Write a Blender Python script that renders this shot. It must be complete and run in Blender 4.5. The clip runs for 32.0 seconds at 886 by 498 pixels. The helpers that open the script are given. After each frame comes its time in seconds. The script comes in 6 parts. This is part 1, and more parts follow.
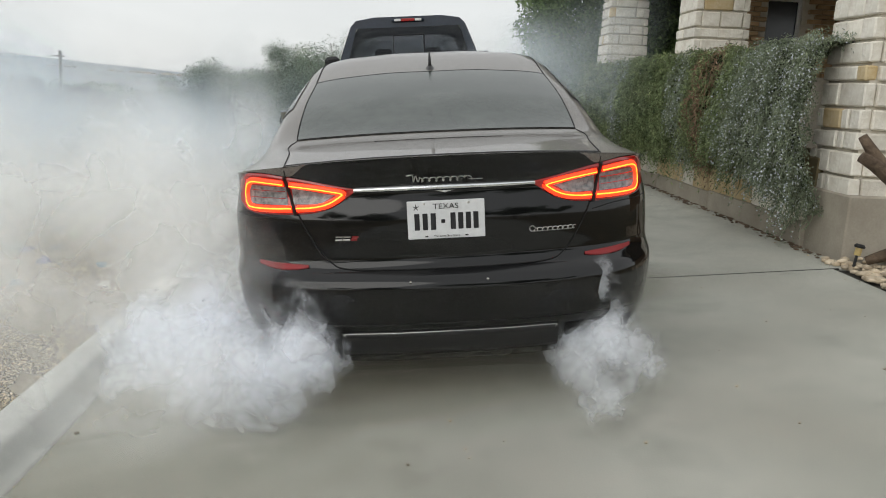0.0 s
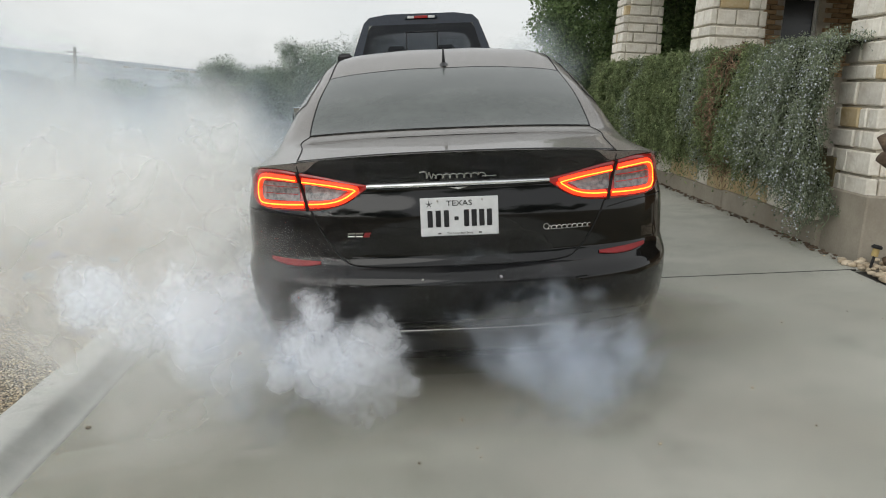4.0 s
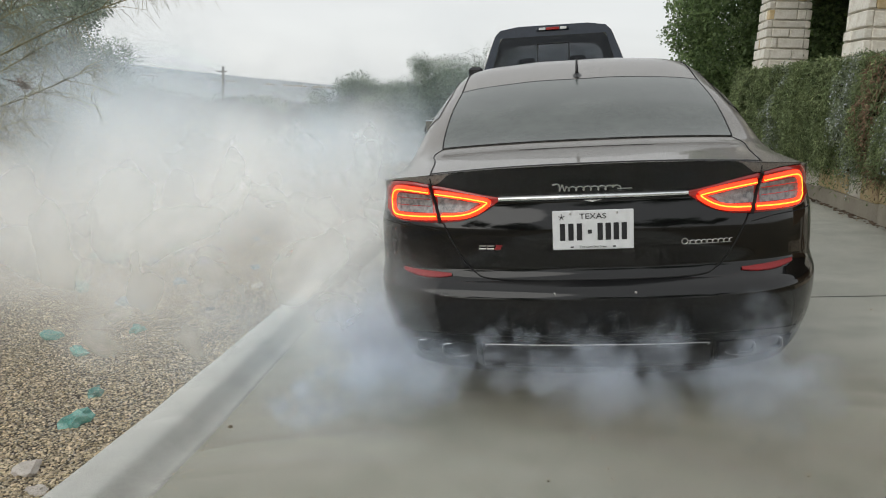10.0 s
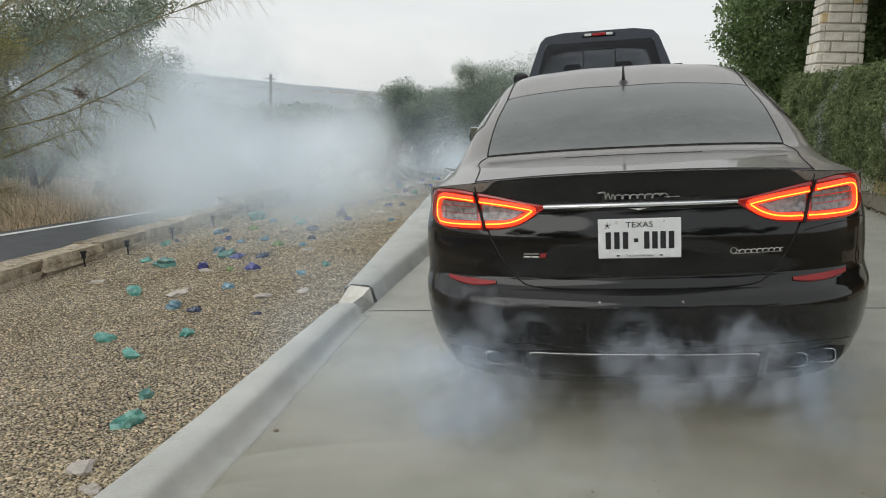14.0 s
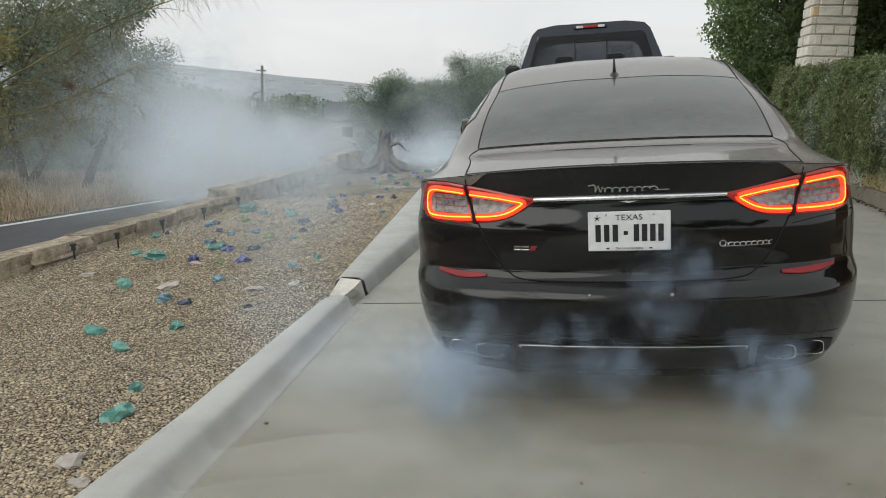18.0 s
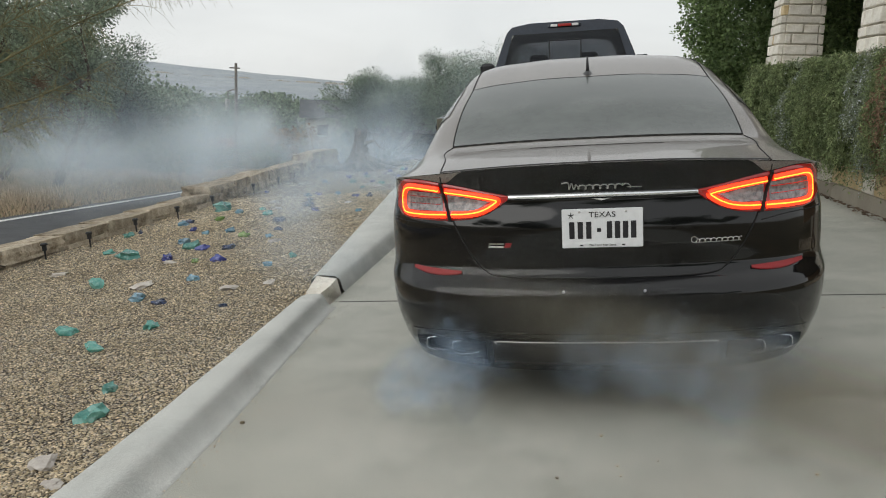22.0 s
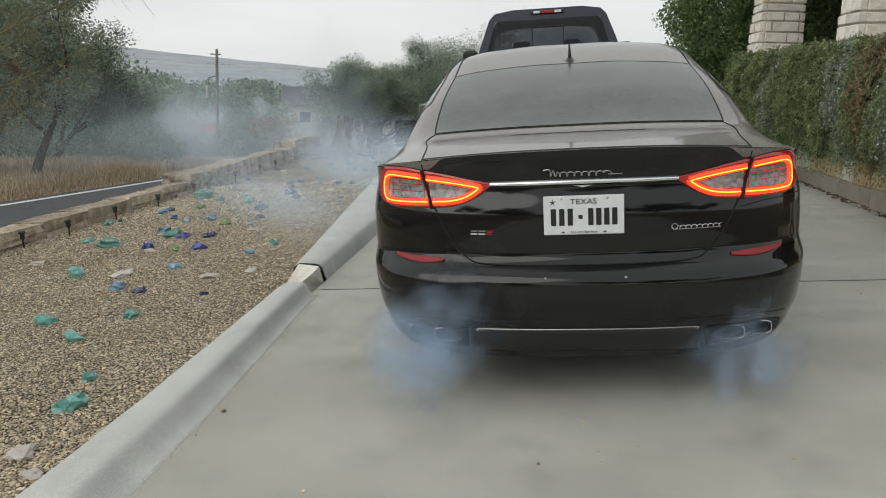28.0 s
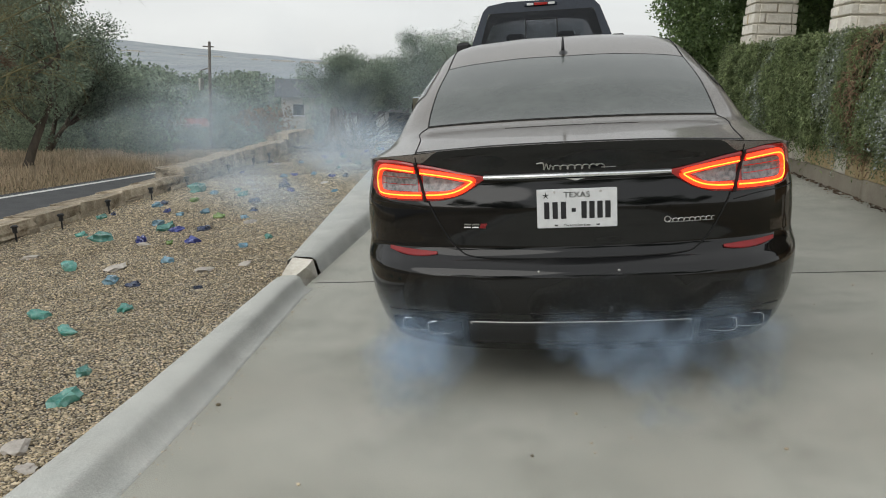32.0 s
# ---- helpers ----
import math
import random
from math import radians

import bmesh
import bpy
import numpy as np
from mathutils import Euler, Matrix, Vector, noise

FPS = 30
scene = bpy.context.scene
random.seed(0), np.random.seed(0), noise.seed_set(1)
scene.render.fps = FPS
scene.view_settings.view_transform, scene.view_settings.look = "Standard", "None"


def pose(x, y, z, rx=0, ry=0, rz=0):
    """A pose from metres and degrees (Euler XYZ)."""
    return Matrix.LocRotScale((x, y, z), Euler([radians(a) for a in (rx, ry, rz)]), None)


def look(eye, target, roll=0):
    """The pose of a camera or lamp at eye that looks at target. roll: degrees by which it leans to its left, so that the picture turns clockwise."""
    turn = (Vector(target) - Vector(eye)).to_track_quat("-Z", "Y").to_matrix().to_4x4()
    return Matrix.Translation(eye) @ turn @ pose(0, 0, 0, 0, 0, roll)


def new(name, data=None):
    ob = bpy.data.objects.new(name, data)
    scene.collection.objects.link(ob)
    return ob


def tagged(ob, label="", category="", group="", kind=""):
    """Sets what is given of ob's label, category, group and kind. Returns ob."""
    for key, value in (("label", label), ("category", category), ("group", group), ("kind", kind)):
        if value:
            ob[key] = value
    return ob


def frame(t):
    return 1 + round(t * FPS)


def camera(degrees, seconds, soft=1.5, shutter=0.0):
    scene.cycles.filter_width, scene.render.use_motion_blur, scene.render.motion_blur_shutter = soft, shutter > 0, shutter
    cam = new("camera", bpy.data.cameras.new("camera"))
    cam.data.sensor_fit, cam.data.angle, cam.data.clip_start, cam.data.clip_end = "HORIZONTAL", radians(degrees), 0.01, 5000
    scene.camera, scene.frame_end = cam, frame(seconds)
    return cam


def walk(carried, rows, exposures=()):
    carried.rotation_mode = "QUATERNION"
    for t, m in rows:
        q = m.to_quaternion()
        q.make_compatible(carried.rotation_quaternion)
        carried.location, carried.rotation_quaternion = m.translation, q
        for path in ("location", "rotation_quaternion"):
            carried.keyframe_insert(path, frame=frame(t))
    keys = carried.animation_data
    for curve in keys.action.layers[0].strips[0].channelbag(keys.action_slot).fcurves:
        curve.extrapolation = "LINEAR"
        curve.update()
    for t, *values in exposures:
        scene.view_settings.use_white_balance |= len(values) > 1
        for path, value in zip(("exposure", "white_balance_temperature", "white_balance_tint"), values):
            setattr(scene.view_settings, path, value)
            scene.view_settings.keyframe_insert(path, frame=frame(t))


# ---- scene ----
cam = camera(59.1, 32.0, soft=1.0)
# the driveway falls five degrees across, towards the road
SLOPE = pose(0, 0, 0, 0, -5.0, 0)
PATH = [
    (0, (-0.103, 0.166, 1.308), (-0.048, 2.124, 0.903), -2.5),
    (0.5, (-0.105, 0.184, 1.301), (-0.05, 2.142, 0.895), -2.6),
    (1, (-0.098, 0.193, 1.298), (-0.044, 2.151, 0.891), -2.7),
    (1.5, (-0.099, 0.195, 1.301), (-0.046, 2.151, 0.889), -2.7),
    (2, (-0.098, 0.18, 1.307), (-0.039, 2.135, 0.89), -2.7),
    (2.5, (-0.104, 0.182, 1.298), (-0.043, 2.137, 0.882), -2.5),
    (4.5, (-0.117, 0.195, 1.301), (-0.136, 2.155, 0.902), -1.9),
    (5, (-0.138, 0.209, 1.3), (-0.337, 2.164, 0.927), -2.6),
    (5.5, (-0.146, 0.21, 1.305), (-0.454, 2.155, 0.957), -3.0),
    (6, (-0.143, 0.197, 1.307), (-0.447, 2.143, 0.96), -3.0),
    (6.5, (-0.135, 0.198, 1.306), (-0.433, 2.144, 0.952), -2.9),
    (7, (-0.131, 0.21, 1.305), (-0.433, 2.155, 0.95), -3.0),
    (7.5, (-0.125, 0.216, 1.301), (-0.43, 2.16, 0.942), -3.0),
    (8, (-0.136, 0.215, 1.297), (-0.434, 2.16, 0.939), -2.9),
    (8.5, (-0.129, 0.205, 1.303), (-0.42, 2.15, 0.941), -2.8),
    (9, (-0.125, 0.194, 1.306), (-0.417, 2.139, 0.939), -2.9),
    (9.5, (-0.129, 0.195, 1.305), (-0.421, 2.14, 0.942), -3.1),
    (10, (-0.131, 0.203, 1.301), (-0.424, 2.148, 0.937), -3.1),
    (10.5, (-0.128, 0.209, 1.306), (-0.429, 2.152, 0.939), -3.2),
    (11, (-0.14, 0.201, 1.313), (-0.535, 2.131, 0.969), -3.2),
    (11.5, (-0.139, 0.191, 1.312), (-0.554, 2.119, 0.978), -3.3),
    (12, (-0.145, 0.2, 1.306), (-0.556, 2.129, 0.974), -3.2),
    (12.5, (-0.139, 0.2, 1.311), (-0.545, 2.128, 0.971), -3.3),
    (13, (-0.127, 0.2, 1.305), (-0.529, 2.129, 0.966), -3.2),
    (13.5, (-0.126, 0.193, 1.31), (-0.533, 2.121, 0.966), -3.3),
    (14, (-0.134, 0.197, 1.309), (-0.536, 2.126, 0.966), -3.3),
    (14.5, (-0.135, 0.185, 1.308), (-0.534, 2.114, 0.963), -3.2),
    (16.5, (-0.126, 0.193, 1.311), (-0.519, 2.122, 0.955), -3.3),
    (17, (-0.135, 0.197, 1.304), (-0.52, 2.127, 0.948), -3.2),
    (17.5, (-0.133, 0.196, 1.305), (-0.514, 2.126, 0.945), -3.1),
    (18, (-0.126, 0.2, 1.309), (-0.509, 2.129, 0.946), -3.2),
    (18.5, (-0.134, 0.205, 1.301), (-0.507, 2.136, 0.941), -3.2),
    (19, (-0.136, 0.202, 1.308), (-0.51, 2.132, 0.941), -3.2),
    (19.5, (-0.13, 0.199, 1.31), (-0.498, 2.13, 0.939), -3.1),
    (20, (-0.125, 0.188, 1.311), (-0.489, 2.119, 0.938), -3.2),
    (20.5, (-0.124, 0.182, 1.309), (-0.479, 2.115, 0.936), -3.2),
    (21, (-0.123, 0.188, 1.311), (-0.461, 2.124, 0.937), -3.0),
    (21.5, (-0.114, 0.187, 1.311), (-0.445, 2.124, 0.94), -3.3),
    (22, (-0.119, 0.188, 1.311), (-0.443, 2.127, 0.939), -3.2),
    (22.5, (-0.13, 0.19, 1.313), (-0.442, 2.129, 0.934), -2.9),
    (23, (-0.119, 0.194, 1.309), (-0.433, 2.133, 0.931), -3.1),
    (23.5, (-0.125, 0.189, 1.314), (-0.43, 2.128, 0.93), -2.9),
    (24, (-0.123, 0.188, 1.313), (-0.426, 2.127, 0.927), -2.9),
    (24.5, (-0.122, 0.18, 1.316), (-0.423, 2.118, 0.925), -3.0),
    (25, (-0.112, 0.185, 1.313), (-0.415, 2.124, 0.924), -3.2),
    (25.5, (-0.118, 0.187, 1.312), (-0.417, 2.125, 0.919), -3.0),
    (27.5, (-0.112, 0.183, 1.313), (-0.4, 2.121, 0.911), -3.1),
    (28, (-0.113, 0.193, 1.308), (-0.396, 2.131, 0.903), -3.1),
    (28.5, (-0.112, 0.186, 1.311), (-0.394, 2.123, 0.903), -3.1),
    (29, (-0.117, 0.183, 1.315), (-0.394, 2.121, 0.903), -3.0),
    (29.5, (-0.117, 0.188, 1.31), (-0.39, 2.126, 0.897), -3.0),
    (30, (-0.122, 0.184, 1.315), (-0.393, 2.121, 0.899), -3.1),
    (30.5, (-0.122, 0.184, 1.311), (-0.393, 2.121, 0.894), -3.0),
    (31, (-0.122, 0.188, 1.309), (-0.391, 2.126, 0.893), -3.1),
    (31.5, (-0.114, 0.189, 1.314), (-0.383, 2.125, 0.89), -3.1),
    (32, (-0.11, 0.189, 1.313), (-0.379, 2.125, 0.888), -3.2),
]
walk(cam, [(t, SLOPE @ look(eye, target, roll)) for t, eye, target, roll in PATH])

# ---- light ----
world = bpy.data.worlds.new("overcast")
scene.world = world
world.use_nodes = True
wn, wl = world.node_tree.nodes, world.node_tree.links
wn.clear()
w_out = wn.new("ShaderNodeOutputWorld")
w_bg = wn.new("ShaderNodeBackground")
w_sky = wn.new("ShaderNodeTexSky")
w_sky.sky_type, w_sky.sun_disc = "NISHITA", False
w_sky.sun_elevation, w_sky.sun_rotation = radians(30), radians(220)
w_gain = wn.new("ShaderNodeMix")
w_gain.data_type, w_gain.blend_type = "RGBA", "MULTIPLY"
w_gain.inputs[0].default_value = 1.0
w_gain.inputs[7].default_value = (0.10, 0.10, 0.10, 1)
w_noise = wn.new("ShaderNodeTexNoise")
w_noise.inputs["Scale"].default_value, w_noise.inputs["Detail"].default_value = 2.2, 5
w_map = wn.new("ShaderNodeMapping")
w_map.inputs["Scale"].default_value = (1, 1, 5)
w_co = wn.new("ShaderNodeTexCoord")
w_ramp = wn.new("ShaderNodeValToRGB")
w_ramp.color_ramp.elements[0].position, w_ramp.color_ramp.elements[0].color = 0.3, (0.72, 0.735, 0.735, 1)
w_ramp.color_ramp.elements[1].position, w_ramp.color_ramp.elements[1].color = 0.7, (0.85, 0.868, 0.862, 1)
w_mix = wn.new("ShaderNodeMix")
w_mix.data_type = "RGBA"
w_mix.inputs[0].default_value = 0.93
wl.new(w_co.outputs["Generated"], w_map.inputs[0])
wl.new(w_map.outputs[0], w_noise.inputs["Vector"])
wl.new(w_noise.outputs["Fac"], w_ramp.inputs[0])
wl.new(w_sky.outputs[0], w_gain.inputs[6])
wl.new(w_gain.outputs[2], w_mix.inputs[6])
wl.new(w_ramp.outputs[0], w_mix.inputs[7])
wl.new(w_mix.outputs[2], w_bg.inputs[0])
wl.new(w_bg.outputs[0], w_out.inputs[0])
w_bg.inputs[1].default_value = 1.0
sun = new("sun", bpy.data.lights.new("sun", "SUN"))
sun.data.energy, sun.data.angle, sun.data.color = 1.1, radians(60), (1.0, 0.98, 0.93)
sun.matrix_basis = look((-24, -24, 22), (0, 5, 0))
scene.view_settings.exposure = 0.06
scene.cycles.transparent_max_bounces = 96


# ---- materials ----
def surf(name, c1, c2, scale=8.0, rough=0.8, metal=0.0, bump=0.2, fine=None, coat=0.0, spec=0.5, island=0.0, rnd=0.0, rough2=None, dist=0.01, stain=None, stretch=None, grain=None):
    """A surface of two colours mixed by noise at two scales, with fine relief; island and rnd vary the value piece by piece."""
    m = bpy.data.materials.new(name)
    m.use_nodes = True
    n, l = m.node_tree.nodes, m.node_tree.links
    b = n["Principled BSDF"]
    co = n.new("ShaderNodeTexCoord")
    vec = co.outputs["Object"]
    if stretch:
        mp = n.new("ShaderNodeMapping")
        mp.inputs["Scale"].default_value = stretch
        l.new(vec, mp.inputs[0])
        vec = mp.outputs[0]
    big = n.new("ShaderNodeTexNoise")
    big.inputs["Scale"].default_value, big.inputs["Detail"].default_value, big.inputs["Roughness"].default_value = scale, 6, 0.62
    small = n.new("ShaderNodeTexNoise")
    small.inputs["Scale"].default_value, small.inputs["Detail"].default_value = fine or scale * 9, 4
    l.new(vec, big.inputs["Vector"])
    l.new(vec, small.inputs["Vector"])
    add = n.new("ShaderNodeMath")
    add.operation = "MULTIPLY_ADD"
    add.inputs[1].default_value = 0.45
    l.new(small.outputs["Fac"], add.inputs[0])
    sub = n.new("ShaderNodeMath")
    sub.operation = "MULTIPLY_ADD"
    sub.inputs[1].default_value, sub.inputs[2].default_value = 1.5, -0.475
    l.new(big.outputs["Fac"], sub.inputs[0])
    l.new(sub.outputs[0], add.inputs[2])
    ramp = n.new("ShaderNodeValToRGB")
    ramp.color_ramp.elements[0].position, ramp.color_ramp.elements[0].color = 0.2, (*c1, 1)
    ramp.color_ramp.elements[1].position, ramp.color_ramp.elements[1].color = 0.8, (*c2, 1)
    l.new(add.outputs[0], ramp.inputs[0])
    col = ramp.outputs[0]
    if stain:
        st = n.new("ShaderNodeTexNoise")
        st.inputs["Scale"].default_value, st.inputs["Detail"].default_value = stain[1], 5
        l.new(co.outputs["Object"], st.inputs["Vector"])
        sr = n.new("ShaderNodeMapRange")
        sr.inputs[1].default_value, sr.inputs[2].default_value = stain[2], stain[3]
        sr.inputs[4].default_value = stain[4]
        l.new(st.outputs["Fac"], sr.inputs[0])
        sm = n.new("ShaderNodeMix")
        sm.data_type = "RGBA"
        l.new(sr.outputs[0], sm.inputs[0])
        l.new(col, sm.inputs[6])
        sm.inputs[7].default_value = (*stain[0], 1)
        col = sm.outputs[2]
    if grain:
        # pits and specks of sand in the cement
        gn = n.new("ShaderNodeTexNoise")
        gn.inputs["Scale"].default_value, gn.inputs["Detail"].default_value = grain[1], 2
        l.new(co.outputs["Object"], gn.inputs["Vector"])
        gr = n.new("ShaderNodeMapRange")
        gr.inputs[1].default_value, gr.inputs[2].default_value = 0.3, 0.7
        gr.inputs[3].default_value, gr.inputs[4].default_value = 1 - grain[0], 1 + grain[0]
        l.new(gn.outputs["Fac"], gr.inputs[0])
        gh = n.new("ShaderNodeHueSaturation")
        l.new(gr.outputs[0], gh.inputs["Value"])
        l.new(col, gh.inputs["Color"])
        col = gh.outputs[0]
    if island or rnd:
        hsv = n.new("ShaderNodeHueSaturation")
        src = n.new("ShaderNodeNewGeometry").outputs["Random Per Island"] if island else n.new("ShaderNodeObjectInfo").outputs["Random"]
        mr = n.new("ShaderNodeMapRange")
        amt = island or rnd
        mr.inputs[3].default_value, mr.inputs[4].default_value = 1 - amt, 1 + amt
        l.new(src, mr.inputs[0])
        l.new(mr.outputs[0], hsv.inputs["Value"])
        l.new(col, hsv.inputs["Color"])
        col = hsv.outputs[0]
    l.new(col, b.inputs["Base Color"])
    b.inputs["Metallic"].default_value = metal
    b.inputs["Coat Weight"].default_value = coat
    b.inputs["Specular IOR Level"].default_value = spec
    if rough2 is not None:
        rr = n.new("ShaderNodeMapRange")
        rr.inputs[3].default_value, rr.inputs[4].default_value = rough, rough2
        l.new(add.outputs[0], rr.inputs[0])
        l.new(rr.outputs[0], b.inputs["Roughness"])
    else:
        b.inputs["Roughness"].default_value = rough
    if bump:
        bp = n.new("ShaderNodeBump")
        bp.inputs["Strength"].default_value, bp.inputs["Distance"].default_value = bump, dist
        l.new(add.outputs[0], bp.inputs["Height"])
        l.new(bp.outputs[0], b.inputs["Normal"])
    return m


def plain(name, c, rough=0.5, metal=0.0, coat=0.0, spec=0.5):
    """Small moulded, painted or plated pieces, with only a faint unevenness."""
    return surf(name, tuple(v * 0.92 for v in c), tuple(min(1, v * 1.06) for v in c), 30, rough, metal, 0.03, coat=coat, spec=spec, rough2=min(1, rough + 0.08), dist=0.002)


def glowing(name, c, power):
    m = plain(name, c, 0.3)
    b = m.node_tree.nodes["Principled BSDF"]
    b.inputs["Emission Color"].default_value = (*c, 1)
    b.inputs["Emission Strength"].default_value = power
    return m


def glassy(name, c, rough=0.05, mixed=0.6):
    """Tinted pane: partly see-through, partly mirror-like."""
    m = bpy.data.materials.new(name)
    m.use_nodes = True
    n, l = m.node_tree.nodes, m.node_tree.links
    b = n["Principled BSDF"]
    b.inputs["Base Color"].default_value = (*c, 1)
    b.inputs["Roughness"].default_value = rough
    t = n.new("ShaderNodeBsdfTransparent")
    t.inputs[0].default_value = (*[min(1, v * 3 + 0.1) for v in c], 1)
    mx = n.new("ShaderNodeMixShader")
    mx.inputs[0].default_value = mixed
    l.new(t.outputs[0], mx.inputs[1])
    l.new(b.outputs[0], mx.inputs[2])
    l.new(mx.outputs[0], n["Material Output"].inputs[0])
    return m


M_CONCRETE = surf("driveway_concrete", (0.325, 0.327, 0.283), (0.508, 0.507, 0.452), 2.2, 0.75, 0, 0.35, 120, spec=0.35, stain=((0.25, 0.235, 0.19), 1.1, 0.47, 0.72, 0.5), dist=0.004, grain=(0.45, 260))
M_KERB = surf("kerb_concrete", (0.42, 0.43, 0.405), (0.57, 0.575, 0.54), 3, 0.85, 0, 0.3, 90, grain=(0.35, 260), stain=((0.33, 0.32, 0.29), 2.0, 0.55, 0.75, 0.5), dist=0.005)
M_JOINT = surf("joint_filler", (0.035, 0.034, 0.03), (0.07, 0.066, 0.058), 20, 0.9)


def pebbly(name, dark, c1, c2, scale):
    """Packed pea gravel: every cell a stone of its own tone, shade painted in the gaps, browner in drifts."""
    m = surf(name, c1, c2, 0.9, 0.92, 0, 0, 3)
    n, l = m.node_tree.nodes, m.node_tree.links
    b = n["Principled BSDF"]
    base = b.inputs["Base Color"].links[0].from_socket
    co = n.new("ShaderNodeTexCoord")
    vo = n.new("ShaderNodeTexVoronoi")
    vo.inputs["Scale"].default_value, vo.inputs["Randomness"].default_value = scale, 1.0
    l.new(co.outputs["Object"], vo.inputs["Vector"])
    sep = n.new("ShaderNodeSeparateColor")
    l.new(vo.outputs["Color"], sep.inputs[0])
    val = n.new("ShaderNodeMapRange")
    val.inputs[3].default_value, val.inputs[4].default_value = 0.30, 1.55
    l.new(sep.outputs[0], val.inputs[0])
    hs = n.new("ShaderNodeHueSaturation")
    sat = n.new("ShaderNodeMapRange")
    sat.inputs[3].default_value, sat.inputs[4].default_value = 0.55, 1.35
    l.new(sep.outputs[1], sat.inputs[0])
    l.new(sat.outputs[0], hs.inputs["Saturation"])
    l.new(val.outputs[0], hs.inputs["Value"])
    l.new(base, hs.inputs["Color"])
    # shade between the stones is painted near black at the cell edges
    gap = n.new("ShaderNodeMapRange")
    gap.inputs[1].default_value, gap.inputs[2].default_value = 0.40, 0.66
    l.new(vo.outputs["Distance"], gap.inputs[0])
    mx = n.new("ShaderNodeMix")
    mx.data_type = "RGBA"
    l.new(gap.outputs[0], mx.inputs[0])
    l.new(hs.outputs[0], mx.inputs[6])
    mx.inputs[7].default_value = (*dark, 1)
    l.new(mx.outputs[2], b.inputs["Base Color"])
    bp = n.new("ShaderNodeBump")
    bp.invert = True
    bp.inputs["Strength"].default_value, bp.inputs["Distance"].default_value = 0.9, 0.012
    l.new(vo.outputs["Distance"], bp.inputs["Height"])
    l.new(bp.outputs[0], b.inputs["Normal"])
    return m


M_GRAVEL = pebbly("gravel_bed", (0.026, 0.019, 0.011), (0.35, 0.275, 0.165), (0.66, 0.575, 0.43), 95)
M_PEBBLE = surf("gravel_stone", (0.30, 0.235, 0.14), (0.60, 0.51, 0.37), 30, 0.85, 0, 0.2, island=0.65)
M_LIME = surf("limestone", (0.64, 0.59, 0.50), (0.86, 0.83, 0.75), 7, 0.9, 0, 0.7, 40, rnd=0.12, dist=0.02)
M_LIME_Y = surf("yellow_limestone", (0.50, 0.36, 0.17), (0.66, 0.55, 0.36), 6, 0.9, 0, 0.6, 40, rnd=0.1, dist=0.02)
M_MORTAR = surf("mortar", (0.48, 0.44, 0.37), (0.60, 0.56, 0.48), 14, 0.95, 0, 0.3)
M_PLINTH = surf("rendered_plinth", (0.32, 0.285, 0.23), (0.44, 0.40, 0.33), 3, 0.9, 0, 0.15, 60, stain=((0.25, 0.21, 0.16), 1.6, 0.5, 0.75, 0.6))
M_ROCK = surf("weathered_rock", (0.13, 0.095, 0.055), (0.58, 0.50, 0.38), 6, 0.92, 0, 0.8, 45, rnd=0.15, dist=0.03, stain=((0.14, 0.12, 0.10), 5, 0.55, 0.7, 0.7))
M_BRICK = surf("tan_brick", (0.30, 0.19, 0.10), (0.46, 0.32, 0.19), 9, 0.9, 0, 0.4, 60, rnd=0.25)
M_ASPHALT = surf("asphalt", (0.055, 0.058, 0.062), (0.085, 0.088, 0.092), 4, 0.9, 0, 0.3, 120)
M_LINE = surf("road_paint", (0.6, 0.6, 0.58), (0.75, 0.75, 0.72), 12, 0.7)
M_GROUND = surf("dry_ground", (0.09, 0.085, 0.045), (0.22, 0.17, 0.09), 0.35, 0.95, 0, 0.3, 4)
M_GRASS = surf("dry_grass", (0.40, 0.32, 0.22), (0.62, 0.51, 0.38), 0.6, 0.9, 0, 0, island=0.35)
M_LEAF = surf("oak_leaf", (0.13, 0.175, 0.13), (0.33, 0.39, 0.28), 0.8, 0.7, 0, 0, island=0.45)
M_LEAF_DARK = surf("glossy_dark_leaf", (0.08, 0.135, 0.052), (0.22, 0.30, 0.12), 2.2, 0.55, 0, 0, island=0.45)
M_LEAF_YEL = surf("olive_leaf", (0.20, 0.205, 0.075), (0.37, 0.345, 0.15), 0.8, 0.75, 0, 0, island=0.4)
M_HEDGE = surf("rosemary_leaf", (0.085, 0.13, 0.055), (0.43, 0.50, 0.25), 7.0, 0.7, 0, 0, island=0.5)
M_HEDGE_G = surf("silver_rosemary_leaf", (0.15, 0.19, 0.12), (0.44, 0.49, 0.35), 7.0, 0.7, 0, 0, island=0.45)
M_HEDGE_B = surf("dry_rosemary_leaf", (0.19, 0.115, 0.07), (0.33, 0.22, 0.14), 2.6, 0.8, 0, 0, island=0.4)
M_HEDGE_SHADE = surf("hedge_shade", (0.012, 0.018, 0.008), (0.03, 0.035, 0.015), 10, 0.95, 0, 0.5)
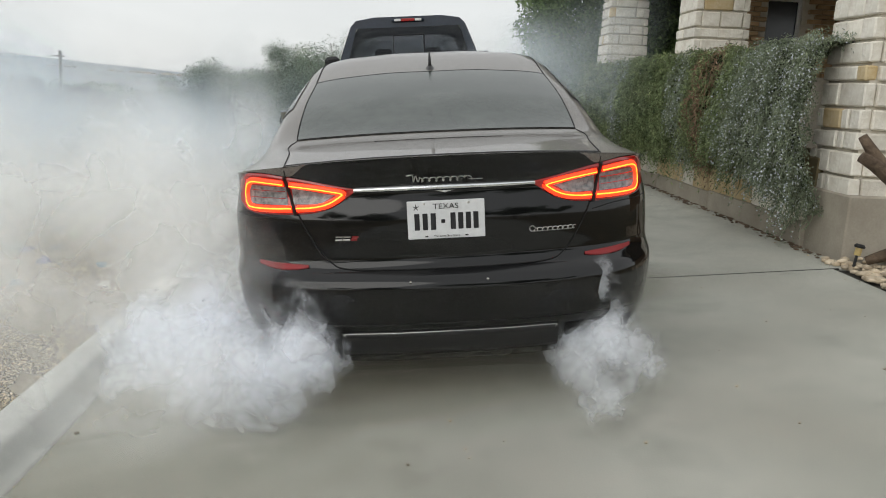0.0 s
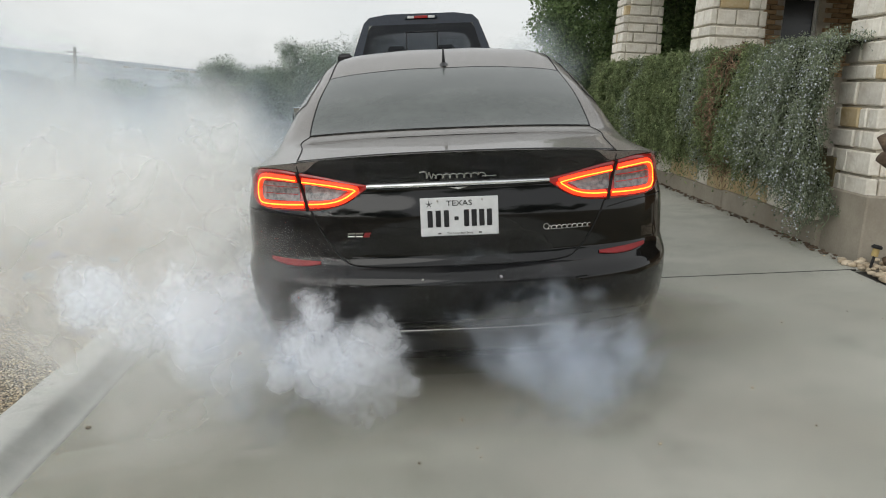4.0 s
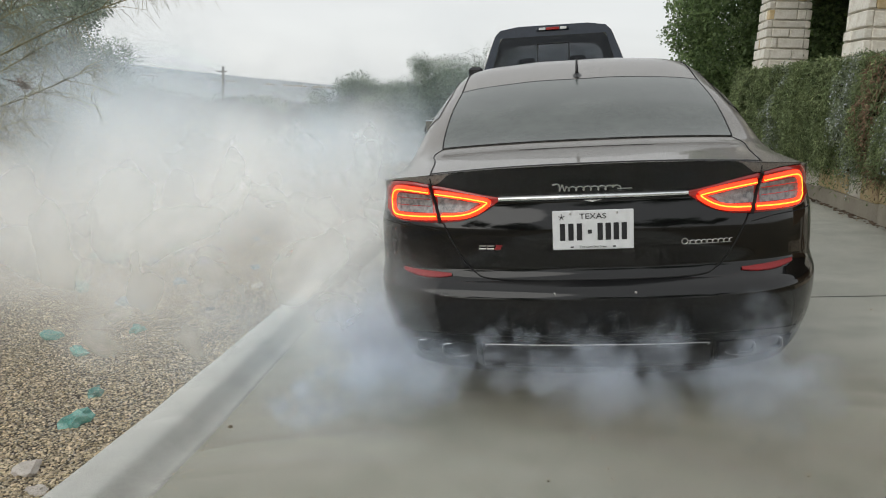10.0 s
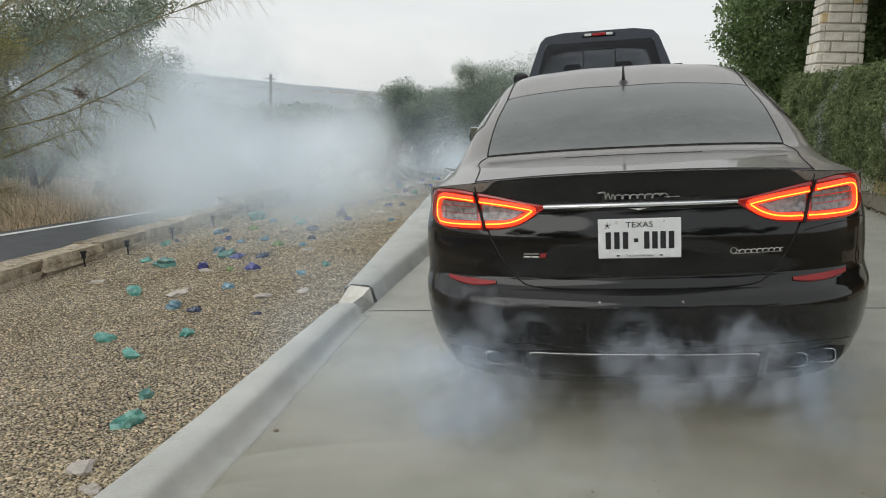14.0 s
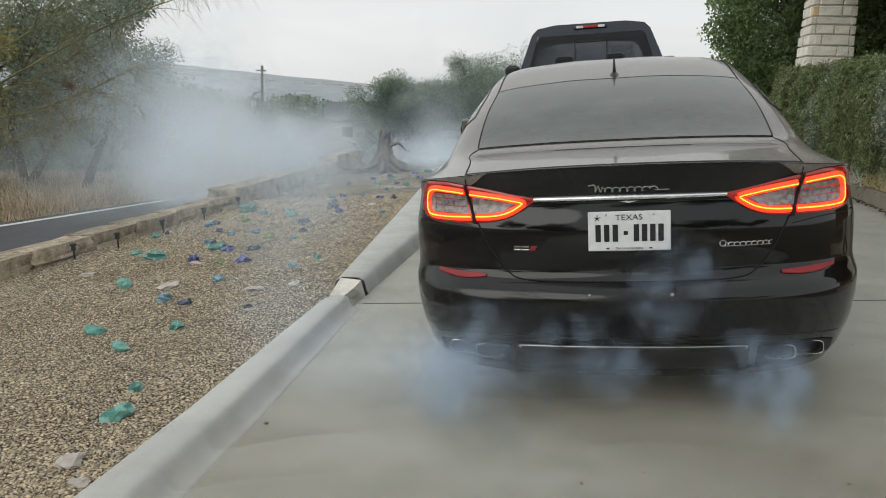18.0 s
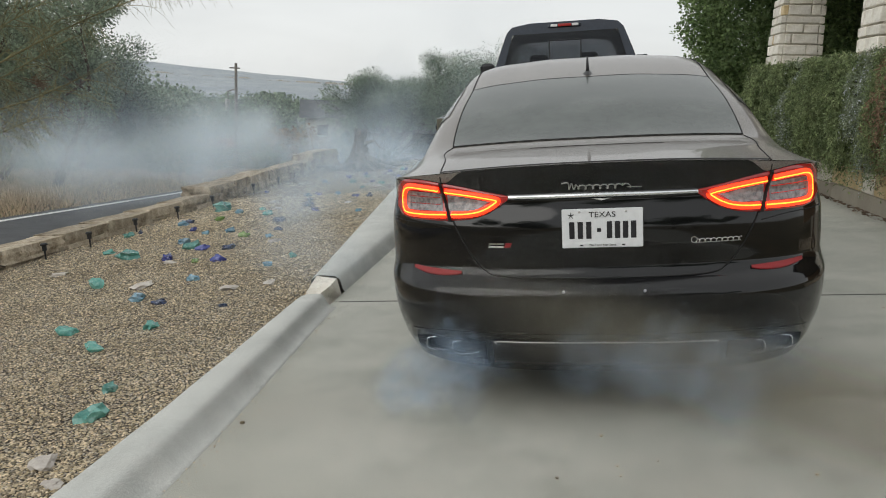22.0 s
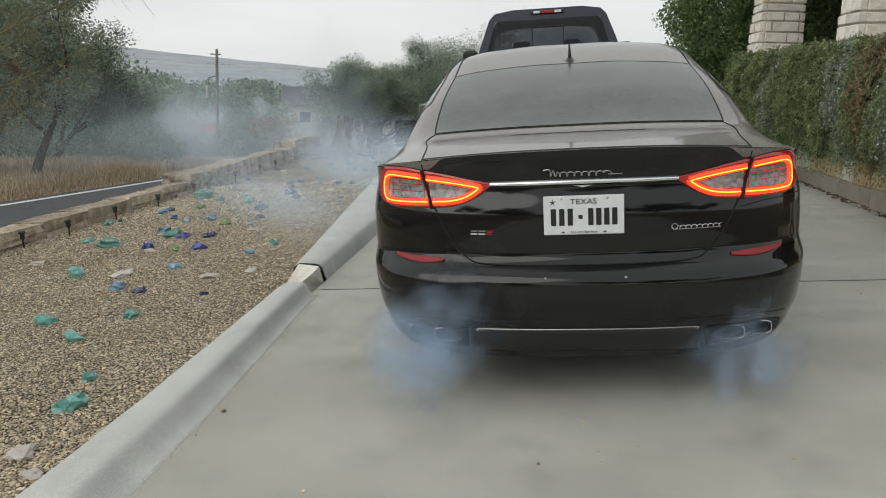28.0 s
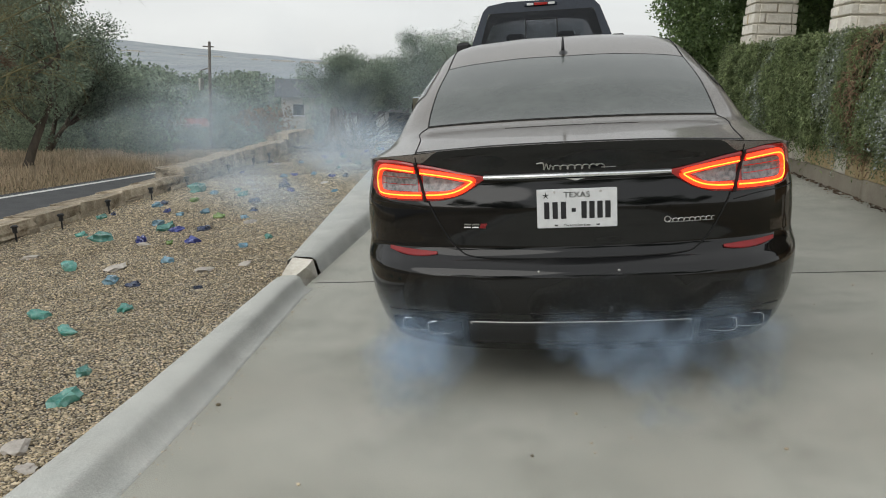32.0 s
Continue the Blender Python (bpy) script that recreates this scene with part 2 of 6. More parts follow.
for gm in (M_LEAF, M_LEAF_DARK, M_LEAF_YEL, M_HEDGE, M_HEDGE_G, M_GRASS):
    # thin leaves let some light through
    nn, nl = gm.node_tree.nodes, gm.node_tree.links
    src = nn["Principled BSDF"].inputs["Base Color"].links[0].from_socket
    tr, mxs = nn.new("ShaderNodeBsdfTranslucent"), nn.new("ShaderNodeMixShader")
    nl.new(src, tr.inputs[0])
    mxs.inputs[0].default_value = 0.48
    nl.new(nn["Principled BSDF"].outputs[0], mxs.inputs[1])
    nl.new(tr.outputs[0], mxs.inputs[2])
    nl.new(mxs.outputs[0], nn["Material Output"].inputs[0])
M_FLOWER = plain("pale_blossom", (0.62, 0.66, 0.72), 0.8)
M_BARK = surf("bark", (0.055, 0.045, 0.035), (0.14, 0.115, 0.09), 6, 0.95, 0, 0.8, 40, stretch=(1, 1, 0.25), dist=0.02)
M_TWIG = surf("green_twig", (0.11, 0.105, 0.05), (0.25, 0.225, 0.11), 3, 0.85, 0, 0, island=0.3)
M_DRIFT = surf("grey_deadwood", (0.06, 0.055, 0.05), (0.25, 0.23, 0.205), 5, 0.9, 0, 0.9, 30, stretch=(1, 1, 0.2), dist=0.03)
M_DRIFT_B = surf("brown_deadwood", (0.06, 0.04, 0.025), (0.22, 0.16, 0.11), 5, 0.9, 0, 0.9, 30, dist=0.03)
M_POLE = surf("pole_wood", (0.14, 0.125, 0.11), (0.24, 0.22, 0.2), 3, 0.9, 0, 0.4)
# distance haze is mixed into the hill's pale blue-grey
M_HILL_HAZE = surf("hazed_hill_woods", (0.25, 0.285, 0.31), (0.37, 0.395, 0.41), 0.014, 0.95, 0, 0, 0.09)
M_HOUSE = surf("pale_render", (0.42, 0.39, 0.34), (0.52, 0.49, 0.44), 1.5, 0.9, 0, 0.1)
M_ROOF = surf("dark_roofing", (0.06, 0.065, 0.07), (0.11, 0.115, 0.12), 4, 0.85, 0, 0.3)
M_DARKGLASS = plain("dark_window_pane", (0.02, 0.023, 0.027), 0.08, spec=0.6)
M_WHITE = plain("white_frame", (0.62, 0.62, 0.60), 0.6)
M_RED = surf("rust_red_roof", (0.20, 0.06, 0.05), (0.30, 0.09, 0.07), 2, 0.8, 0, 0.1)
M_PAINT = surf("black_car_paint", (0.004, 0.004, 0.0045), (0.006, 0.006, 0.0065), 40, 0.07, 0, 0.0, coat=0.1, spec=0.5)
# dew on black paint; the sky's sheen on it is mixed into the grey
M_DEW_SHEEN = surf("dewy_sheen_paint", (0.045, 0.039, 0.034), (0.25, 0.225, 0.20), 150, 0.42, 0, 0.7, 330, coat=0.6, spec=0.8, dist=0.003)
M_CAR_GLASS = surf("dewy_tinted_glass", (0.040, 0.050, 0.046), (0.085, 0.097, 0.089), 4, 0.14, 0, 0.05, 300, spec=0.7, rough2=0.26)
M_TRIM = plain("black_plastic", (0.014, 0.014, 0.015), 0.45)
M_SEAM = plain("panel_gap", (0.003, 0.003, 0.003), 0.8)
M_CHROME = plain("chrome", (0.85, 0.86, 0.87), 0.07, 1.0)
M_MIRROR = plain("mirror_silver", (0.62, 0.66, 0.70), 0.04, 1.0)
M_STEEL = plain("brushed_steel", (0.50, 0.49, 0.47), 0.25, 1.0)
M_PIPE = plain("dark_pipe", (0.05, 0.048, 0.045), 0.6, 0.8)
M_RUBBER = surf("tyre_rubber", (0.012, 0.012, 0.012), (0.024, 0.024, 0.024), 20, 0.8, 0, 0.1)
M_RED_LENS = plain("red_lens", (0.36, 0.012, 0.010), 0.12, coat=1.0)
M_CLEAR_LENS = surf("smoky_clear_lens", (0.05, 0.06, 0.062), (0.30, 0.33, 0.335), 40, 0.2, 0, 0.3, coat=1.0)
M_GLOW = glowing("lit_red_band", (1.0, 0.035, 0.008), 2.1)
M_GLOW_CORE = glowing("lit_orange_core", (1.0, 0.26, 0.02), 3.4)
M_REFLECTOR = plain("red_reflector", (0.24, 0.008, 0.010), 0.4, coat=0.1)
M_PLATE = plain("plate_white", (0.68, 0.69, 0.70), 0.35)
M_INK = plain("black_ink", (0.012, 0.012, 0.014), 0.5)
M_TRUCK = surf("dark_truck_paint", (0.013, 0.019, 0.032), (0.020, 0.028, 0.044), 30, 0.2, 0, 0.02, coat=0.3)
M_TRUCK_GLASS = glassy("truck_glass", (0.012, 0.015, 0.02), 0.04, 0.5)
M_CLEAR_PANE = glassy("clear_pane", (0.25, 0.27, 0.28), 0.04, 0.15)
M_WHITE_LENS = plain("white_lens", (0.7, 0.7, 0.7), 0.2)
M_AQUA = surf("aqua_glass", (0.06, 0.33, 0.28), (0.32, 0.66, 0.58), 14, 0.10, 0, 0.3, spec=0.8, rnd=0.25)
M_SKYGLASS = surf("blue_glass", (0.16, 0.36, 0.50), (0.38, 0.60, 0.72), 14, 0.12, 0, 0.3, spec=0.8, rnd=0.25)
M_COBALT = surf("cobalt_glass", (0.05, 0.07, 0.32), (0.16, 0.19, 0.58), 14, 0.12, 0, 0.3, spec=0.8, rnd=0.25)
M_NAVY = surf("navy_glass", (0.04, 0.06, 0.13), (0.12, 0.16, 0.28), 14, 0.15, 0, 0.3, spec=0.8, rnd=0.25)
M_LIMEGLASS = surf("green_glass", (0.25, 0.42, 0.10), (0.42, 0.60, 0.22), 14, 0.15, 0, 0.3, spec=0.8, rnd=0.2)
M_PALEROCK = surf("pale_flat_rock", (0.40, 0.36, 0.32), (0.60, 0.56, 0.51), 12, 0.85, 0, 0.5, rnd=0.15)
for gm in (M_AQUA, M_SKYGLASS, M_COBALT, M_NAVY, M_LIMEGLASS):
    gm.node_tree.nodes["Principled BSDF"].inputs["Transmission Weight"].default_value = 0.45
M_AMBER = plain("amber_lens", (0.55, 0.42, 0.18), 0.3)


# ---- building helpers ----
class Geo:
    """Collects vertices and faces of one mesh."""

    def __init__(self):
        self.v, self.f = [], []

    def add(self, verts, faces):
        o = len(self.v)
        self.v.extend(tuple(p) for p in verts)
        self.f.extend(tuple(i + o for i in q) for q in faces)
        return self

    def grid(self, rows, closed=False):
        """Quads between rows of equal length."""
        n, k = len(rows), len(rows[0])
        faces = []
        for i in range(n - 1):
            for j in range(k if closed else k - 1):
                j2 = (j + 1) % k
                faces.append((i * k + j, i * k + j2, (i + 1) * k + j2, (i + 1) * k + j))
        return self.add([p for r in rows for p in r], faces)

    def tube(self, pts, radii, n=7, cap=True):
        pts = [Vector(p) for p in pts]
        rows = []
        for i, p in enumerate(pts):
            d = (pts[min(i + 1, len(pts) - 1)] - pts[max(i - 1, 0)]).normalized()
            a = d.cross(Vector((0, 0, 1)) if abs(d.z) < 0.9 else Vector((1, 0, 0))).normalized()
            b = d.cross(a)
            r = radii[i] if isinstance(radii, (list, tuple)) else radii
            rows.append([p + (a * math.cos(2 * math.pi * j / n) + b * math.sin(2 * math.pi * j / n)) * r for j in range(n)])
        o = len(self.v)
        self.grid(rows, True)
        if cap:
            self.f.append(tuple(o + j for j in range(n))[::-1])
            self.f.append(tuple(o + (len(pts) - 1) * n + j for j in range(n)))
        return self

    def box(self, c, s, ch=0.0, m=None):
        """A box of size s about c with chamfered edges."""
        hx, hy, hz = s[0] / 2, s[1] / 2, s[2] / 2
        ch = min(ch, 0.45 * min(s))
        if ch <= 0:
            vs = [(x * hx, y * hy, z * hz) for x in (-1, 1) for y in (-1, 1) for z in (-1, 1)]
            fs = [(0, 1, 3, 2), (4, 6, 7, 5), (0, 4, 5, 1), (2, 3, 7, 6), (0, 2, 6, 4), (1, 5, 7, 3)]
        else:
            vs, idx = [], {}
            for x in (-1, 1):
                for y in (-1, 1):
                    for z in (-1, 1):
                        for a in range(3):
                            p = [x * (hx - ch), y * (hy - ch), z * (hz - ch)]
                            p[a] = (x * hx, y * hy, z * hz)[a]
                            idx[(x, y, z, a)] = len(vs)
                            vs.append(tuple(p))
            I = idx
            fs = []
            for a in range(3):
                for sgn in (-1, 1):
                    o1, o2 = [k for k in range(3) if k != a]
                    q = []
                    for u, w in ((-1, -1), (1, -1), (1, 1), (-1, 1)):
                        k = [0, 0, 0]
                        k[a], k[o1], k[o2] = sgn, u, w
                        q.append(I[(*k, a)])
                    flip = (sgn < 0) ^ (a == 1)
                    fs.append(tuple(q[::-1] if flip else q))
            for a in range(3):
                o1, o2 = [k for k in range(3) if k != a]
                for u in (-1, 1):
                    for w in (-1, 1):
                        k0, k1 = [0, 0, 0], [0, 0, 0]
                        k0[a], k0[o1], k0[o2] = -1, u, w
                        k1[a], k1[o1], k1[o2] = 1, u, w
                        q = (I[(*k0, o1)], I[(*k1, o1)], I[(*k1, o2)], I[(*k0, o2)])
                        flip = ((u * w) < 0) ^ (a == 1)
                        fs.append(q[::-1] if flip else q)
            for x in (-1, 1):
                for y in (-1, 1):
                    for z in (-1, 1):
                        q = (I[(x, y, z, 0)], I[(x, y, z, 1)], I[(x, y, z, 2)])
                        fs.append(q if x * y * z > 0 else q[::-1])
        vs = [Vector(p) for p in vs]
        if m is not None:
            vs = [m @ p for p in vs]
        cc = Vector(c)
        return self.add([p + cc for p in vs], fs)

    def lump(self, c, r, seed, level=1, rough=0.25, squash=(1, 1, 1)):
        """An uneven stone-like lump."""
        vs, fs = ICO[level]
        off = Vector((seed * 7.31, seed * 3.17, seed * 1.93))
        out = []
        for p in vs:
            k = 1 + rough * noise.noise(p * 1.7 + off) + 0.5 * rough * noise.noise(p * 4.1 + off)
            out.append((c[0] + p.x * r * k * squash[0], c[1] + p.y * r * k * squash[1], c[2] + p.z * r * k * squash[2]))
        return self.add(out, fs)


def _ico(level):
    bm = bmesh.new()
    bmesh.ops.create_icosphere(bm, subdivisions=level, radius=1)
    vs = [v.co.copy() for v in bm.verts]
    fs = [tuple(v.index for v in f.verts) for f in bm.faces]
    bm.free()
    return vs, fs


ICO = {k: _ico(k) for k in (1, 2, 3, 4)}


def mesh_of(name, g, mat, smooth=False):
    me = bpy.data.meshes.new(name)
    me.from_pydata(g.v, [], g.f)
    me.materials.append(mat)
    if smooth:
        me.shade_smooth()
    me.update()
    return me


def part(name, g, mat, parent=None, label="", smooth=False):
    """One mesh object out of collected geometry, under its thing or part."""
    ob = new(name, g if isinstance(g, bpy.types.Mesh) else mesh_of(name, g, mat, smooth))
    if parent is not None:
        ob.parent = parent
    if label:
        ob["label"] = label
    return ob


def thing(name, label, category, m=None, group="", kind=""):
    ob = tagged(new(name), label, category, group, kind)
    ob.empty_display_size = 0.1
    if m is not None:
        ob.matrix_basis = m
    return ob


def fair(mesh_ob, angle=40):
    """Smooth shading that keeps sharp edges."""
    mesh_ob.data.shade_smooth()
    mesh_ob.data.set_sharp_from_angle(angle=radians(angle))
    return mesh_ob


def on(x, y, z=0.0):
    """World place of a point given along the sloping driveway."""
    return SLOPE @ Vector((x, y, z))


def curve_pts(pts, n):
    """n points along a Catmull-Rom line through pts."""
    P = [Vector(p) for p in pts]
    P = [P[0] * 2 - P[1]] + P + [P[-1] * 2 - P[-2]]
    out = []
    for k in range(n):
        u = k / (n - 1) * (len(P) - 3)
        i = min(int(u), len(P) - 4)
        t = u - i
        a, b, c, d = P[i:i + 4]
        out.append(0.5 * (2 * b + (c - a) * t + (2 * a - 5 * b + 4 * c - d) * t * t + (3 * b - a - 3 * c + d) * t ** 3))
    return out


# ---- ground, road, driveway ----
TAN5 = math.tan(radians(5))


def road_z(y):
    return -0.9 - 0.034 * (y - 11.4)


def step01(a, b, x):
    t = min(1, max(0, (x - a) / (b - a)))
    return t * t * (3 - 2 * t)


def ground_z(x, y):
    """Height of the natural ground: it follows the driveway's fall, drops to the road and down into the valley."""
    near = TAN5 * min(max(x, -5.6), 3.4) - 0.09
    low = road_z(min(y, 40)) - 0.05
    z = near + (low - near) * step01(-5.55, -5.95, x)
    if x < -8.7:
        z += 0.08 * step01(-8.7, -9.6, x)
    if y > 17:
        z -= 0.055 * (min(y, 160) - 17) * (1 + 0.6 * step01(-8, -30, x))
    r = math.hypot(x, y)
    if r > 25:
        z += (noise.noise(Vector((x * 0.03, y * 0.03, 0))) * 1.2) * step01(25, 90, r)
    return z


g = Geo()
rows = []
radii = [0.6 * 1.11 ** k for k in range(82)]
for r in radii:
    rows.append([(r * math.sin(a), 6 + r * math.cos(a), ground_z(r * math.sin(a), 6 + r * math.cos(a))) for a in (2 * math.pi * k / 150 for k in range(150))])
g.grid(rows, True)
o = len(g.v)
g.v.append((0, 6, ground_z(0, 6)))
for k in range(150):
    g.f.append((o, (k + 1) % 150, k))
ground = tagged(part("ground", g, M_GROUND, smooth=True), "dry grassy ground falling away into the valley", "ground", kind="structure")


def slab(name, x0, x1, y0, y1, top, thick, mat, parent, ch=0.006):
    return part(name, Geo().box(((x0 + x1) / 2, (y0 + y1) / 2, top - thick / 2), (x1 - x0, y1 - y0, thick), ch), mat, parent)


def kerb_shift(y, x):
    f = (x + 1.93) / 0.23
    return (0.026 + 0.026 * f) * (4.8 - y) - 0.03 * max(0, 3.2 - y) if y < 4.8 else 0


driveway = thing("driveway", "pale grey broom-finished concrete driveway with tooled joints", "driveway", SLOPE, kind="structure")
slab("joint_bed", -1.74, 2.78, -20, 28, -0.022, 0.05, M_JOINT, driveway)
for y0, y1 in ((-20, -0.408), (-0.392, 5.192), (5.208, 10.792), (10.808, 16.392), (16.408, 28)):
    slab("concrete_slab", -1.745, 2.66 if y1 < 5.5 else 2.79, y0, y1, 0, 0.05, M_CONCRETE, driveway)
for y in (-0.4, 5.2, 10.8, 16.4):
    part("joint_line", Geo().box((0.5, y, -0.006), (4.4, 0.013, 0.012)), M_JOINT, driveway)
# small chips and leaf bits on the concrete
rng = random.Random(5)
g = Geo()
for _ in range(150):
    x, y = rng.uniform(-1.7, 2.6), rng.uniform(1.8, 9)
    if rng.random() < 0.4:
        x = rng.choice((-1.66, 2.70)) + rng.gauss(0, 0.05)
    if x > 2.64 and y < 5.3:
        continue
    g.lump((x, y, 0.003), rng.uniform(0.003, 0.009), rng.random() * 50, 1, 0.4, (1, 1, 0.6))
for _ in range(260):
    y = rng.uniform(1.6, 5.1)
    x = -1.69 + kerb_shift(y, -1.69) + abs(rng.gauss(0, 0.05))
    g.lump((x, y, 0.001), rng.uniform(0.0012, 0.0032), rng.random() * 50, 1, 0.4, (1.4, 1.6, 0.5))
g.lump((-1.53, 3.16, 0.006), 0.009, 3.3, 2, 0.4, (1.3, 1, 0.7))
litter = tagged(part("grit", g, M_PEBBLE), "loose grit and leaf crumbs on the concrete", "grit", kind="stuff")
litter.matrix_basis = SLOPE

# kerb along the gravel, rounded, with its stone block and the wider kerb beyond
KERB = ((-1.668, -0.03), (-1.672, 0.001), (-1.690, 0.003), (-1.708, 0.010), (-1.726, 0.026), (-1.740, 0.050), (-1.750, 0.074), (-1.758, 0.086), (-1.770, 0.0925), (-1.800, 0.0965), (-1.86, 0.095), (-1.905, 0.084), (-1.925, 0.060), (-1.93, -0.06))


kerb = thing("kerb", "rounded pale concrete kerb between driveway and gravel", "kerb", SLOPE, kind="structure")
for y0, y1 in ((-4, 1.2), (1.206, 5.05)):
    g = Geo()
    n = 26
    rows = []
    for k in range(n + 1):
        y = y0 + (y1 - y0) * k / n
        rows.append([(x + kerb_shift(y, x) + 0.003 * noise.noise(Vector((y * 3, x * 9, 0))), y, z + 0.003 * noise.noise(Vector((y * 4, x * 7, 5)))) for x, z in KERB])
    g.grid(rows)
    g.f.append(tuple(range(len(KERB))))
    g.f.append(tuple(n * len(KERB) + k for k in range(len(KERB)))[::-1])
    part("kerb_length", g, M_KERB, kerb, smooth=True)
g = Geo()
rows = []
for k in range(31):
    y = 5.50 + 11.3 * k / 30
    a, b = -1.76 - 0.02 * (y - 5.6), -2.0 - 0.115 * (y - 5.6)
    w = 0.004 * noise.noise(Vector((y, 3, 0)))
    rows.append([(a + 0.03, y, -0.03), (a, y, 0.02), (a - 0.015, y, 0.09 + w), (a - 0.05, y, 0.115 + w), (b + 0.05, y, 0.12 - w), (b, y, 0.09), (b - 0.01, y, -0.05)])
g.grid(rows)
part("kerb_length", g, M_KERB, kerb, smooth=True)
bl = tagged(part("stone_block", Geo().add([(-0.10, -0.16, -0.03), (0.02, -0.19, -0.03), (0.10, 0.15, -0.03), (-0.10, 0.19, -0.03), (-0.085, -0.13, 0.105), (-0.01, -0.165, 0.085), (0.072, 0.13, 0.125), (-0.085, 0.17, 0.13), (0.055, -0.02, 0.115)], [(3, 2, 1, 0), (4, 5, 8, 6, 7), (0, 1, 5, 4), (1, 2, 6, 8, 5), (2, 3, 7, 6), (3, 0, 4, 7)]), M_LIME), "squared limestone block at the kerb's break", "stone block")
bl.matrix_basis = SLOPE @ pose(-1.83, 5.27, -0.012, 4, 2, 4)


# gravel bed
def gravel_z(x, y):
    return 0.058 - 0.016 * (-1.9 - x) + 0.018 * noise.noise(Vector((x * 0.9, y * 0.9, 2))) + 0.006 * noise.noise(Vector((x * 5, y * 5, 7)))


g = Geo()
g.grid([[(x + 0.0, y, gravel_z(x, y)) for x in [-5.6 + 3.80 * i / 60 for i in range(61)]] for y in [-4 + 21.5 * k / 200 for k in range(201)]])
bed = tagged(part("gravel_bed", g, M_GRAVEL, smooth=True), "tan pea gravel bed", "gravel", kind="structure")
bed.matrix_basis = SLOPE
rng = random.Random(11)
g = Geo()
vs0, fs0 = ICO[1]
for _ in range(46000):
    u = rng.random()
    y = 2.0 + 9.5 * u ** 1.7
    x = rng.uniform(-5.3, -1.9) if y > 4 else rng.uniform(-1.9 - 0.85 * (y - 0.1) * 0.95, -1.88)
    if x < -5.3:
        continue
    r = rng.uniform(0.0035, 0.0068) * (1 + 0.12 * max(0, y - 4))
    z = gravel_z(x, y) + r * 0.15
    ca, sa = math.cos(rng.random() * 6.3), math.sin(rng.random() * 6.3)
    ex, ez = rng.uniform(0.9, 1.5), rng.uniform(0.5, 0.9)
    g.add([(x + (p.x * ca * ex - p.y * sa) * r, y + (p.x * sa * ex + p.y * ca) * r, z + p.z * r * ez) for p in vs0], fs0)
pebbles = tagged(part("gravel_stones", g, M_PEBBLE), "loose tan and cream pea gravel", "gravel", kind="stuff")
pebbles.matrix_basis = SLOPE


# low wall of rough stone beside the road
def rock(name, sx, sy, sz, seed, mat, parent):
    """A rough-hewn stone: a chamfered block pushed about by noise."""
    bm = bmesh.new()
    bmesh.ops.create_cube(bm, size=1)
    bmesh.ops.subdivide_edges(bm, edges=bm.edges, cuts=3, use_grid_fill=True)
    off = Vector((seed * 5.3, seed * 2.1, seed))
    for v in bm.verts:
        p = v.co.copy()
        q = p.normalized() * 0.72
        p = p.lerp(q, 0.09)
        k = Vector((noise.noise(p * 2.3 + off), noise.noise(p * 2.3 + off * 1.7 + Vector((9, 0, 0))), noise.noise(p * 2.3 + off * 0.6 + Vector((0, 9, 0)))))
        p += k * 0.10 + k * 0.04 * noise.noise(p * 9 + off)
        v.co = Vector((p.x * sx, p.y * sy, p.z * sz))
    me = bpy.data.meshes.new(name)
    bm.to_mesh(me)
    bm.free()
    me.materials.append(mat)
    ob = new(name, me)
    ob.parent = parent
    return fair(ob, 35)


wall = thing("stone_wall", "low dry-laid wall of rough weathered limestone slabs", "wall", SLOPE, kind="structure")
rng = random.Random(21)
y = 3.0
while y < 17.4:
    length = rng.uniform(0.55, 1.0)
    top = 0.165 if y < 10.2 else (0.27 if y < 15.2 else 0.40)
    depth = 0.36 if y < 10.2 else 0.46
    s = rock("wall_stone", depth, length * 1.0, 0.14, rng.random() * 90, M_ROCK, wall)
    s.matrix_basis = pose(-5.30 - depth / 2 + rng.gauss(0, 0.012), y + length / 2, top - 0.07, rng.gauss(0, 1), rng.gauss(0, 1.5), rng.gauss(0, 1.5))
    low = top - 0.13
    while low > -0.12:
        cut = y
        while cut < y + length - 0.1:
            l2 = min(rng.uniform(0.3, 0.62), y + length - cut)
            s = rock("wall_stone", depth * 0.98, l2, 0.15, rng.random() * 90, M_ROCK, wall)
            s.matrix_basis = pose(-5.30 - depth / 2 + rng.gauss(0.02, 0.02), cut + l2 / 2, low - 0.06, 0, rng.gauss(0, 2), rng.gauss(0, 2))
            cut += l2
        low -= 0.13
    y += length

# road
road = thing("road", "grey asphalt lane with a white edge line", "road", kind="structure")
g = Geo()
g.grid([[(x - 0.0 + 0.13 * (y - 11.4) * 0.5, y, road_z(y) + 0.0) for x in (-8.9, -8.0, -7.0, -5.9)] for y in range(-20, 42, 2)])
part("asphalt", g, M_ASPHALT, road)
g = Geo()
g.grid([[(x + 0.065 * (y - 11.4), y, road_z(y) + 0.006) for x in (-8.68, -8.56)] for y in range(-20, 42, 2)])
part("edge_line", g, M_LINE, road)

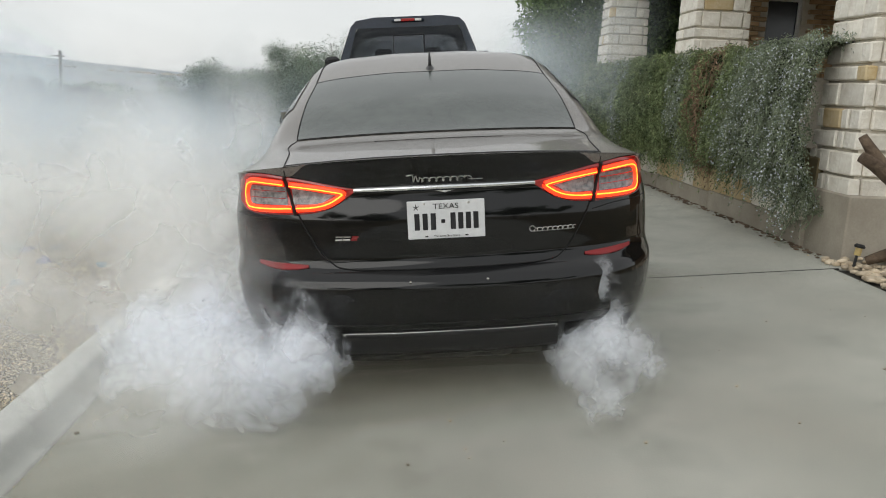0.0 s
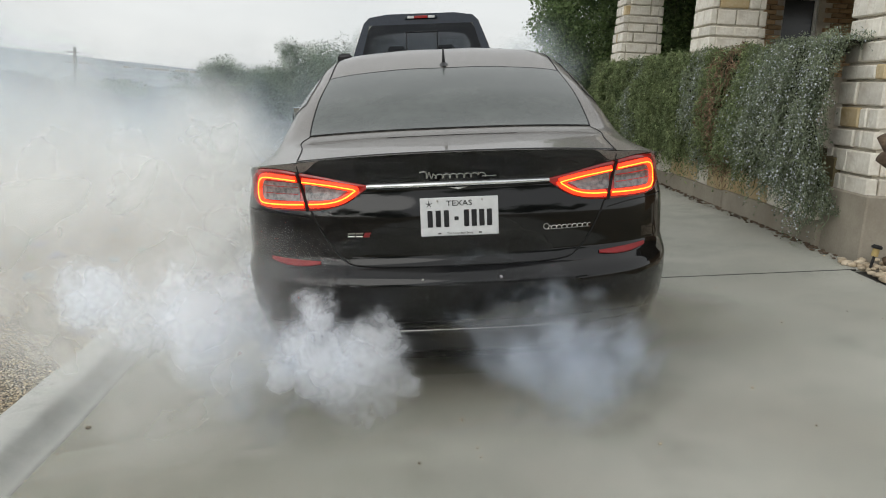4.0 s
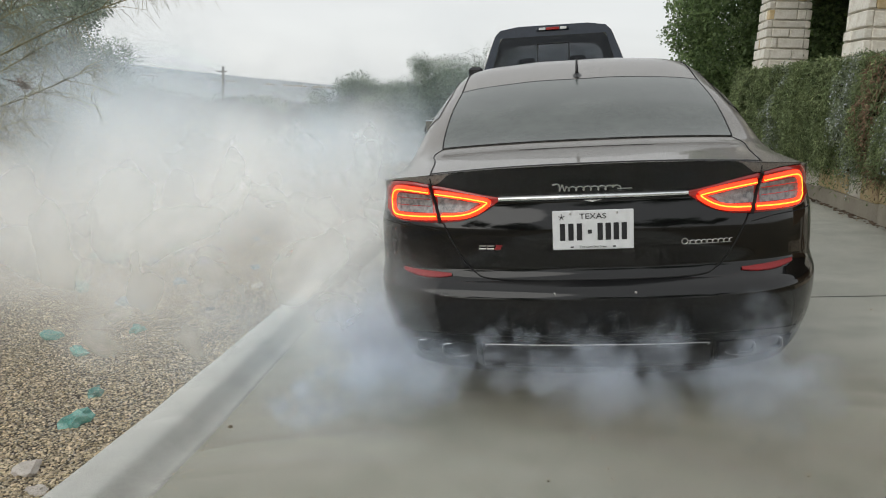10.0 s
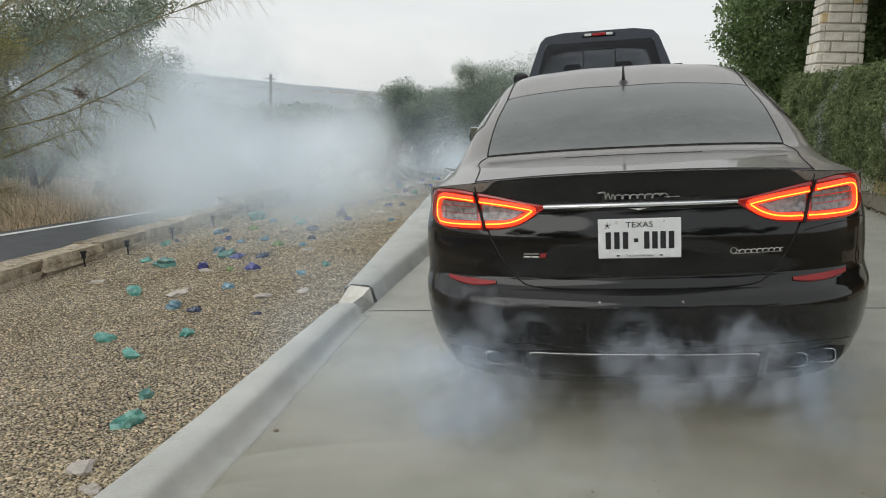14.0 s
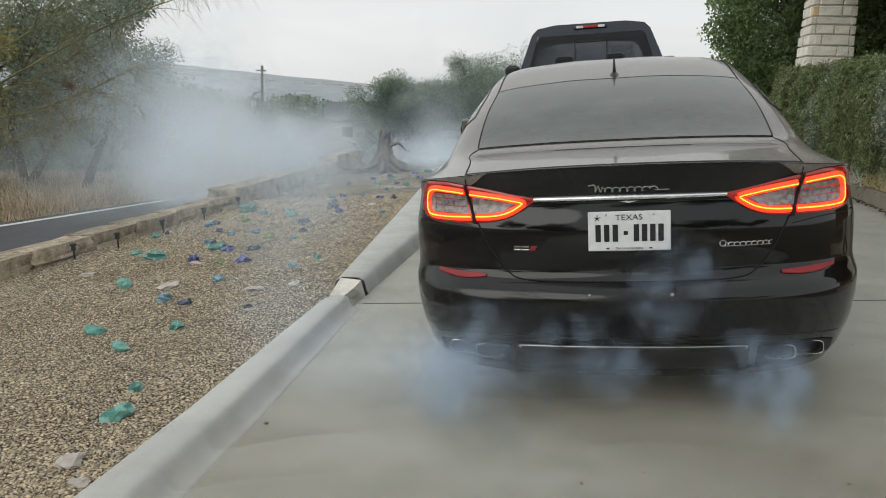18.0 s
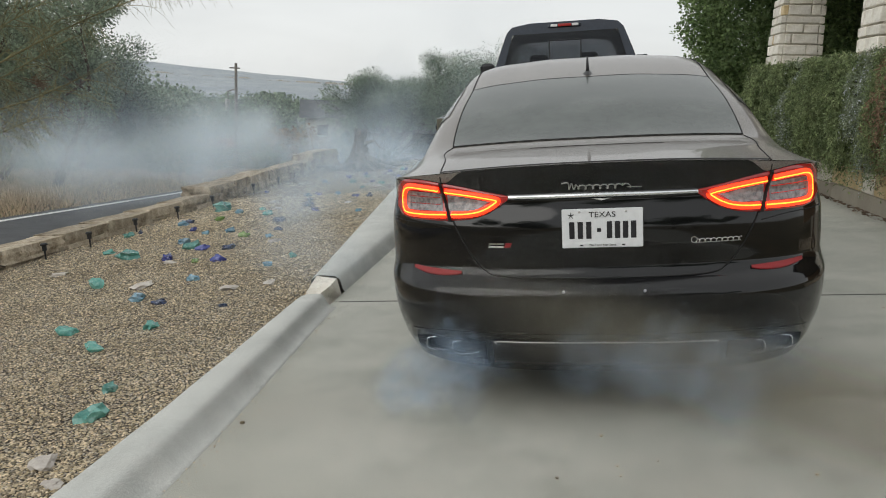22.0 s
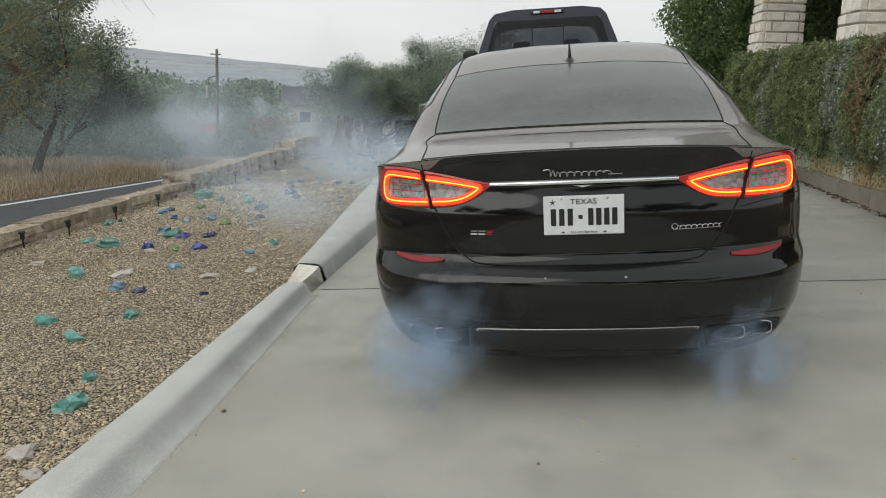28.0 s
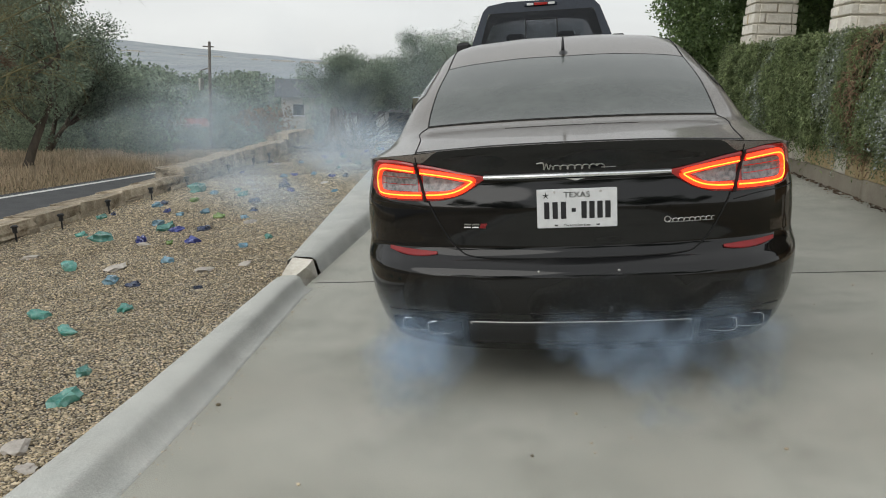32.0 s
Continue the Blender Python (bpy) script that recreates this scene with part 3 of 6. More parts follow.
# ---- hills ----
RIDGE = ((-75, 1.5), (-50, 1.7), (-40, 1.62), (-29, 1.29), (-26, 1.05), (-22.4, 0.82), (-18.6, 0.59), (-16.3, 0.42), (-10, 0.30), (0, 0.35), (15, 0.6), (40, 0.8), (75, 0.9))
rows = []
for f, dist in ((1.0, 1700), (0.72, 1450), (0.35, 1150), (-0.2, 850), (-1.2, 560)):
    row = []
    for k in range(151):
        a = -75 + k
        e = np.interp(a, [p[0] for p in RIDGE], [p[1] for p in RIDGE])
        z = dist * math.tan(radians(e * f)) if f > 0 else 1.3 + dist * math.tan(radians(f))
        z += dist * 0.0011 * noise.noise(Vector((a * 0.35, f * 4, 0))) + dist * 0.0004 * noise.noise(Vector((a * 1.3, f * 4, 3)))
        row.append((dist * math.sin(radians(a)), dist * math.cos(radians(a)), z))
    rows.append(row)
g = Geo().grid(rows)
hills = tagged(part("hills", g, M_HILL_HAZE, smooth=True), "long low wooded hill on the horizon", "hill", kind="structure")
rng = random.Random(8)
g = Geo()
for _ in range(60):
    a, f, dist = rng.uniform(-36, -15), rng.uniform(0.3, 0.6), 1240
    e = np.interp(a, [p[0] for p in RIDGE], [p[1] for p in RIDGE]) * f * 0.75
    g.box((dist * math.sin(radians(a)), dist * math.cos(radians(a)), 2 + dist * math.tan(radians(e))), (rng.uniform(5, 16), 6, rng.uniform(1.5, 3)))
tagged(part("far_houses", g, M_HOUSE), "tiny pale houses scattered over the far hill", "houses", kind="stuff")


# ---- limestone columns, plinth and planter wall ----
def stone_mesh(sx, sy, sz, seed):
    """A split-faced ashlar with an uneven front."""
    gg = Geo().box((0, 0, 0), (sx, sy, sz), 0.010)
    gg.v = [tuple(c + 0.006 * noise.noise(Vector(p) * 14 + Vector((seed, 0, a))) for a, c in enumerate(p)) for p in gg.v]
    return gg


STONES = {}


def ashlar(sx, sy, sz, rng):
    key = (round(sx * 25), round(sy * 25), round(sz * 50), rng.randrange(3))
    if key not in STONES:
        STONES[key] = mesh_of("stone", stone_mesh(key[0] / 25, key[1] / 25, key[2] / 50, len(STONES) * 1.7), M_LIME)
    return STONES[key]


def column(x, y, base, w, top, seed):
    """A square battered column in courses of split limestone on a mortar core."""
    rng = random.Random(seed)
    col = thing("stone_column", "cream split-limestone porch column, slightly battered", "column", pose(x + w / 2, y + w / 2, base), "porch columns")
    h = top - base
    tp = lambda z: w / 2 - 0.028 * z
    part("core", Geo().grid([[(-1 * (tp(z) - 0.03), -1 * (tp(z) - 0.03), z), ((tp(z) - 0.03), -(tp(z) - 0.03), z), ((tp(z) - 0.03), (tp(z) - 0.03), z), (-(tp(z) - 0.03), (tp(z) - 0.03), z)] for z in (0, h)], True), M_MORTAR, col)
    z = 0.0
    while z < h - 0.05:
        ch = min(rng.choice((0.12, 0.14, 0.16, 0.18)), h - z)
        hw = tp(z + ch / 2)
        for side in range(4):
            x0 = -hw + (0.0 if side % 2 else 0.07)
            x1 = hw - (0.0 if side % 2 else 0.07)
            cuts = [x0]
            while cuts[-1] < x1 - 0.02:
                l = rng.choice((0.10, 0.2, 0.26, 0.34, 0.44))
                nx = cuts[-1] + l
                cuts.append(x1 if nx > x1 - 0.1 else nx)
            for a, b in zip(cuts, cuts[1:]):
                ob = new("stone", ashlar(max(0.08, b - a - 0.012), 0.08, ch - 0.012, rng))
                if rng.random() < 0.07:
                    ob.data = ob.data.copy()
                    ob.data.materials[0] = M_LIME_Y
                ob.parent = col
                ob.matrix_basis = pose(0, 0, 0, 0, 0, 90 * side) @ pose((a + b) / 2, -hw + 0.04 - rng.uniform(0, 0.014), z + ch / 2, rng.gauss(0, 0.6), 0, rng.gauss(0, 0.6))
        z += ch
    return col


WX = 2.86
BASE3, BASE2, BASE1 = 0.68, 0.95, 1.0
column(WX, 5.50, BASE3, 0.64, 3.3, 1)
column(WX - 0.0, 9.05, BASE2, 0.68, 3.3, 2)
column(WX - 0.0, 13.05, BASE1, 0.70, 3.3, 3)

plinth = thing("plinth", "stained tan rendered plinth under the porch column", "plinth", kind="structure")
part("plinth_block", Geo().box((WX + 0.36, 5.47 + 0.45, 0.33), (0.78, 0.98, 0.74), 0.012), M_PLINTH, plinth)
part("plinth_block", Geo().box((WX + 1.6, 5.70, 0.30), (1.9, 0.3, 0.68), 0.012), M_PLINTH, plinth)

planter = thing("planter_wall", "low planter wall of buff stone blocks on a concrete footing", "wall", kind="structure")
y = 6.2
rng = random.Random(31)
for y0, y1, zt in ((5.98, 7.9, 0.43), (7.92, 9.6, 0.41), (9.62, 13.9, 0.39)):
    part("footing", Geo().box((2.94, (y0 + y1) / 2, zt / 2), (0.3, y1 - y0, zt), 0.012), M_PLINTH, planter)
    y = y0 + 0.02
    while y < y1 - 0.12:
        l = min(rng.choice((0.3, 0.42, 0.55, 0.62)), y1 - y)
        ob = new("stone", mesh_of("stone", stone_mesh(0.28, l - 0.02, 0.21, y), M_LIME_Y if rng.random() < 0.45 else M_LIME))
        ob.parent = planter
        ob.matrix_basis = pose(2.925 - rng.uniform(0, 0.012), y + l / 2, zt + 0.108, 0, rng.gauss(0, 0.5), rng.gauss(0, 0.5))
        y += l
part("soil", Geo().box((3.1, 9.9, 0.78), (0.5, 7.9, 0.3), 0.02), M_GROUND, planter)

# debris line at the foot of the planter wall
rng = random.Random(12)
g = Geo()
for _ in range(420):
    y = rng.uniform(5.5, 13)
    x = 2.775 - abs(rng.gauss(0, 0.035))
    g.lump((*on(x, y, 0.008),), rng.uniform(0.006, 0.017), rng.random() * 60, 1, 0.4, (1.2, 1.4, 0.5))
tagged(part("leaf_litter", g, M_DRIFT_B), "brown leaf litter along the wall foot", "leaf litter", kind="stuff")

# ---- brick house wall, window and porch roof ----
house = thing("house", "tan brick house wall behind the porch", "house", kind="structure")
HY = 11.8
for x0, x1, z0, z1 in ((3.7, 4.86, 0.5, 4.2), (5.40, 10, 0.5, 4.2), (4.86, 5.40, 0.5, 2.1), (4.86, 5.40, 3.5, 4.2)):
    part("wall", Geo().box(((x0 + x1) / 2, HY + 0.15, (z0 + z1) / 2), (x1 - x0, 0.3, z1 - z0)), M_MORTAR, house)
part("wall", Geo().box((10, 9, 2.3), (0.3, 8, 3.8)), M_BRICK, house)
win = part("window", Geo().box((5.13, HY + 0.12, 2.1), (0.60, 0.22, 0.05), 0.008), M_BRICK, house, "white-framed sash window with dark panes")
for x in (4.882, 5.378):
    part("frame", Geo().box((x, HY + 0.08, 2.81), (0.044, 0.08, 1.37), 0.006), M_WHITE, win)
for z in (2.148, 2.80, 3.47):
    part("frame", Geo().box((5.13, HY + 0.08, z), (0.452, 0.07, 0.044), 0.006), M_WHITE, win)
for z0, z1 in ((2.17, 2.778), (2.822, 3.448)):
    part("pane", Geo().box((5.13, HY + 0.09, (z0 + z1) / 2), (0.452, 0.01, z1 - z0)), M_DARKGLASS, win)
brick_mesh = mesh_of("brick", Geo().box((0, 0, 0), (0.193, 0.06, 0.058), 0.004), M_BRICK)
for row in range(22):
    z = 1.75 + 0.0686 * row
    for k in range(12):
        x = 3.85 + 0.203 * k + (0.1 if row % 2 else 0)
        if x > 6.1 or (4.78 < x < 5.48 and z > 2.07):
            continue
        ob = new("brick", brick_mesh)
        ob.parent = house
        ob.matrix_basis = pose(x, HY - 0.018, z)
roof = thing("porch_roof", "dark metal porch roof edge with a soffit", "roof", kind="structure")
part("soffit", Geo().box((6.85, 10.6, 3.36), (8.0, 11.8, 0.12), 0.01), M_PLINTH, roof)
part("roof_edge", Geo().box((6.85, 10.6, 3.49), (8.3, 12.1, 0.13), 0.01), M_ROOF, roof)


# ---- the black saloon ----
def hermite(xs, ys):
    """A smooth line through the given values, with no overshoot."""
    xs, ys = np.array(xs, float), np.array(ys, float)
    d = np.diff(ys) / np.diff(xs)
    m = np.zeros(len(xs))
    m[0], m[-1] = d[0], d[-1]
    for i in range(1, len(xs) - 1):
        m[i] = 0 if d[i - 1] * d[i] <= 0 else 2 * d[i - 1] * d[i] / (d[i - 1] + d[i])

    def at(x):
        x = min(max(x, xs[0]), xs[-1])
        i = min(int(np.searchsorted(xs, x, "right")) - 1, len(xs) - 2)
        h = xs[i + 1] - xs[i]
        t = (x - xs[i]) / h
        return float((2 * t ** 3 - 3 * t * t + 1) * ys[i] + (t ** 3 - 2 * t * t + t) * h * m[i] + (3 * t * t - 2 * t ** 3) * ys[i + 1] + (t ** 3 - t * t) * h * m[i + 1])
    return at


Z_LV = [0.20, 0.25, 0.28, 0.32, 0.36, 0.42, 0.50, 0.545, 0.565, 0.585, 0.605, 0.64, 0.72, 0.80, 0.88, 0.91, 0.94, 0.98, 1.02, 1.05]
REAR = hermite(Z_LV, [0.07, 0.03, 0.010, -0.008, -0.035, -0.06, -0.075, -0.075, -0.068, -0.05, -0.012, 0.012, 0.010, 0.012, 0.030, 0.036, 0.030, 0.012, -0.012, -0.022])
WIDE = hermite([0.20, 0.28, 0.36, 0.45, 0.60, 0.72, 0.85, 0.95, 1.05], [0.868, 0.894, 0.909, 0.919, 0.929, 0.934, 0.932, 0.920, 0.900])
LIP = hermite([0, 0.30, 0.50, 0.62, 0.72, 0.83, 0.93], [1.052, 1.048, 1.038, 1.026, 1.016, 1.000, 0.955])
POW, CORNER = 2.7, 0.62


def level_of(x, z):
    """Levels above the lamps squeeze under the edge of the boot lid."""
    top = LIP(min(abs(x), 0.93))
    return z if z < 0.9 else 0.9 + (z - 0.9) * 0.15 / (top - 0.9)


def tail(x, z):
    """How far forward the tail's skin lies at a place across and up."""
    z = level_of(x, z)
    k = min(abs(x) / WIDE(z), 0.9999)
    return REAR(z) + CORNER * (1 - (1 - k ** POW) ** (1 / POW))


# control sections of the upper body: across from the middle to the waist, from the lip forward
TOP = [
    [(0, None, 1.052), (0.30, None, 1.048), (0.55, None, 1.033), (0.70, None, 1.018), (0.83, None, 1.000), (0.905, None, 0.966)],
    [(0, 0.36, 1.080), (0.32, 0.37, 1.077), (0.60, 0.42, 1.060), (0.73, 0.48, 1.038), (0.845, 0.62, 1.006), (0.914, 0.92, 0.962)],
    [(0, 0.72, 1.098), (0.36, 0.74, 1.094), (0.71, 0.84, 1.075), (0.815, 0.90, 1.050), (0.888, 1.00, 1.004), (0.920, 1.20, 0.955)],
    [(0, 1.18, 1.268), (0.35, 1.19, 1.262), (0.720, 1.26, 1.222), (0.845, 1.28, 1.128), (0.902, 1.34, 1.000), (0.921, 1.50, 0.950)],
    [(0, 1.62, 1.400), (0.33, 1.63, 1.395), (0.698, 1.68, 1.350), (0.838, 1.72, 1.212), (0.899, 1.76, 0.992), (0.921, 1.90, 0.945)],
    [(0, 2.20, 1.526), (0.33, 2.20, 1.520), (0.692, 2.22, 1.466), (0.826, 2.26, 1.242), (0.894, 2.30, 0.984), (0.921, 2.40, 0.940)],
    [(0, 2.85, 1.548), (0.33, 2.85, 1.542), (0.680, 2.88, 1.482), (0.808, 2.92, 1.232), (0.892, 2.94, 0.978), (0.921, 3.00, 0.935)],
    [(0, 3.30, 1.490), (0.33, 3.29, 1.482), (0.660, 3.32, 1.422), (0.785, 3.32, 1.206), (0.880, 3.34, 0.972), (0.920, 3.45, 0.930)],
    [(0, 4.10, 1.060), (0.36, 4.07, 1.055), (0.690, 4.00, 1.035), (0.770, 3.98, 1.000), (0.850, 3.95, 0.955), (0.918, 3.95, 0.905)],
    [(0, 4.80, 0.930), (0.36, 4.78, 0.925), (0.660, 4.72, 0.900), (0.760, 4.66, 0.880), (0.850, 4.58, 0.860), (0.925, 4.50, 0.830)],
    [(0, 5.22, 0.760), (0.36, 5.16, 0.750), (0.600, 5.08, 0.740), (0.720, 5.02, 0.730), (0.800, 4.92, 0.720), (0.850, 4.80, 0.700)],
]
TOP[0] = [(x, tail(x, z), z) for x, _, z in TOP[0]]


def top_at(u, v):
    """A point of the upper body: u along the sections, v across, mirrored below nought."""
    s, v = (-1 if v < 0 else 1), abs(v)

    def cat(P, t):
        i = min(int(t), len(P) - 2)
        t -= i
        b, c = P[i], P[i + 1]
        a = P[i - 1] if i > 0 else b * 2 - c
        d = P[i + 2] if i + 2 < len(P) else c * 2 - b
        return 0.5 * (2 * b + (c - a) * t + (2 * a - 5 * b + 4 * c - d) * t * t + (3 * b - a - 3 * c + d) * t ** 3)
    i = min(int(u), len(TOP) - 2)
    keep = [max(0, min(len(TOP) - 1, k)) for k in range(i - 1, i + 3)]
    cols = []
    for k in keep:
        sec = [Vector(p) for p in TOP[k]]
        mirror = Vector((-sec[1].x, sec[1].y, sec[1].z))
        if v < 1:
            cols.append(cat([mirror] + sec[:3], v + 1))
        else:
            cols.append(cat(sec, v))
    t = u - i
    a, b, c, d = cols
    if i == 0:
        a = b * 2 - c
    if i == len(TOP) - 2:
        d = c * 2 - b
    # gentle tangents keep the creases of lid, glass and roof
    p = 0.5 * (2 * b + (c - a) * t + (2 * a - 5 * b + 4 * c - d) * t * t + (3 * b - a - 3 * c + d) * t ** 3)
    return Vector((p.x * s, p.y, p.z))


def top_normal(u, v):
    e = 0.02
    a = top_at(min(u + e, len(TOP) - 1.001), v) - top_at(max(u - e, 0), v)
    b = top_at(u, min(v + e, 4.999)) - top_at(u, max(v - e, -4.999))
    n = b.cross(a).normalized()
    return n if n.z > 0 else -n


def top_patch(u0, u1, v0, v1, nu, nv, lift, shape=None):
    rows = []
    for i in range(nu + 1):
        u = u0 + (u1 - u0) * i / nu
        row = []
        for j in range(nv + 1):
            v = v0 + (v1 - v0) * j / nv
            uu, vv = shape(u, v) if shape else (u, v)
            row.append(top_at(uu, vv) + top_normal(uu, vv) * lift)
        rows.append(row)
    return Geo().grid(rows)


def top_line(uv, r, lift=0.001, n=40, sides=5):
    pts = [top_at(*[float(c) for c in q[:2]]) + top_normal(*[float(c) for c in q[:2]]) * lift for q in curve_pts([(u, v, 0) for u, v in uv], n)]
    return Geo().tube(pts, r, sides)


def skin(x, z, out=0.0):
    """A point on the tail, pushed outwards."""
    e = 0.004
    y = tail(x, z)
    dx = (tail(x + e, z) - tail(x - e, z)) / (2 * e)
    dz = (tail(x, z + e) - tail(x, z - e)) / (2 * e)
    n = Vector((dx, -1, dz)).normalized()
    return Vector((x, y, z)) + n * out


def skin_line(xz, r, out=0.001, n=40, sides=6):
    return Geo().tube([skin(p.x, p.z, out) for p in curve_pts([(x, 0, z) for x, z in xz], n)], r, sides)


def skin_patch(x0, x1, low, high, nx, nz, out, edge=0.0):
    """A patch of the tail between two lines z = low(x) and z = high(x), with its rim let in."""
    rows = []
    for i in range(nx + 1):
        x = x0 + (x1 - x0) * i / nx
        a, b = low(x), high(x)
        row = [skin(x, a, out - edge)] if edge else []
        row += [skin(x, a + (b - a) * (0.02 + 0.96 * k / nz), out) for k in range(nz + 1)]
        row += [skin(x, b, out - edge)] if edge else []
        rows.append(row)
    return Geo().grid(rows)


car = thing("car", "glossy black four-door saloon with dewy roof and lit tail lamps", "car", SLOPE @ pose(0, 3.2, 0))

# lower body, as levels of plan outline from the tail's middle round the corner to the nose
AX_R, AX_F, TYRE = 1.13, 4.30, 0.345


NZ = 44
body_rows = []
for i in range(NZ + 1):
    f = i / NZ
    row = []
    for k in range(27):
        th = radians(90) * (k / 26)
        sx = math.sin(th) ** (2 / POW)
        z = 0.20 + f * 0.85
        w = WIDE(z)
        x = sx * w
        top = LIP(min(x, 0.93))
        zz = 0.20 + f * (top - 0.20)
        lv = level_of(x, zz)
        y = REAR(lv) + CORNER * (1 - math.cos(th) ** (2 / POW) if k < 26 else 1)
        row.append(Vector((x if k else 0.0, y, zz)))
    for k in range(1, 40):
        y = REAR(0.9) + CORNER + (5.0 - CORNER) * k / 39
        u = 1.0
        zt = float(np.interp(y, [0.62, 0.92, 1.2, 1.5, 1.9, 2.4, 3.0, 3.45, 3.95, 4.5, 4.8, 5.1], [0.955, 0.957, 0.955, 0.950, 0.945, 0.940, 0.935, 0.930, 0.905, 0.830, 0.700, 0.62]))
        zz = 0.20 + f * (zt - 0.20)
        w = WIDE(min(zz, 1.05)) + (0.016 * math.exp(-((y - 1.15) / 0.5) ** 2) * math.exp(-((zz - 0.72) / 0.2) ** 2))
        if y > 4.3:
            w -= 0.30 * ((y - 4.3) / 0.75) ** 2.4
        for ax in (AX_R, AX_F):
            d = abs(y - ax)
            if d < 0.385:
                zz = max(zz, TYRE + math.sqrt(0.385 ** 2 - d * d))
        row.append(Vector((w, y, zz)))
    body_rows.append(row)
g = Geo()
full = [[Vector((-p.x, p.y, p.z)) for p in r[::-1]] + r[1:] for r in body_rows]
g.grid(full)
body = fair(part("body", g, M_PAINT, car), 38)
g = Geo()
last = body_rows[0]
g.grid([[(-p.x * 0.98, p.y, 0.205), (p.x * 0.98, p.y, 0.205)] for p in last])
g.grid([[(-p.x, p.y, p.z), (p.x, p.y, p.z)] for p in (r[-1] for r in body_rows)])
part("underbody", g, M_TRIM, car)
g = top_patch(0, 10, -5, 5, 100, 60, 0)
fair(part("upper_body", g, M_DEW_SHEEN, car, "black paint beaded with dew, sky sheen in its grey"), 50)

lamp_top = hermite([0.352, 0.45, 0.55, 0.64, 0.74, 0.80, 0.835, 0.850], [0.928, 0.948, 0.970, 0.986, 0.999, 0.998, 0.975, 0.93])
lamp_low = hermite([0.352, 0.40, 0.46, 0.54, 0.64, 0.76, 0.82, 0.850], [0.920, 0.885, 0.852, 0.834, 0.829, 0.828, 0.838, 0.87])

# glazing
rear = part("rear_window", top_patch(2.06, 3.97, -1.87, 1.87, 26, 26, 0.004), M_CAR_GLASS, car, "misted rear window", True)
part("windscreen", top_patch(7.08, 7.95, -1.95, 1.95, 14, 16, 0.004), M_CAR_GLASS, car, smooth=True)
for s in (-1, 1):
    for u0, u1 in ((3.15, 4.55), (4.62, 5.75), (5.82, 7.6)):
        w = part("side_window", top_patch(u0, u1, s * 2.22, s * 3.85, 12, 8, 0.004, (lambda u, v: (u, (1 if v > 0 else -1) * (2.22 + (abs(v) - 2.22) * min(1, 0.25 + 0.9 * (u - 3.15)))) if u < 4.0 else (u, v))), M_CAR_GLASS, car, smooth=True)
for v in (-1.885, 1.885):
    part("window_seal", top_line([(2.04, v), (3.0, v), (3.98, v)], 0.0045), M_SEAM, rear)
part("window_seal", top_line([(3.985, -1.89), (3.99, 0), (3.985, 1.89)], 0.0045), M_SEAM, rear)
part("window_seal", top_line([(2.03, -1.88), (2.03, 0), (2.03, 1.88)], 0.003), M_SEAM, rear)
for s in (-1, 1):
    part("roof_gap", top_line([(4.02, s * 1.90), (5.2, s * 1.92), (7.0, s * 1.96)], 0.003), M_SEAM, car)
    part("lid_gap", top_line([(2.0, s * 1.90), (1.75, s * 2.10), (1.3, s * 2.32), (0.7, s * 2.44), (0.02, s * 2.48)], 0.0026, n=60), M_SEAM, car)
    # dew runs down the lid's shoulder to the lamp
    part("dewy_shoulder", skin_patch(s * 0.54, s * 0.885, lambda x: LIP(abs(x)) - 0.003 - (LIP(abs(x)) - 0.006 - lamp_top(min(abs(x), 0.82))) * step01(0.54, 0.625, abs(x)), lambda x: LIP(abs(x)) - 0.001, 36, 5, 0.002), M_DEW_SHEEN, car, "black paint beaded with dew, sky sheen in its grey", True)
# dark line across the lid below the window, painted for the aerial's reflection
part("lid_crease", top_line([(1.56, -0.85), (1.60, 0), (1.56, 0.85)], 0.0022, 0.0), M_SEAM, car)
part("lid_lip", top_line([(0.05, -2.45), (0.05, -1.6), (0.05, 0), (0.05, 1.6), (0.05, 2.45)], 0.007, -0.002, 60), M_PAINT, car, smooth=True)

# shark-fin aerial with a mast
aerial = part("aerial", Geo(), M_TRIM, car)
ap = top_at(4.16, 0)
g = Geo()
g.grid([[(sx * 0.036 * (1 - h) ** 0.8, ap.y - 0.06 + 0.10 * h + f * 0.14 * (1 - 0.75 * h), ap.z - 0.010 + 0.036 * h) for f, sx in ((0, 0), (0.3, 1), (0.8, 0.8), (1, 0), (0.8, -0.8), (0.3, -1))] for h in (0, 0.3, 0.6, 0.85, 1.0)], True)
g.tube([(0, ap.y + 0.02, ap.z), (0, ap.y + 0.045, ap.z + 0.098)], [0.011, 0.005], 8)
aerial.data = mesh_of("aerial", g, M_TRIM, True)

# boot lid gaps on the tail
seam = [(0.632, 1.012), (0.628, 0.98), (0.605, 0.88), (0.575, 0.80), (0.52, 0.70), (0.465, 0.635), (0.40, 0.612), (0.2, 0.606), (0, 0.605)]
for s in (-1, 1):
    part("lid_gap", skin_line([(s * x, z) for x, z in seam], 0.0030, 0.001, 60), M_SEAM, car)
    part("bumper_gap", skin_line([(s * 0.60, 0.80), (s * 0.70, 0.815), (s * 0.80, 0.818), (s * 0.88, 0.82)], 0.0018, 0.0, 20), M_SEAM, car)

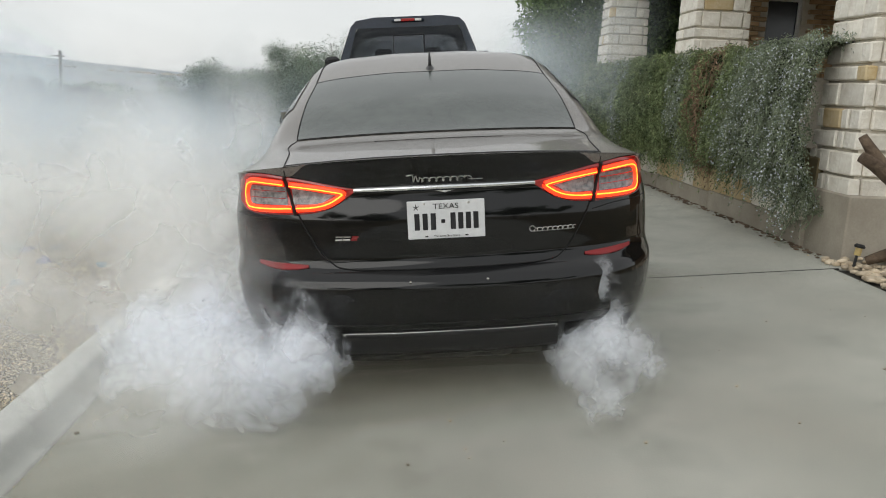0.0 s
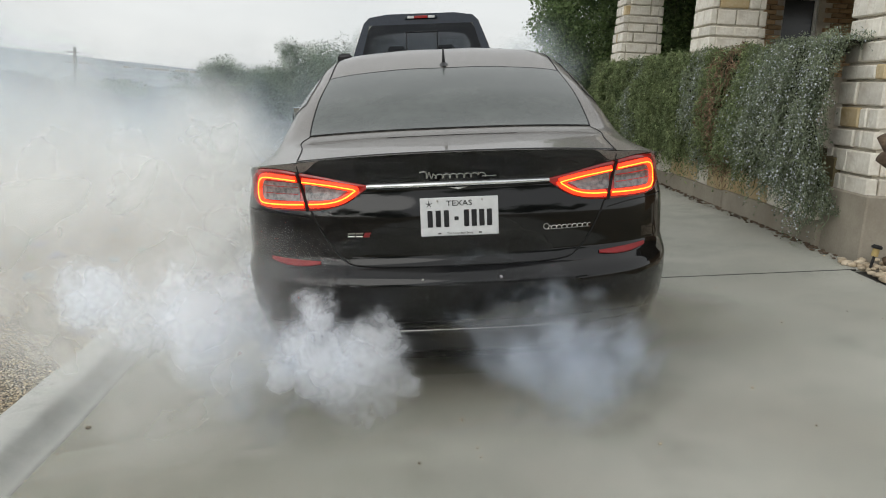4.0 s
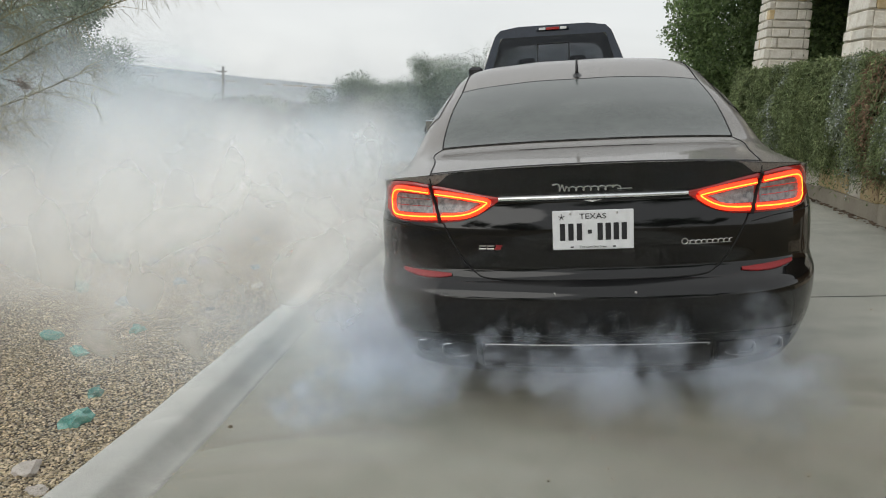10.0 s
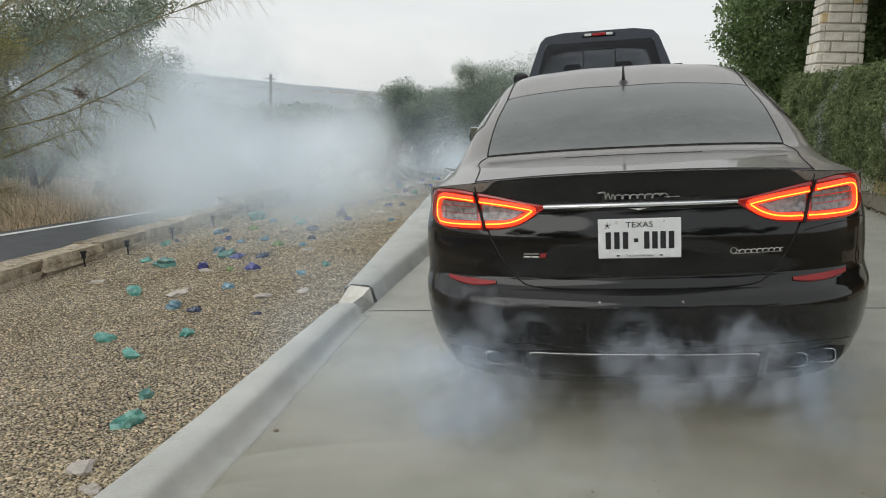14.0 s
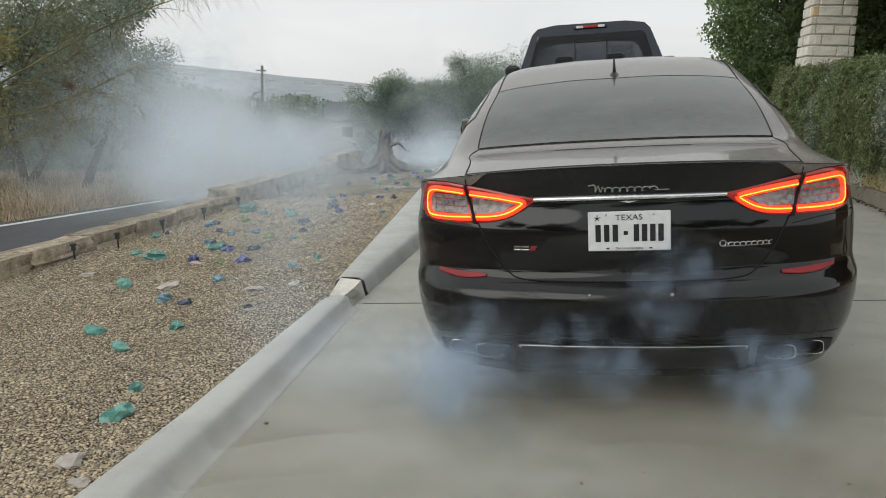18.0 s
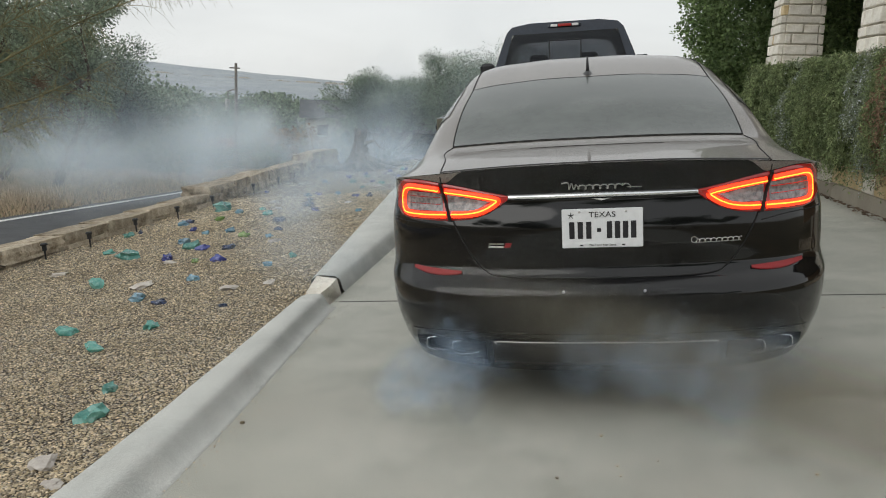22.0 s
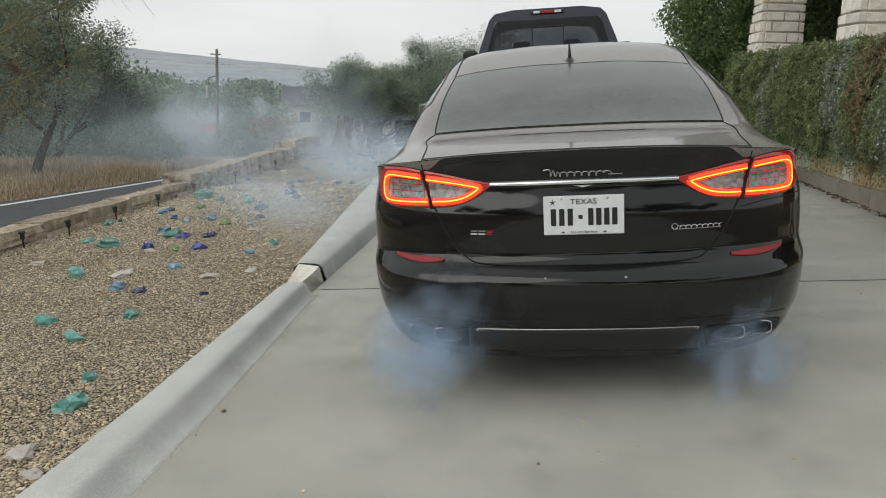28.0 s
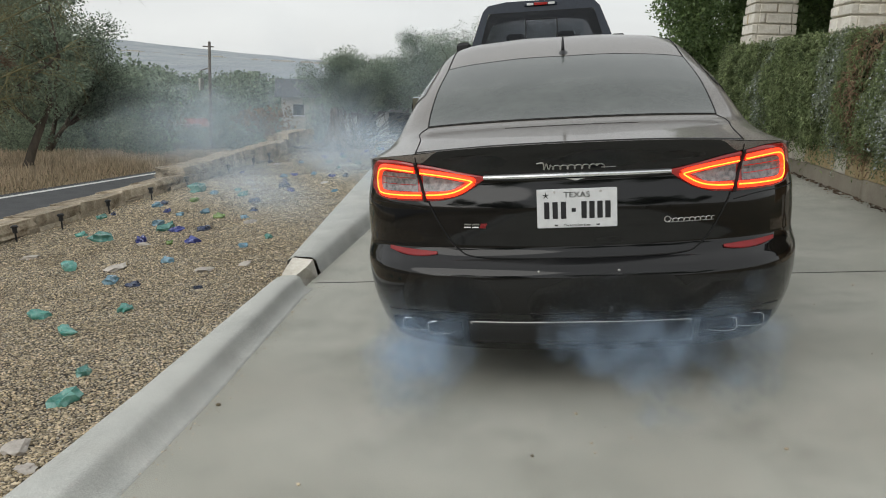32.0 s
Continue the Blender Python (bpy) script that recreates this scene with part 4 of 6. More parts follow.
# tail lamps: red housing, clear middle, lit band in two halves
for s in (-1, 1):
    lamp = part("tail_lamp", skin_patch(s * 0.354, s * 0.849, lambda x: lamp_low(abs(x)), lambda x: lamp_top(abs(x)), 44, 12, 0.010, 0.014), M_RED_LENS, car, "red wrap-around tail lamp with its band lit", True)
    inner = [(0.612, 0.957), (0.55, 0.948), (0.46, 0.931), (0.408, 0.918), (0.403, 0.905), (0.43, 0.884), (0.475, 0.864), (0.53, 0.855), (0.588, 0.853)]
    outer = [(0.640, 0.962), (0.70, 0.970), (0.760, 0.974), (0.788, 0.966), (0.804, 0.94), (0.809, 0.90), (0.803, 0.868), (0.782, 0.853), (0.70, 0.850), (0.612, 0.852)]
    part("clear_lens", skin_patch(s * 0.43, s * 0.605, lambda x: 0.905 - 0.036 * step01(0.43, 0.50, abs(x)), lambda x: 0.912 + 0.030 * step01(0.43, 0.60, abs(x)), 16, 4, 0.0115), M_CLEAR_LENS, lamp, smooth=True)
    part("clear_lens", skin_patch(s * 0.628, s * 0.80, lambda x: 0.866, lambda x: 0.948 + 0.006 * (abs(x) - 0.63) / 0.17, 16, 4, 0.0115), M_CLEAR_LENS, lamp, smooth=True)
    for path in (inner, outer):
        band = part("lit_band", skin_line([(s * x, z) for x, z in path], 0.0142, 0.0085, 44, 8), M_GLOW, lamp, "glowing red light band", True)
        part("lit_core", skin_line([(s * x, z) for x, z in path], 0.0036, 0.0200, 44, 6), M_GLOW_CORE, band, smooth=True)
    for k in (1, 3):
        part("lens_rib", skin_line([(s * (0.636 + 0.01 * (k > 3)), 0.876 + 0.017 * k), (s * 0.79, 0.878 + 0.0175 * k)], 0.0016, 0.012, 8, 5), M_RED_LENS, lamp)
    part("lamp_gap", skin_line([(s * 0.632, 0.99), (s * 0.618, 0.92), (s * 0.597, 0.828)], 0.007, 0.011, 14, 6), M_SEAM, lamp)
    # reflectors low in the bumper, with the crease that runs into them
    lo, hi = (lambda x: 0.606 + 0.018 * ((abs(x) - 0.66) / 0.13) ** 2), (lambda x: 0.625 + 0.012 * (abs(x) - 0.55) / 0.28)
    part("reflector", skin_patch(s * 0.560, s * 0.775, lo, lambda x: max(hi(x), lo(x) + 0.002), 22, 5, 0.006, 0.010), M_REFLECTOR, car, "dark red bumper reflector", True)

# chrome bar with its raised middle, script and badges as plain shapes
bar = part("chrome_bar", Geo().grid([[skin(x, 0.925 + dz * (1 - 0.25 * abs(x) / 0.36), o) for dz, o in ((-0.014, 0.0), (-0.012, 0.010), (0.0, 0.016), (0.010, 0.010), (0.012, 0.0))] for x in [-0.358 + 0.716 * k / 40 for k in range(41)]]), M_CHROME, car, "long chrome boot bar", True)
part("bar_crest", Geo().grid([[skin(x, 0.913 - h * max(0, 1 - abs(x) / 0.035), 0.014) for h in (0, 0.012)] for x in [-0.04 + 0.08 * k / 8 for k in range(9)]]), M_CHROME, bar)
badge = part("script_badge", Geo(), M_STEEL, car, "chrome script badge, a plain wavy stroke")
g = Geo()
g.tube([skin(-0.100 + 0.205 * k / 130 + 0.008 * math.sin(k * 0.36), 0.958 + 0.0085 * math.cos(k * 0.36) + (0.010 if 108 < k < 118 else 0), 0.003) for k in range(131)], 0.0021, 5)
g.tube([skin(p.x, p.z, 0.003) for p in curve_pts([(-0.150, 0, 0.976), (-0.125, 0, 0.977), (-0.122, 0, 0.950), (-0.112, 0, 0.975), (-0.104, 0, 0.950), (-0.095, 0, 0.970)], 30)], 0.0024, 5)
g.tube([skin(0.095 + 0.055 * k / 6, 0.953, 0.003) for k in range(7)], 0.0016, 4)
badge.data = mesh_of("script_badge", g, M_STEEL)
badge2 = part("script_badge", Geo(), M_STEEL, car, "chrome script badge, a plain wavy stroke")
g = Geo()
g.tube([skin(0.352 + 0.170 * k / 120 + 0.0055 * math.sin(k * 0.42), 0.738 + 0.0058 * math.cos(k * 0.42), 0.003) for k in range(121)], 0.0019, 5)
g.tube([skin(0.343 + 0.011 * math.cos(a / 4), 0.741 + 0.011 * math.sin(a / 4), 0.003) for a in range(27)], 0.002, 5)
g.tube([skin(0.345 + 0.175 * k / 8, 0.7295, 0.002) for k in range(9)], 0.0014, 4)
badge2.data = mesh_of("script_badge", g, M_STEEL)
emblem = part("model_badge", Geo(), M_STEEL, car, "small steel and red boot badge")
g = Geo()
for k in range(2):
    x0 = -0.440 + 0.032 * k
    g.tube([skin(x0 + 0.026, 0.741, 0.003), skin(x0, 0.741, 0.003), skin(x0 - 0.003, 0.729, 0.003), skin(x0 + 0.024, 0.729, 0.003)], 0.0034, 5)
emblem.data = mesh_of("model_badge", g, M_STEEL)
part("red_stroke", Geo().tube([skin(-0.350, 0.741, 0.003), skin(-0.374, 0.741, 0.003), skin(-0.377, 0.735, 0.003), skin(-0.355, 0.735, 0.003), skin(-0.357, 0.729, 0.003), skin(-0.380, 0.729, 0.003)], 0.0038, 5), M_REFLECTOR, emblem)

# number plate
PY = tail(0, 0.80) - 0.012
plate = part("number_plate", Geo().box((0, PY, 0.80), (0.305, 0.006, 0.152), 0.0025), M_PLATE, car, "white state number plate with dark marks")


def word(text, size, x, z, mat, parent, wide=1.0):
    """Raised lettering on the plate."""
    cu = bpy.data.curves.new("lettering", "FONT")
    cu.body, cu.size, cu.align_x, cu.align_y, cu.extrude = text, size, "CENTER", "CENTER", 0.0006
    cu.materials.append(mat)
    ob = new("lettering", cu)
    ob.parent = parent
    ob.matrix_basis = pose(x, PY - 0.0042, z, 90) @ Matrix.Diagonal((wide, 1, 1, 1))
    return ob


word("TEXAS", 0.030, 0.0, 0.852, M_INK, plate, 1.15)
word("The Lone Star State", 0.0115, 0.0, 0.7345, M_INK, plate, 1.1)
for k, x in enumerate((-0.115, -0.083, -0.051, 0.027, 0.057, 0.087, 0.117)):
    gg = Geo().box((x, PY - 0.004, 0.793), (0.020, 0.003, 0.066), 0.002)
    part("plate_bar", gg, M_INK, plate)
g = Geo()
for k in range(5):
    a = radians(90 + 72 * k)
    g.tube([(-0.118, PY - 0.004, 0.851), (-0.118 + 0.013 * math.cos(a), PY - 0.004, 0.851 + 0.013 * math.sin(a))], [0.002, 0.001], 4)
part("plate_star", g, M_INK, plate)
part("plate_mark", Geo().box((-0.012, PY - 0.004, 0.793), (0.016, 0.003, 0.015), 0.004), M_INK, plate)
for x in (-0.062, 0.062):
    part("plate_mark", Geo().box((x * 1.28, PY - 0.004, 0.7345), (0.012, 0.002, 0.005)), M_INK, plate)
for x in (-0.085, 0.09):
    part("plate_bolt", Geo().lump((x, PY - 0.004, 0.864), 0.005, 2, 1, 0.0), M_STEEL, plate)
for x in (-0.152, 0.152):
    part("parking_sensor", Geo().lump((x, tail(x, 0.566) + 0.001, 0.566), 0.006, 1, 2, 0.0), M_STEEL, car)

# lower valance, its bright line, and the four exhaust tips
part("valance", skin_patch(-0.44, 0.44, lambda x: 0.245, lambda x: 0.350, 30, 6, 0.010, 0.016), M_TRIM, car, "satin black diffuser panel", True)
part("valance_line", skin_line([(-0.425, 0.343), (-0.41, 0.356), (-0.2, 0.358), (0, 0.3585), (0.2, 0.358), (0.41, 0.356), (0.425, 0.343)], 0.002, 0.009, 60), M_STEEL, car)
part("bumper_crease", skin_line([(-0.80, 0.36), (-0.6, 0.385), (-0.2, 0.39), (0.2, 0.39), (0.6, 0.385), (0.80, 0.36)], 0.003, -0.0005, 50), M_SEAM, car)
for s in (-1, 1):
    # a black patch on the skin stands in for the shaded opening
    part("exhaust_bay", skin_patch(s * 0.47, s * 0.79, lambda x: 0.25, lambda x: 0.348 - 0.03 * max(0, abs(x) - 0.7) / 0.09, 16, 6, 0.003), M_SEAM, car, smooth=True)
    for x0, x1 in ((0.500, 0.618), (0.606, 0.735)):
        tip = part("exhaust_tip", Geo(), M_CHROME, car, "polished oval exhaust tip")
        xm, w, zm, h = (x0 + x1) / 2, (x1 - x0) / 2, 0.308, 0.028
        y0 = tail(xm, 0.30) - 0.02
        g = Geo()
        ring = []
        for k in range(24):
            a = 2 * math.pi * k / 24
            ring.append((s * (xm + w * math.copysign(abs(math.cos(a)) ** 0.5, math.cos(a))), zm + h * math.copysign(abs(math.sin(a)) ** 0.5, math.sin(a))))
        rows = []
        for dy, sc in ((0.22, 0.95), (0.01, 1.0), (0.0, 0.985), (0.002, 0.94), (0.02, 0.90), (0.16, 0.88)):
            rows.append([(s * xm + (x - s * xm) * sc, y0 + dy + 0.25 * (abs(x) - 0.55) ** 2, zm + (z - zm) * sc) for x, z in ring])
        g.grid(rows[:5], True)
        tip.data = mesh_of("exhaust_tip", g, M_CHROME, True)
        part("pipe_mouth", Geo().grid(rows[4:], True), M_PIPE, tip, smooth=True)

# door mirrors and wheels
for s in (-1, 1):
    mir = part("door_mirror", Geo(), M_PAINT, car)
    g = Geo().lump((s * 1.055, 3.28, 1.105), 0.125, 2, 3, 0.04, (0.95, 0.65, 0.80))
    g.tube([(s * 0.86, 3.34, 0.985), (s * 0.97, 3.31, 1.04)], 0.028, 8)
    mir.data = mesh_of("door_mirror", g, M_PAINT, True)
    part("mirror_glass", Geo().box((s * 1.055, 3.192, 1.107), (0.185, 0.012, 0.150), 0.005), M_MIRROR, mir, "silvered mirror glass")
    for ax in (AX_R, AX_F):
        wh = part("wheel", Geo(), M_RUBBER, car)
        g = Geo()
        prof = [(-0.135, 0.25), (-0.142, 0.30), (-0.132, 0.333), (-0.10, 0.345), (0.10, 0.345), (0.132, 0.333), (0.142, 0.30), (0.135, 0.25)]
        rows = [[(s * 0.82 + w, ax + r * math.sin(a), TYRE + r * math.cos(a)) for w, r in prof] for a in (2 * math.pi * k / 40 for k in range(41))]
        g.grid(rows)
        wh.data = mesh_of("tyre", g, M_RUBBER, True)
        g = Geo()
        for k in range(7):
            a = 2 * math.pi * k / 7
            g.tube([(s * 0.93, ax, TYRE), (s * 0.94, ax + 0.24 * math.sin(a), TYRE + 0.24 * math.cos(a))], [0.03, 0.022], 5)
        g.grid([[(s * 0.82 + w, ax + r * math.sin(a), TYRE + r * math.cos(a)) for w, r in ((-0.1, 0.24), (0.12, 0.25), (0.13, 0.255))] for a in (2 * math.pi * k / 32 for k in range(33))])
        part("rim", g, M_STEEL, wh)


# ---- the pickup in front of it ----
truck = thing("pickup_truck", "dark blue-grey crew cab pickup parked ahead of the saloon", "truck", SLOPE @ pose(-0.10, 8.75, 0, 0, 0, 1.0))
CAB = 1.95


def cab_ring(y, zs, ws):
    return [(-w, y, z) for z, w in zip(zs, ws)] + [(w, y, z) for z, w in zip(zs[::-1], ws[::-1])]


g = Geo()
zs = [0.55, 0.9, 1.35, 1.50, 1.85, 2.13, 2.20, 2.235]
rows = []
for y, k, top in ((CAB, 0.985, 0.985), (CAB + 0.03, 1.0, 1.0), (CAB + 0.8, 1.02, 1.012), (CAB + 1.6, 1.02, 1.005), (CAB + 2.1, 1.0, 0.95)):
    ws = [w * k for w in (0.96, 1.0, 1.0, 0.985, 0.86, 0.75, 0.68, 0.45)]
    rows.append(cab_ring(y + 0.0, [z * (top if z > 1.6 else 1) for z in zs], ws))
for i in range(len(rows)):
    rows[i] = [(x, y + (0.10 * max(0, z - 1.45) if i < 2 else 0), z) for x, y, z in rows[i]]
g.grid(rows, True)
outer = hermite(zs, [w * 0.985 for w in (0.96, 1.0, 1.0, 0.985, 0.86, 0.75, 0.68, 0.45)])
hole = lambda z: 0.83 - 0.155 * (z - 1.57) / 0.53
bk = lambda z: CAB + 0.10 * max(0, z - 1.45)
for s in (-1, 1):
    g.grid([[(s * hole(z), bk(z), z), (s * outer(z), bk(z), z)] for z in (1.57, 1.70, 1.85, 2.0, 2.10)])
g.grid([[(-outer(z), bk(z), z), (outer(z), bk(z), z)] for z in (0.55, 0.9, 1.35, 1.50, 1.57)])
g.grid([[(-outer(z), bk(z), z), (outer(z), bk(z), z)] for z in (2.10, 2.13, 2.20, 2.235)])
fair(part("cab", g, M_TRUCK, truck), 35)
back = lambda z: CAB - 0.012 + 0.10 * max(0, z - 1.45)
g = Geo()
rows = []
for k in range(9):
    z = 1.57 + 0.53 * k / 8
    hw = 0.83 - 0.155 * (z - 1.57) / 0.53
    if k in (0, 8):
        hw -= 0.03
    rows.append([(-hw + 2 * hw * j / 10, back(z), z) for j in range(11)])
g.grid(rows)
rw = part("rear_window", g, M_TRUCK_GLASS, truck, "tinted rear cab window with a sliding pane", True)
g = Geo()
for a, b in (((-0.20, 1.59), (-0.20, 2.0)), ((-0.20, 2.0), (0.20, 2.0)), ((0.20, 2.0), (0.20, 1.59))):
    g.tube([(a[0], back(a[1]) - 0.004, a[1]), (b[0], back(b[1]) - 0.004, b[1])], 0.008, 5)
part("slider_frame", g, M_TRIM, rw)
hb = part("high_brake_lamp", Geo().box((0.0, back(2.19) - 0.008, 2.185), (0.42, 0.03, 0.042), 0.008), M_TRUCK, truck)
part("red_lens", Geo().box((0.0, back(2.19) - 0.026, 2.187), (0.17, 0.012, 0.034), 0.004), M_RED_LENS, hb)
for s in (-1, 1):
    part("white_lens", Geo().box((s * 0.135, back(2.19) - 0.026, 2.187), (0.085, 0.012, 0.032), 0.004), M_WHITE_LENS, hb)
# seats and far glass seen through the cab
g = Geo()
for x in (-0.36, 0.36):
    g.box((x, CAB + 1.25, 1.42), (0.5, 0.16, 0.55), 0.05)
    g.box((x, CAB + 1.27, 1.80), (0.26, 0.10, 0.18), 0.04)
part("seat", g, M_TRIM, truck)
bedp = part("bed", Geo().box((0, 0.95, 0.95), (1.96, 1.9, 0.85), 0.05), M_TRUCK, truck)
part("tailgate", Geo().box((0, -0.012, 1.02), (1.5, 0.05, 0.55), 0.02), M_TRUCK, bedp)
part("bumper", Geo().box((0, -0.10, 0.60), (1.9, 0.16, 0.2), 0.04), M_CHROME, truck)
part("windscreen", Geo().grid([[(-0.80, CAB + 2.35, 1.30), (0.80, CAB + 2.35, 1.30)], [(-0.66, CAB + 2.1, 2.05), (0.66, CAB + 2.1, 2.05)]]), M_CLEAR_PANE, truck)
part("hood", Geo().box((0, CAB + 2.9, 1.0), (1.9, 1.7, 0.7), 0.15), M_TRUCK, truck)
for s in (-1, 1):
    m = part("door_mirror", Geo().box((s * 1.15, CAB + 1.75, 1.70), (0.22, 0.12, 0.26), 0.04), M_TRIM, truck)
    part("mirror_arm", Geo().tube([(s * 0.95, CAB + 1.75, 1.55), (s * 1.08, CAB + 1.75, 1.58)], 0.03, 6), M_TRIM, m)
    part("tail_lamp", Geo().box((s * 0.90, -0.01, 1.05), (0.13, 0.05, 0.42), 0.02), M_RED_LENS, truck)
    for y in (0.75, CAB + 2.75):
        wh = part("wheel", Geo(), M_RUBBER, truck)
        g = Geo().grid([[(s * 0.84 + w, y + r * math.sin(a), 0.41 + r * math.cos(a)) for w, r in ((-0.13, 0.25), (-0.14, 0.37), (-0.1, 0.41), (0.1, 0.41), (0.14, 0.37), (0.13, 0.25))] for a in (2 * math.pi * k / 32 for k in range(33))])
        wh.data = mesh_of("tyre", g, M_RUBBER, True)
        part("rim", Geo().tube([(s * 0.80, y, 0.41), (s * 0.95, y, 0.41)], 0.25, 20), M_STEEL, wh)


# ---- plants ----
def leaf_mesh(name, pts, size, mat, seed, lean=0.0, wide=0.5):
    """Small folded leaves, one at each point, as one mesh."""
    r = np.random.default_rng(seed)
    P = np.array(pts, dtype=np.float32)
    k = len(P)
    d = r.normal(size=(k, 3)) + np.array((0, 0, -lean))
    d /= np.linalg.norm(d, axis=1)[:, None]
    s = np.cross(d, r.normal(size=(k, 3)))
    s /= np.linalg.norm(s, axis=1)[:, None]
    l = (np.broadcast_to(size, (k,)) * r.uniform(0.6, 1.3, k))[:, None]
    m = P + d * l * 0.5 + np.cross(d, s) * l * 0.12
    w = s * l * np.broadcast_to(wide, (k,))[:, None] * 0.5
    V = np.stack((P, m + w, P + d * l, m - w), axis=1).reshape(-1, 3).astype(np.float32)
    me = bpy.data.meshes.new(name)
    me.vertices.add(4 * k)
    me.vertices.foreach_set("co", V.ravel())
    me.loops.add(4 * k)
    me.loops.foreach_set("vertex_index", np.arange(4 * k, dtype=np.int32))
    me.polygons.add(k)
    me.polygons.foreach_set("loop_start", np.arange(0, 4 * k, 4, dtype=np.int32))
    me.materials.append(mat)
    me.update(calc_edges=True)
    me.validate()
    return me


def limb(g, rng, a, d, length, r, depth, tips, bend=0.35, n=5, split=(2, 3)):
    """A bending limb that divides; collects its tips."""
    pts, p, dd = [Vector(a)], Vector(a), Vector(d).normalized()
    for k in range(n):
        dd = (dd + Vector((rng.gauss(0, bend), rng.gauss(0, bend), rng.gauss(0.03, bend * 0.7))) * 0.4).normalized()
        p = p + dd * length / n
        pts.append(p.copy())
    g.tube(pts, [r * (1 - 0.55 * k / n) for k in range(n + 1)], 6 if r > 0.03 else 4)
    if depth == 0:
        tips.extend(pts[2:])
        return
    tips.extend(pts[-2:])
    for k in range(rng.randint(*split)):
        q = pts[rng.randint(2, n)]
        nd = (dd + Vector((rng.gauss(0, 0.75), rng.gauss(0, 0.75), rng.gauss(0.15, 0.5)))).normalized()
        limb(g, rng, q, nd, length * rng.uniform(0.55, 0.8), r * 0.5, depth - 1, tips, bend, n, split)


def tree(base, height, spread, seed, label, leaf_mat, per_tip=26, leaf=0.12, lean=(0, 0), depth=3, stems=1, clump=0.35, trunk_r=0.14, name="tree", low=0.0, fill=0):
    rng = random.Random(seed)
    t = thing(name, label, "tree", pose(*base))
    g, tips = Geo(), []
    for k in range(stems):
        a = (rng.gauss(0, 0.12) * (stems > 1), rng.gauss(0, 0.12) * (stems > 1), -0.25)
        d = Vector((lean[0] + rng.gauss(0, 0.22) * stems ** 0.5, lean[1] + rng.gauss(0, 0.22) * stems ** 0.5, 1)).normalized()
        limb(g, rng, a, d, height * 0.5, trunk_r / stems ** 0.4, depth, tips, 0.3, 5, (3, 4))
    bole = part("trunk", g, M_BARK, t, smooth=True)
    tips = [p for p in tips if p.z > height * (0.30 + low)]
    zmax = max(p.z for p in tips)
    rmax = max(math.hypot(p.x, p.y) for p in tips)
    r = np.random.default_rng(seed)
    T = np.array([tuple(p) for p in tips])
    f, fz = spread / rmax, height / zmax
    T[:, :2] *= f
    T[:, 2] *= fz
    ball = r.normal(size=(len(T) * per_tip, 3))
    ball *= (r.random(len(ball)) ** 0.45 / np.linalg.norm(ball, axis=1))[:, None]
    P = np.repeat(T, per_tip, axis=0) + ball * np.array((1.7 * clump, 1.7 * clump, 1.15 * clump))
    if fill:
        d = r.normal(size=(fill, 3))
        d /= np.linalg.norm(d, axis=1)[:, None]
        k = np.array([0.93 + 0.24 * noise.noise(Vector(q) * 2.1 + Vector((seed, 0, 0))) + 0.20 * noise.noise(Vector(q) * 6.0) for q in d]) * r.uniform(0.72, 1.03, fill)
        P = np.concatenate((P, np.array((0, 0, height * 0.56)) + d * k[:, None] * np.array((spread, spread, height * 0.52))))
    part("crown", leaf_mesh("crown", P, leaf, leaf_mat, seed, 0.2, 0.55), leaf_mat, t)
    bole.scale = (f, f, fz)
    return t


def gz(x, y):
    return ground_z(x, y)


# oaks across the road
tree((-12.6, 15.6, gz(-12.6, 15.6)), 5.2, 3.0, 41, "gnarled live oak with dark olive foliage across the road", M_LEAF, 120, 0.065, (0.15, 0.1), 3, 2, 0.24, fill=9000)
tree((-10.9, 15.2, gz(-10.9, 15.2)), 4.0, 2.1, 42, "leaning young live oak at the verge", M_LEAF, 60, 0.075, (0.35, 0.2), 3, 1, 0.22, 0.10)
tree((-14.4, 21.0, gz(-14.4, 21.0)), 4.6, 2.9, 43, "bushy live oak behind the verge", M_LEAF, 85, 0.07, (0.1, 0), 3, 2, 0.24)
tree((-14.8, 18.0, gz(-14.8, 18.0)), 5.4, 3.2, 44, "live oak in the roadside thicket", M_LEAF, 70, 0.07, (0.0, 0), 3, 2, 0.25)
tree((-12.9, 12.6, gz(-12.9, 12.6)), 4.2, 2.3, 45, "yellow-olive feathery shrub tree by the road", M_LEAF_YEL, 70, 0.075, (0, 0), 3, 3, 0.26, 0.09)
tree((-19.2, 26.5, gz(-19.2, 26.5)), 4.6, 3.0, 46, "live oak lower down the slope", M_LEAF, 110, 0.075, (0, 0), 3, 2, 0.28)
# trees round the house beyond the gravel
tree((-7.9, 31, gz(-7.9, 31)), 4.2, 3.9, 51, "broad spreading live oak before a pale house", M_LEAF, 190, 0.065, (0, 0), 3, 4, 0.26, 0.22, low=0.16)
tree((-3.2, 30, gz(-3.2, 30)), 4.4, 2.4, 52, "thin-crowned oak with sparse twigs", M_LEAF, 50, 0.055, (0, 0), 3, 2, 0.24, 0.12)
tree((-5.2, 37, gz(-5.2, 37)), 4.6, 2.9, 53, "oak behind the house yard", M_LEAF, 110, 0.07, (0, 0), 3, 2, 0.30)
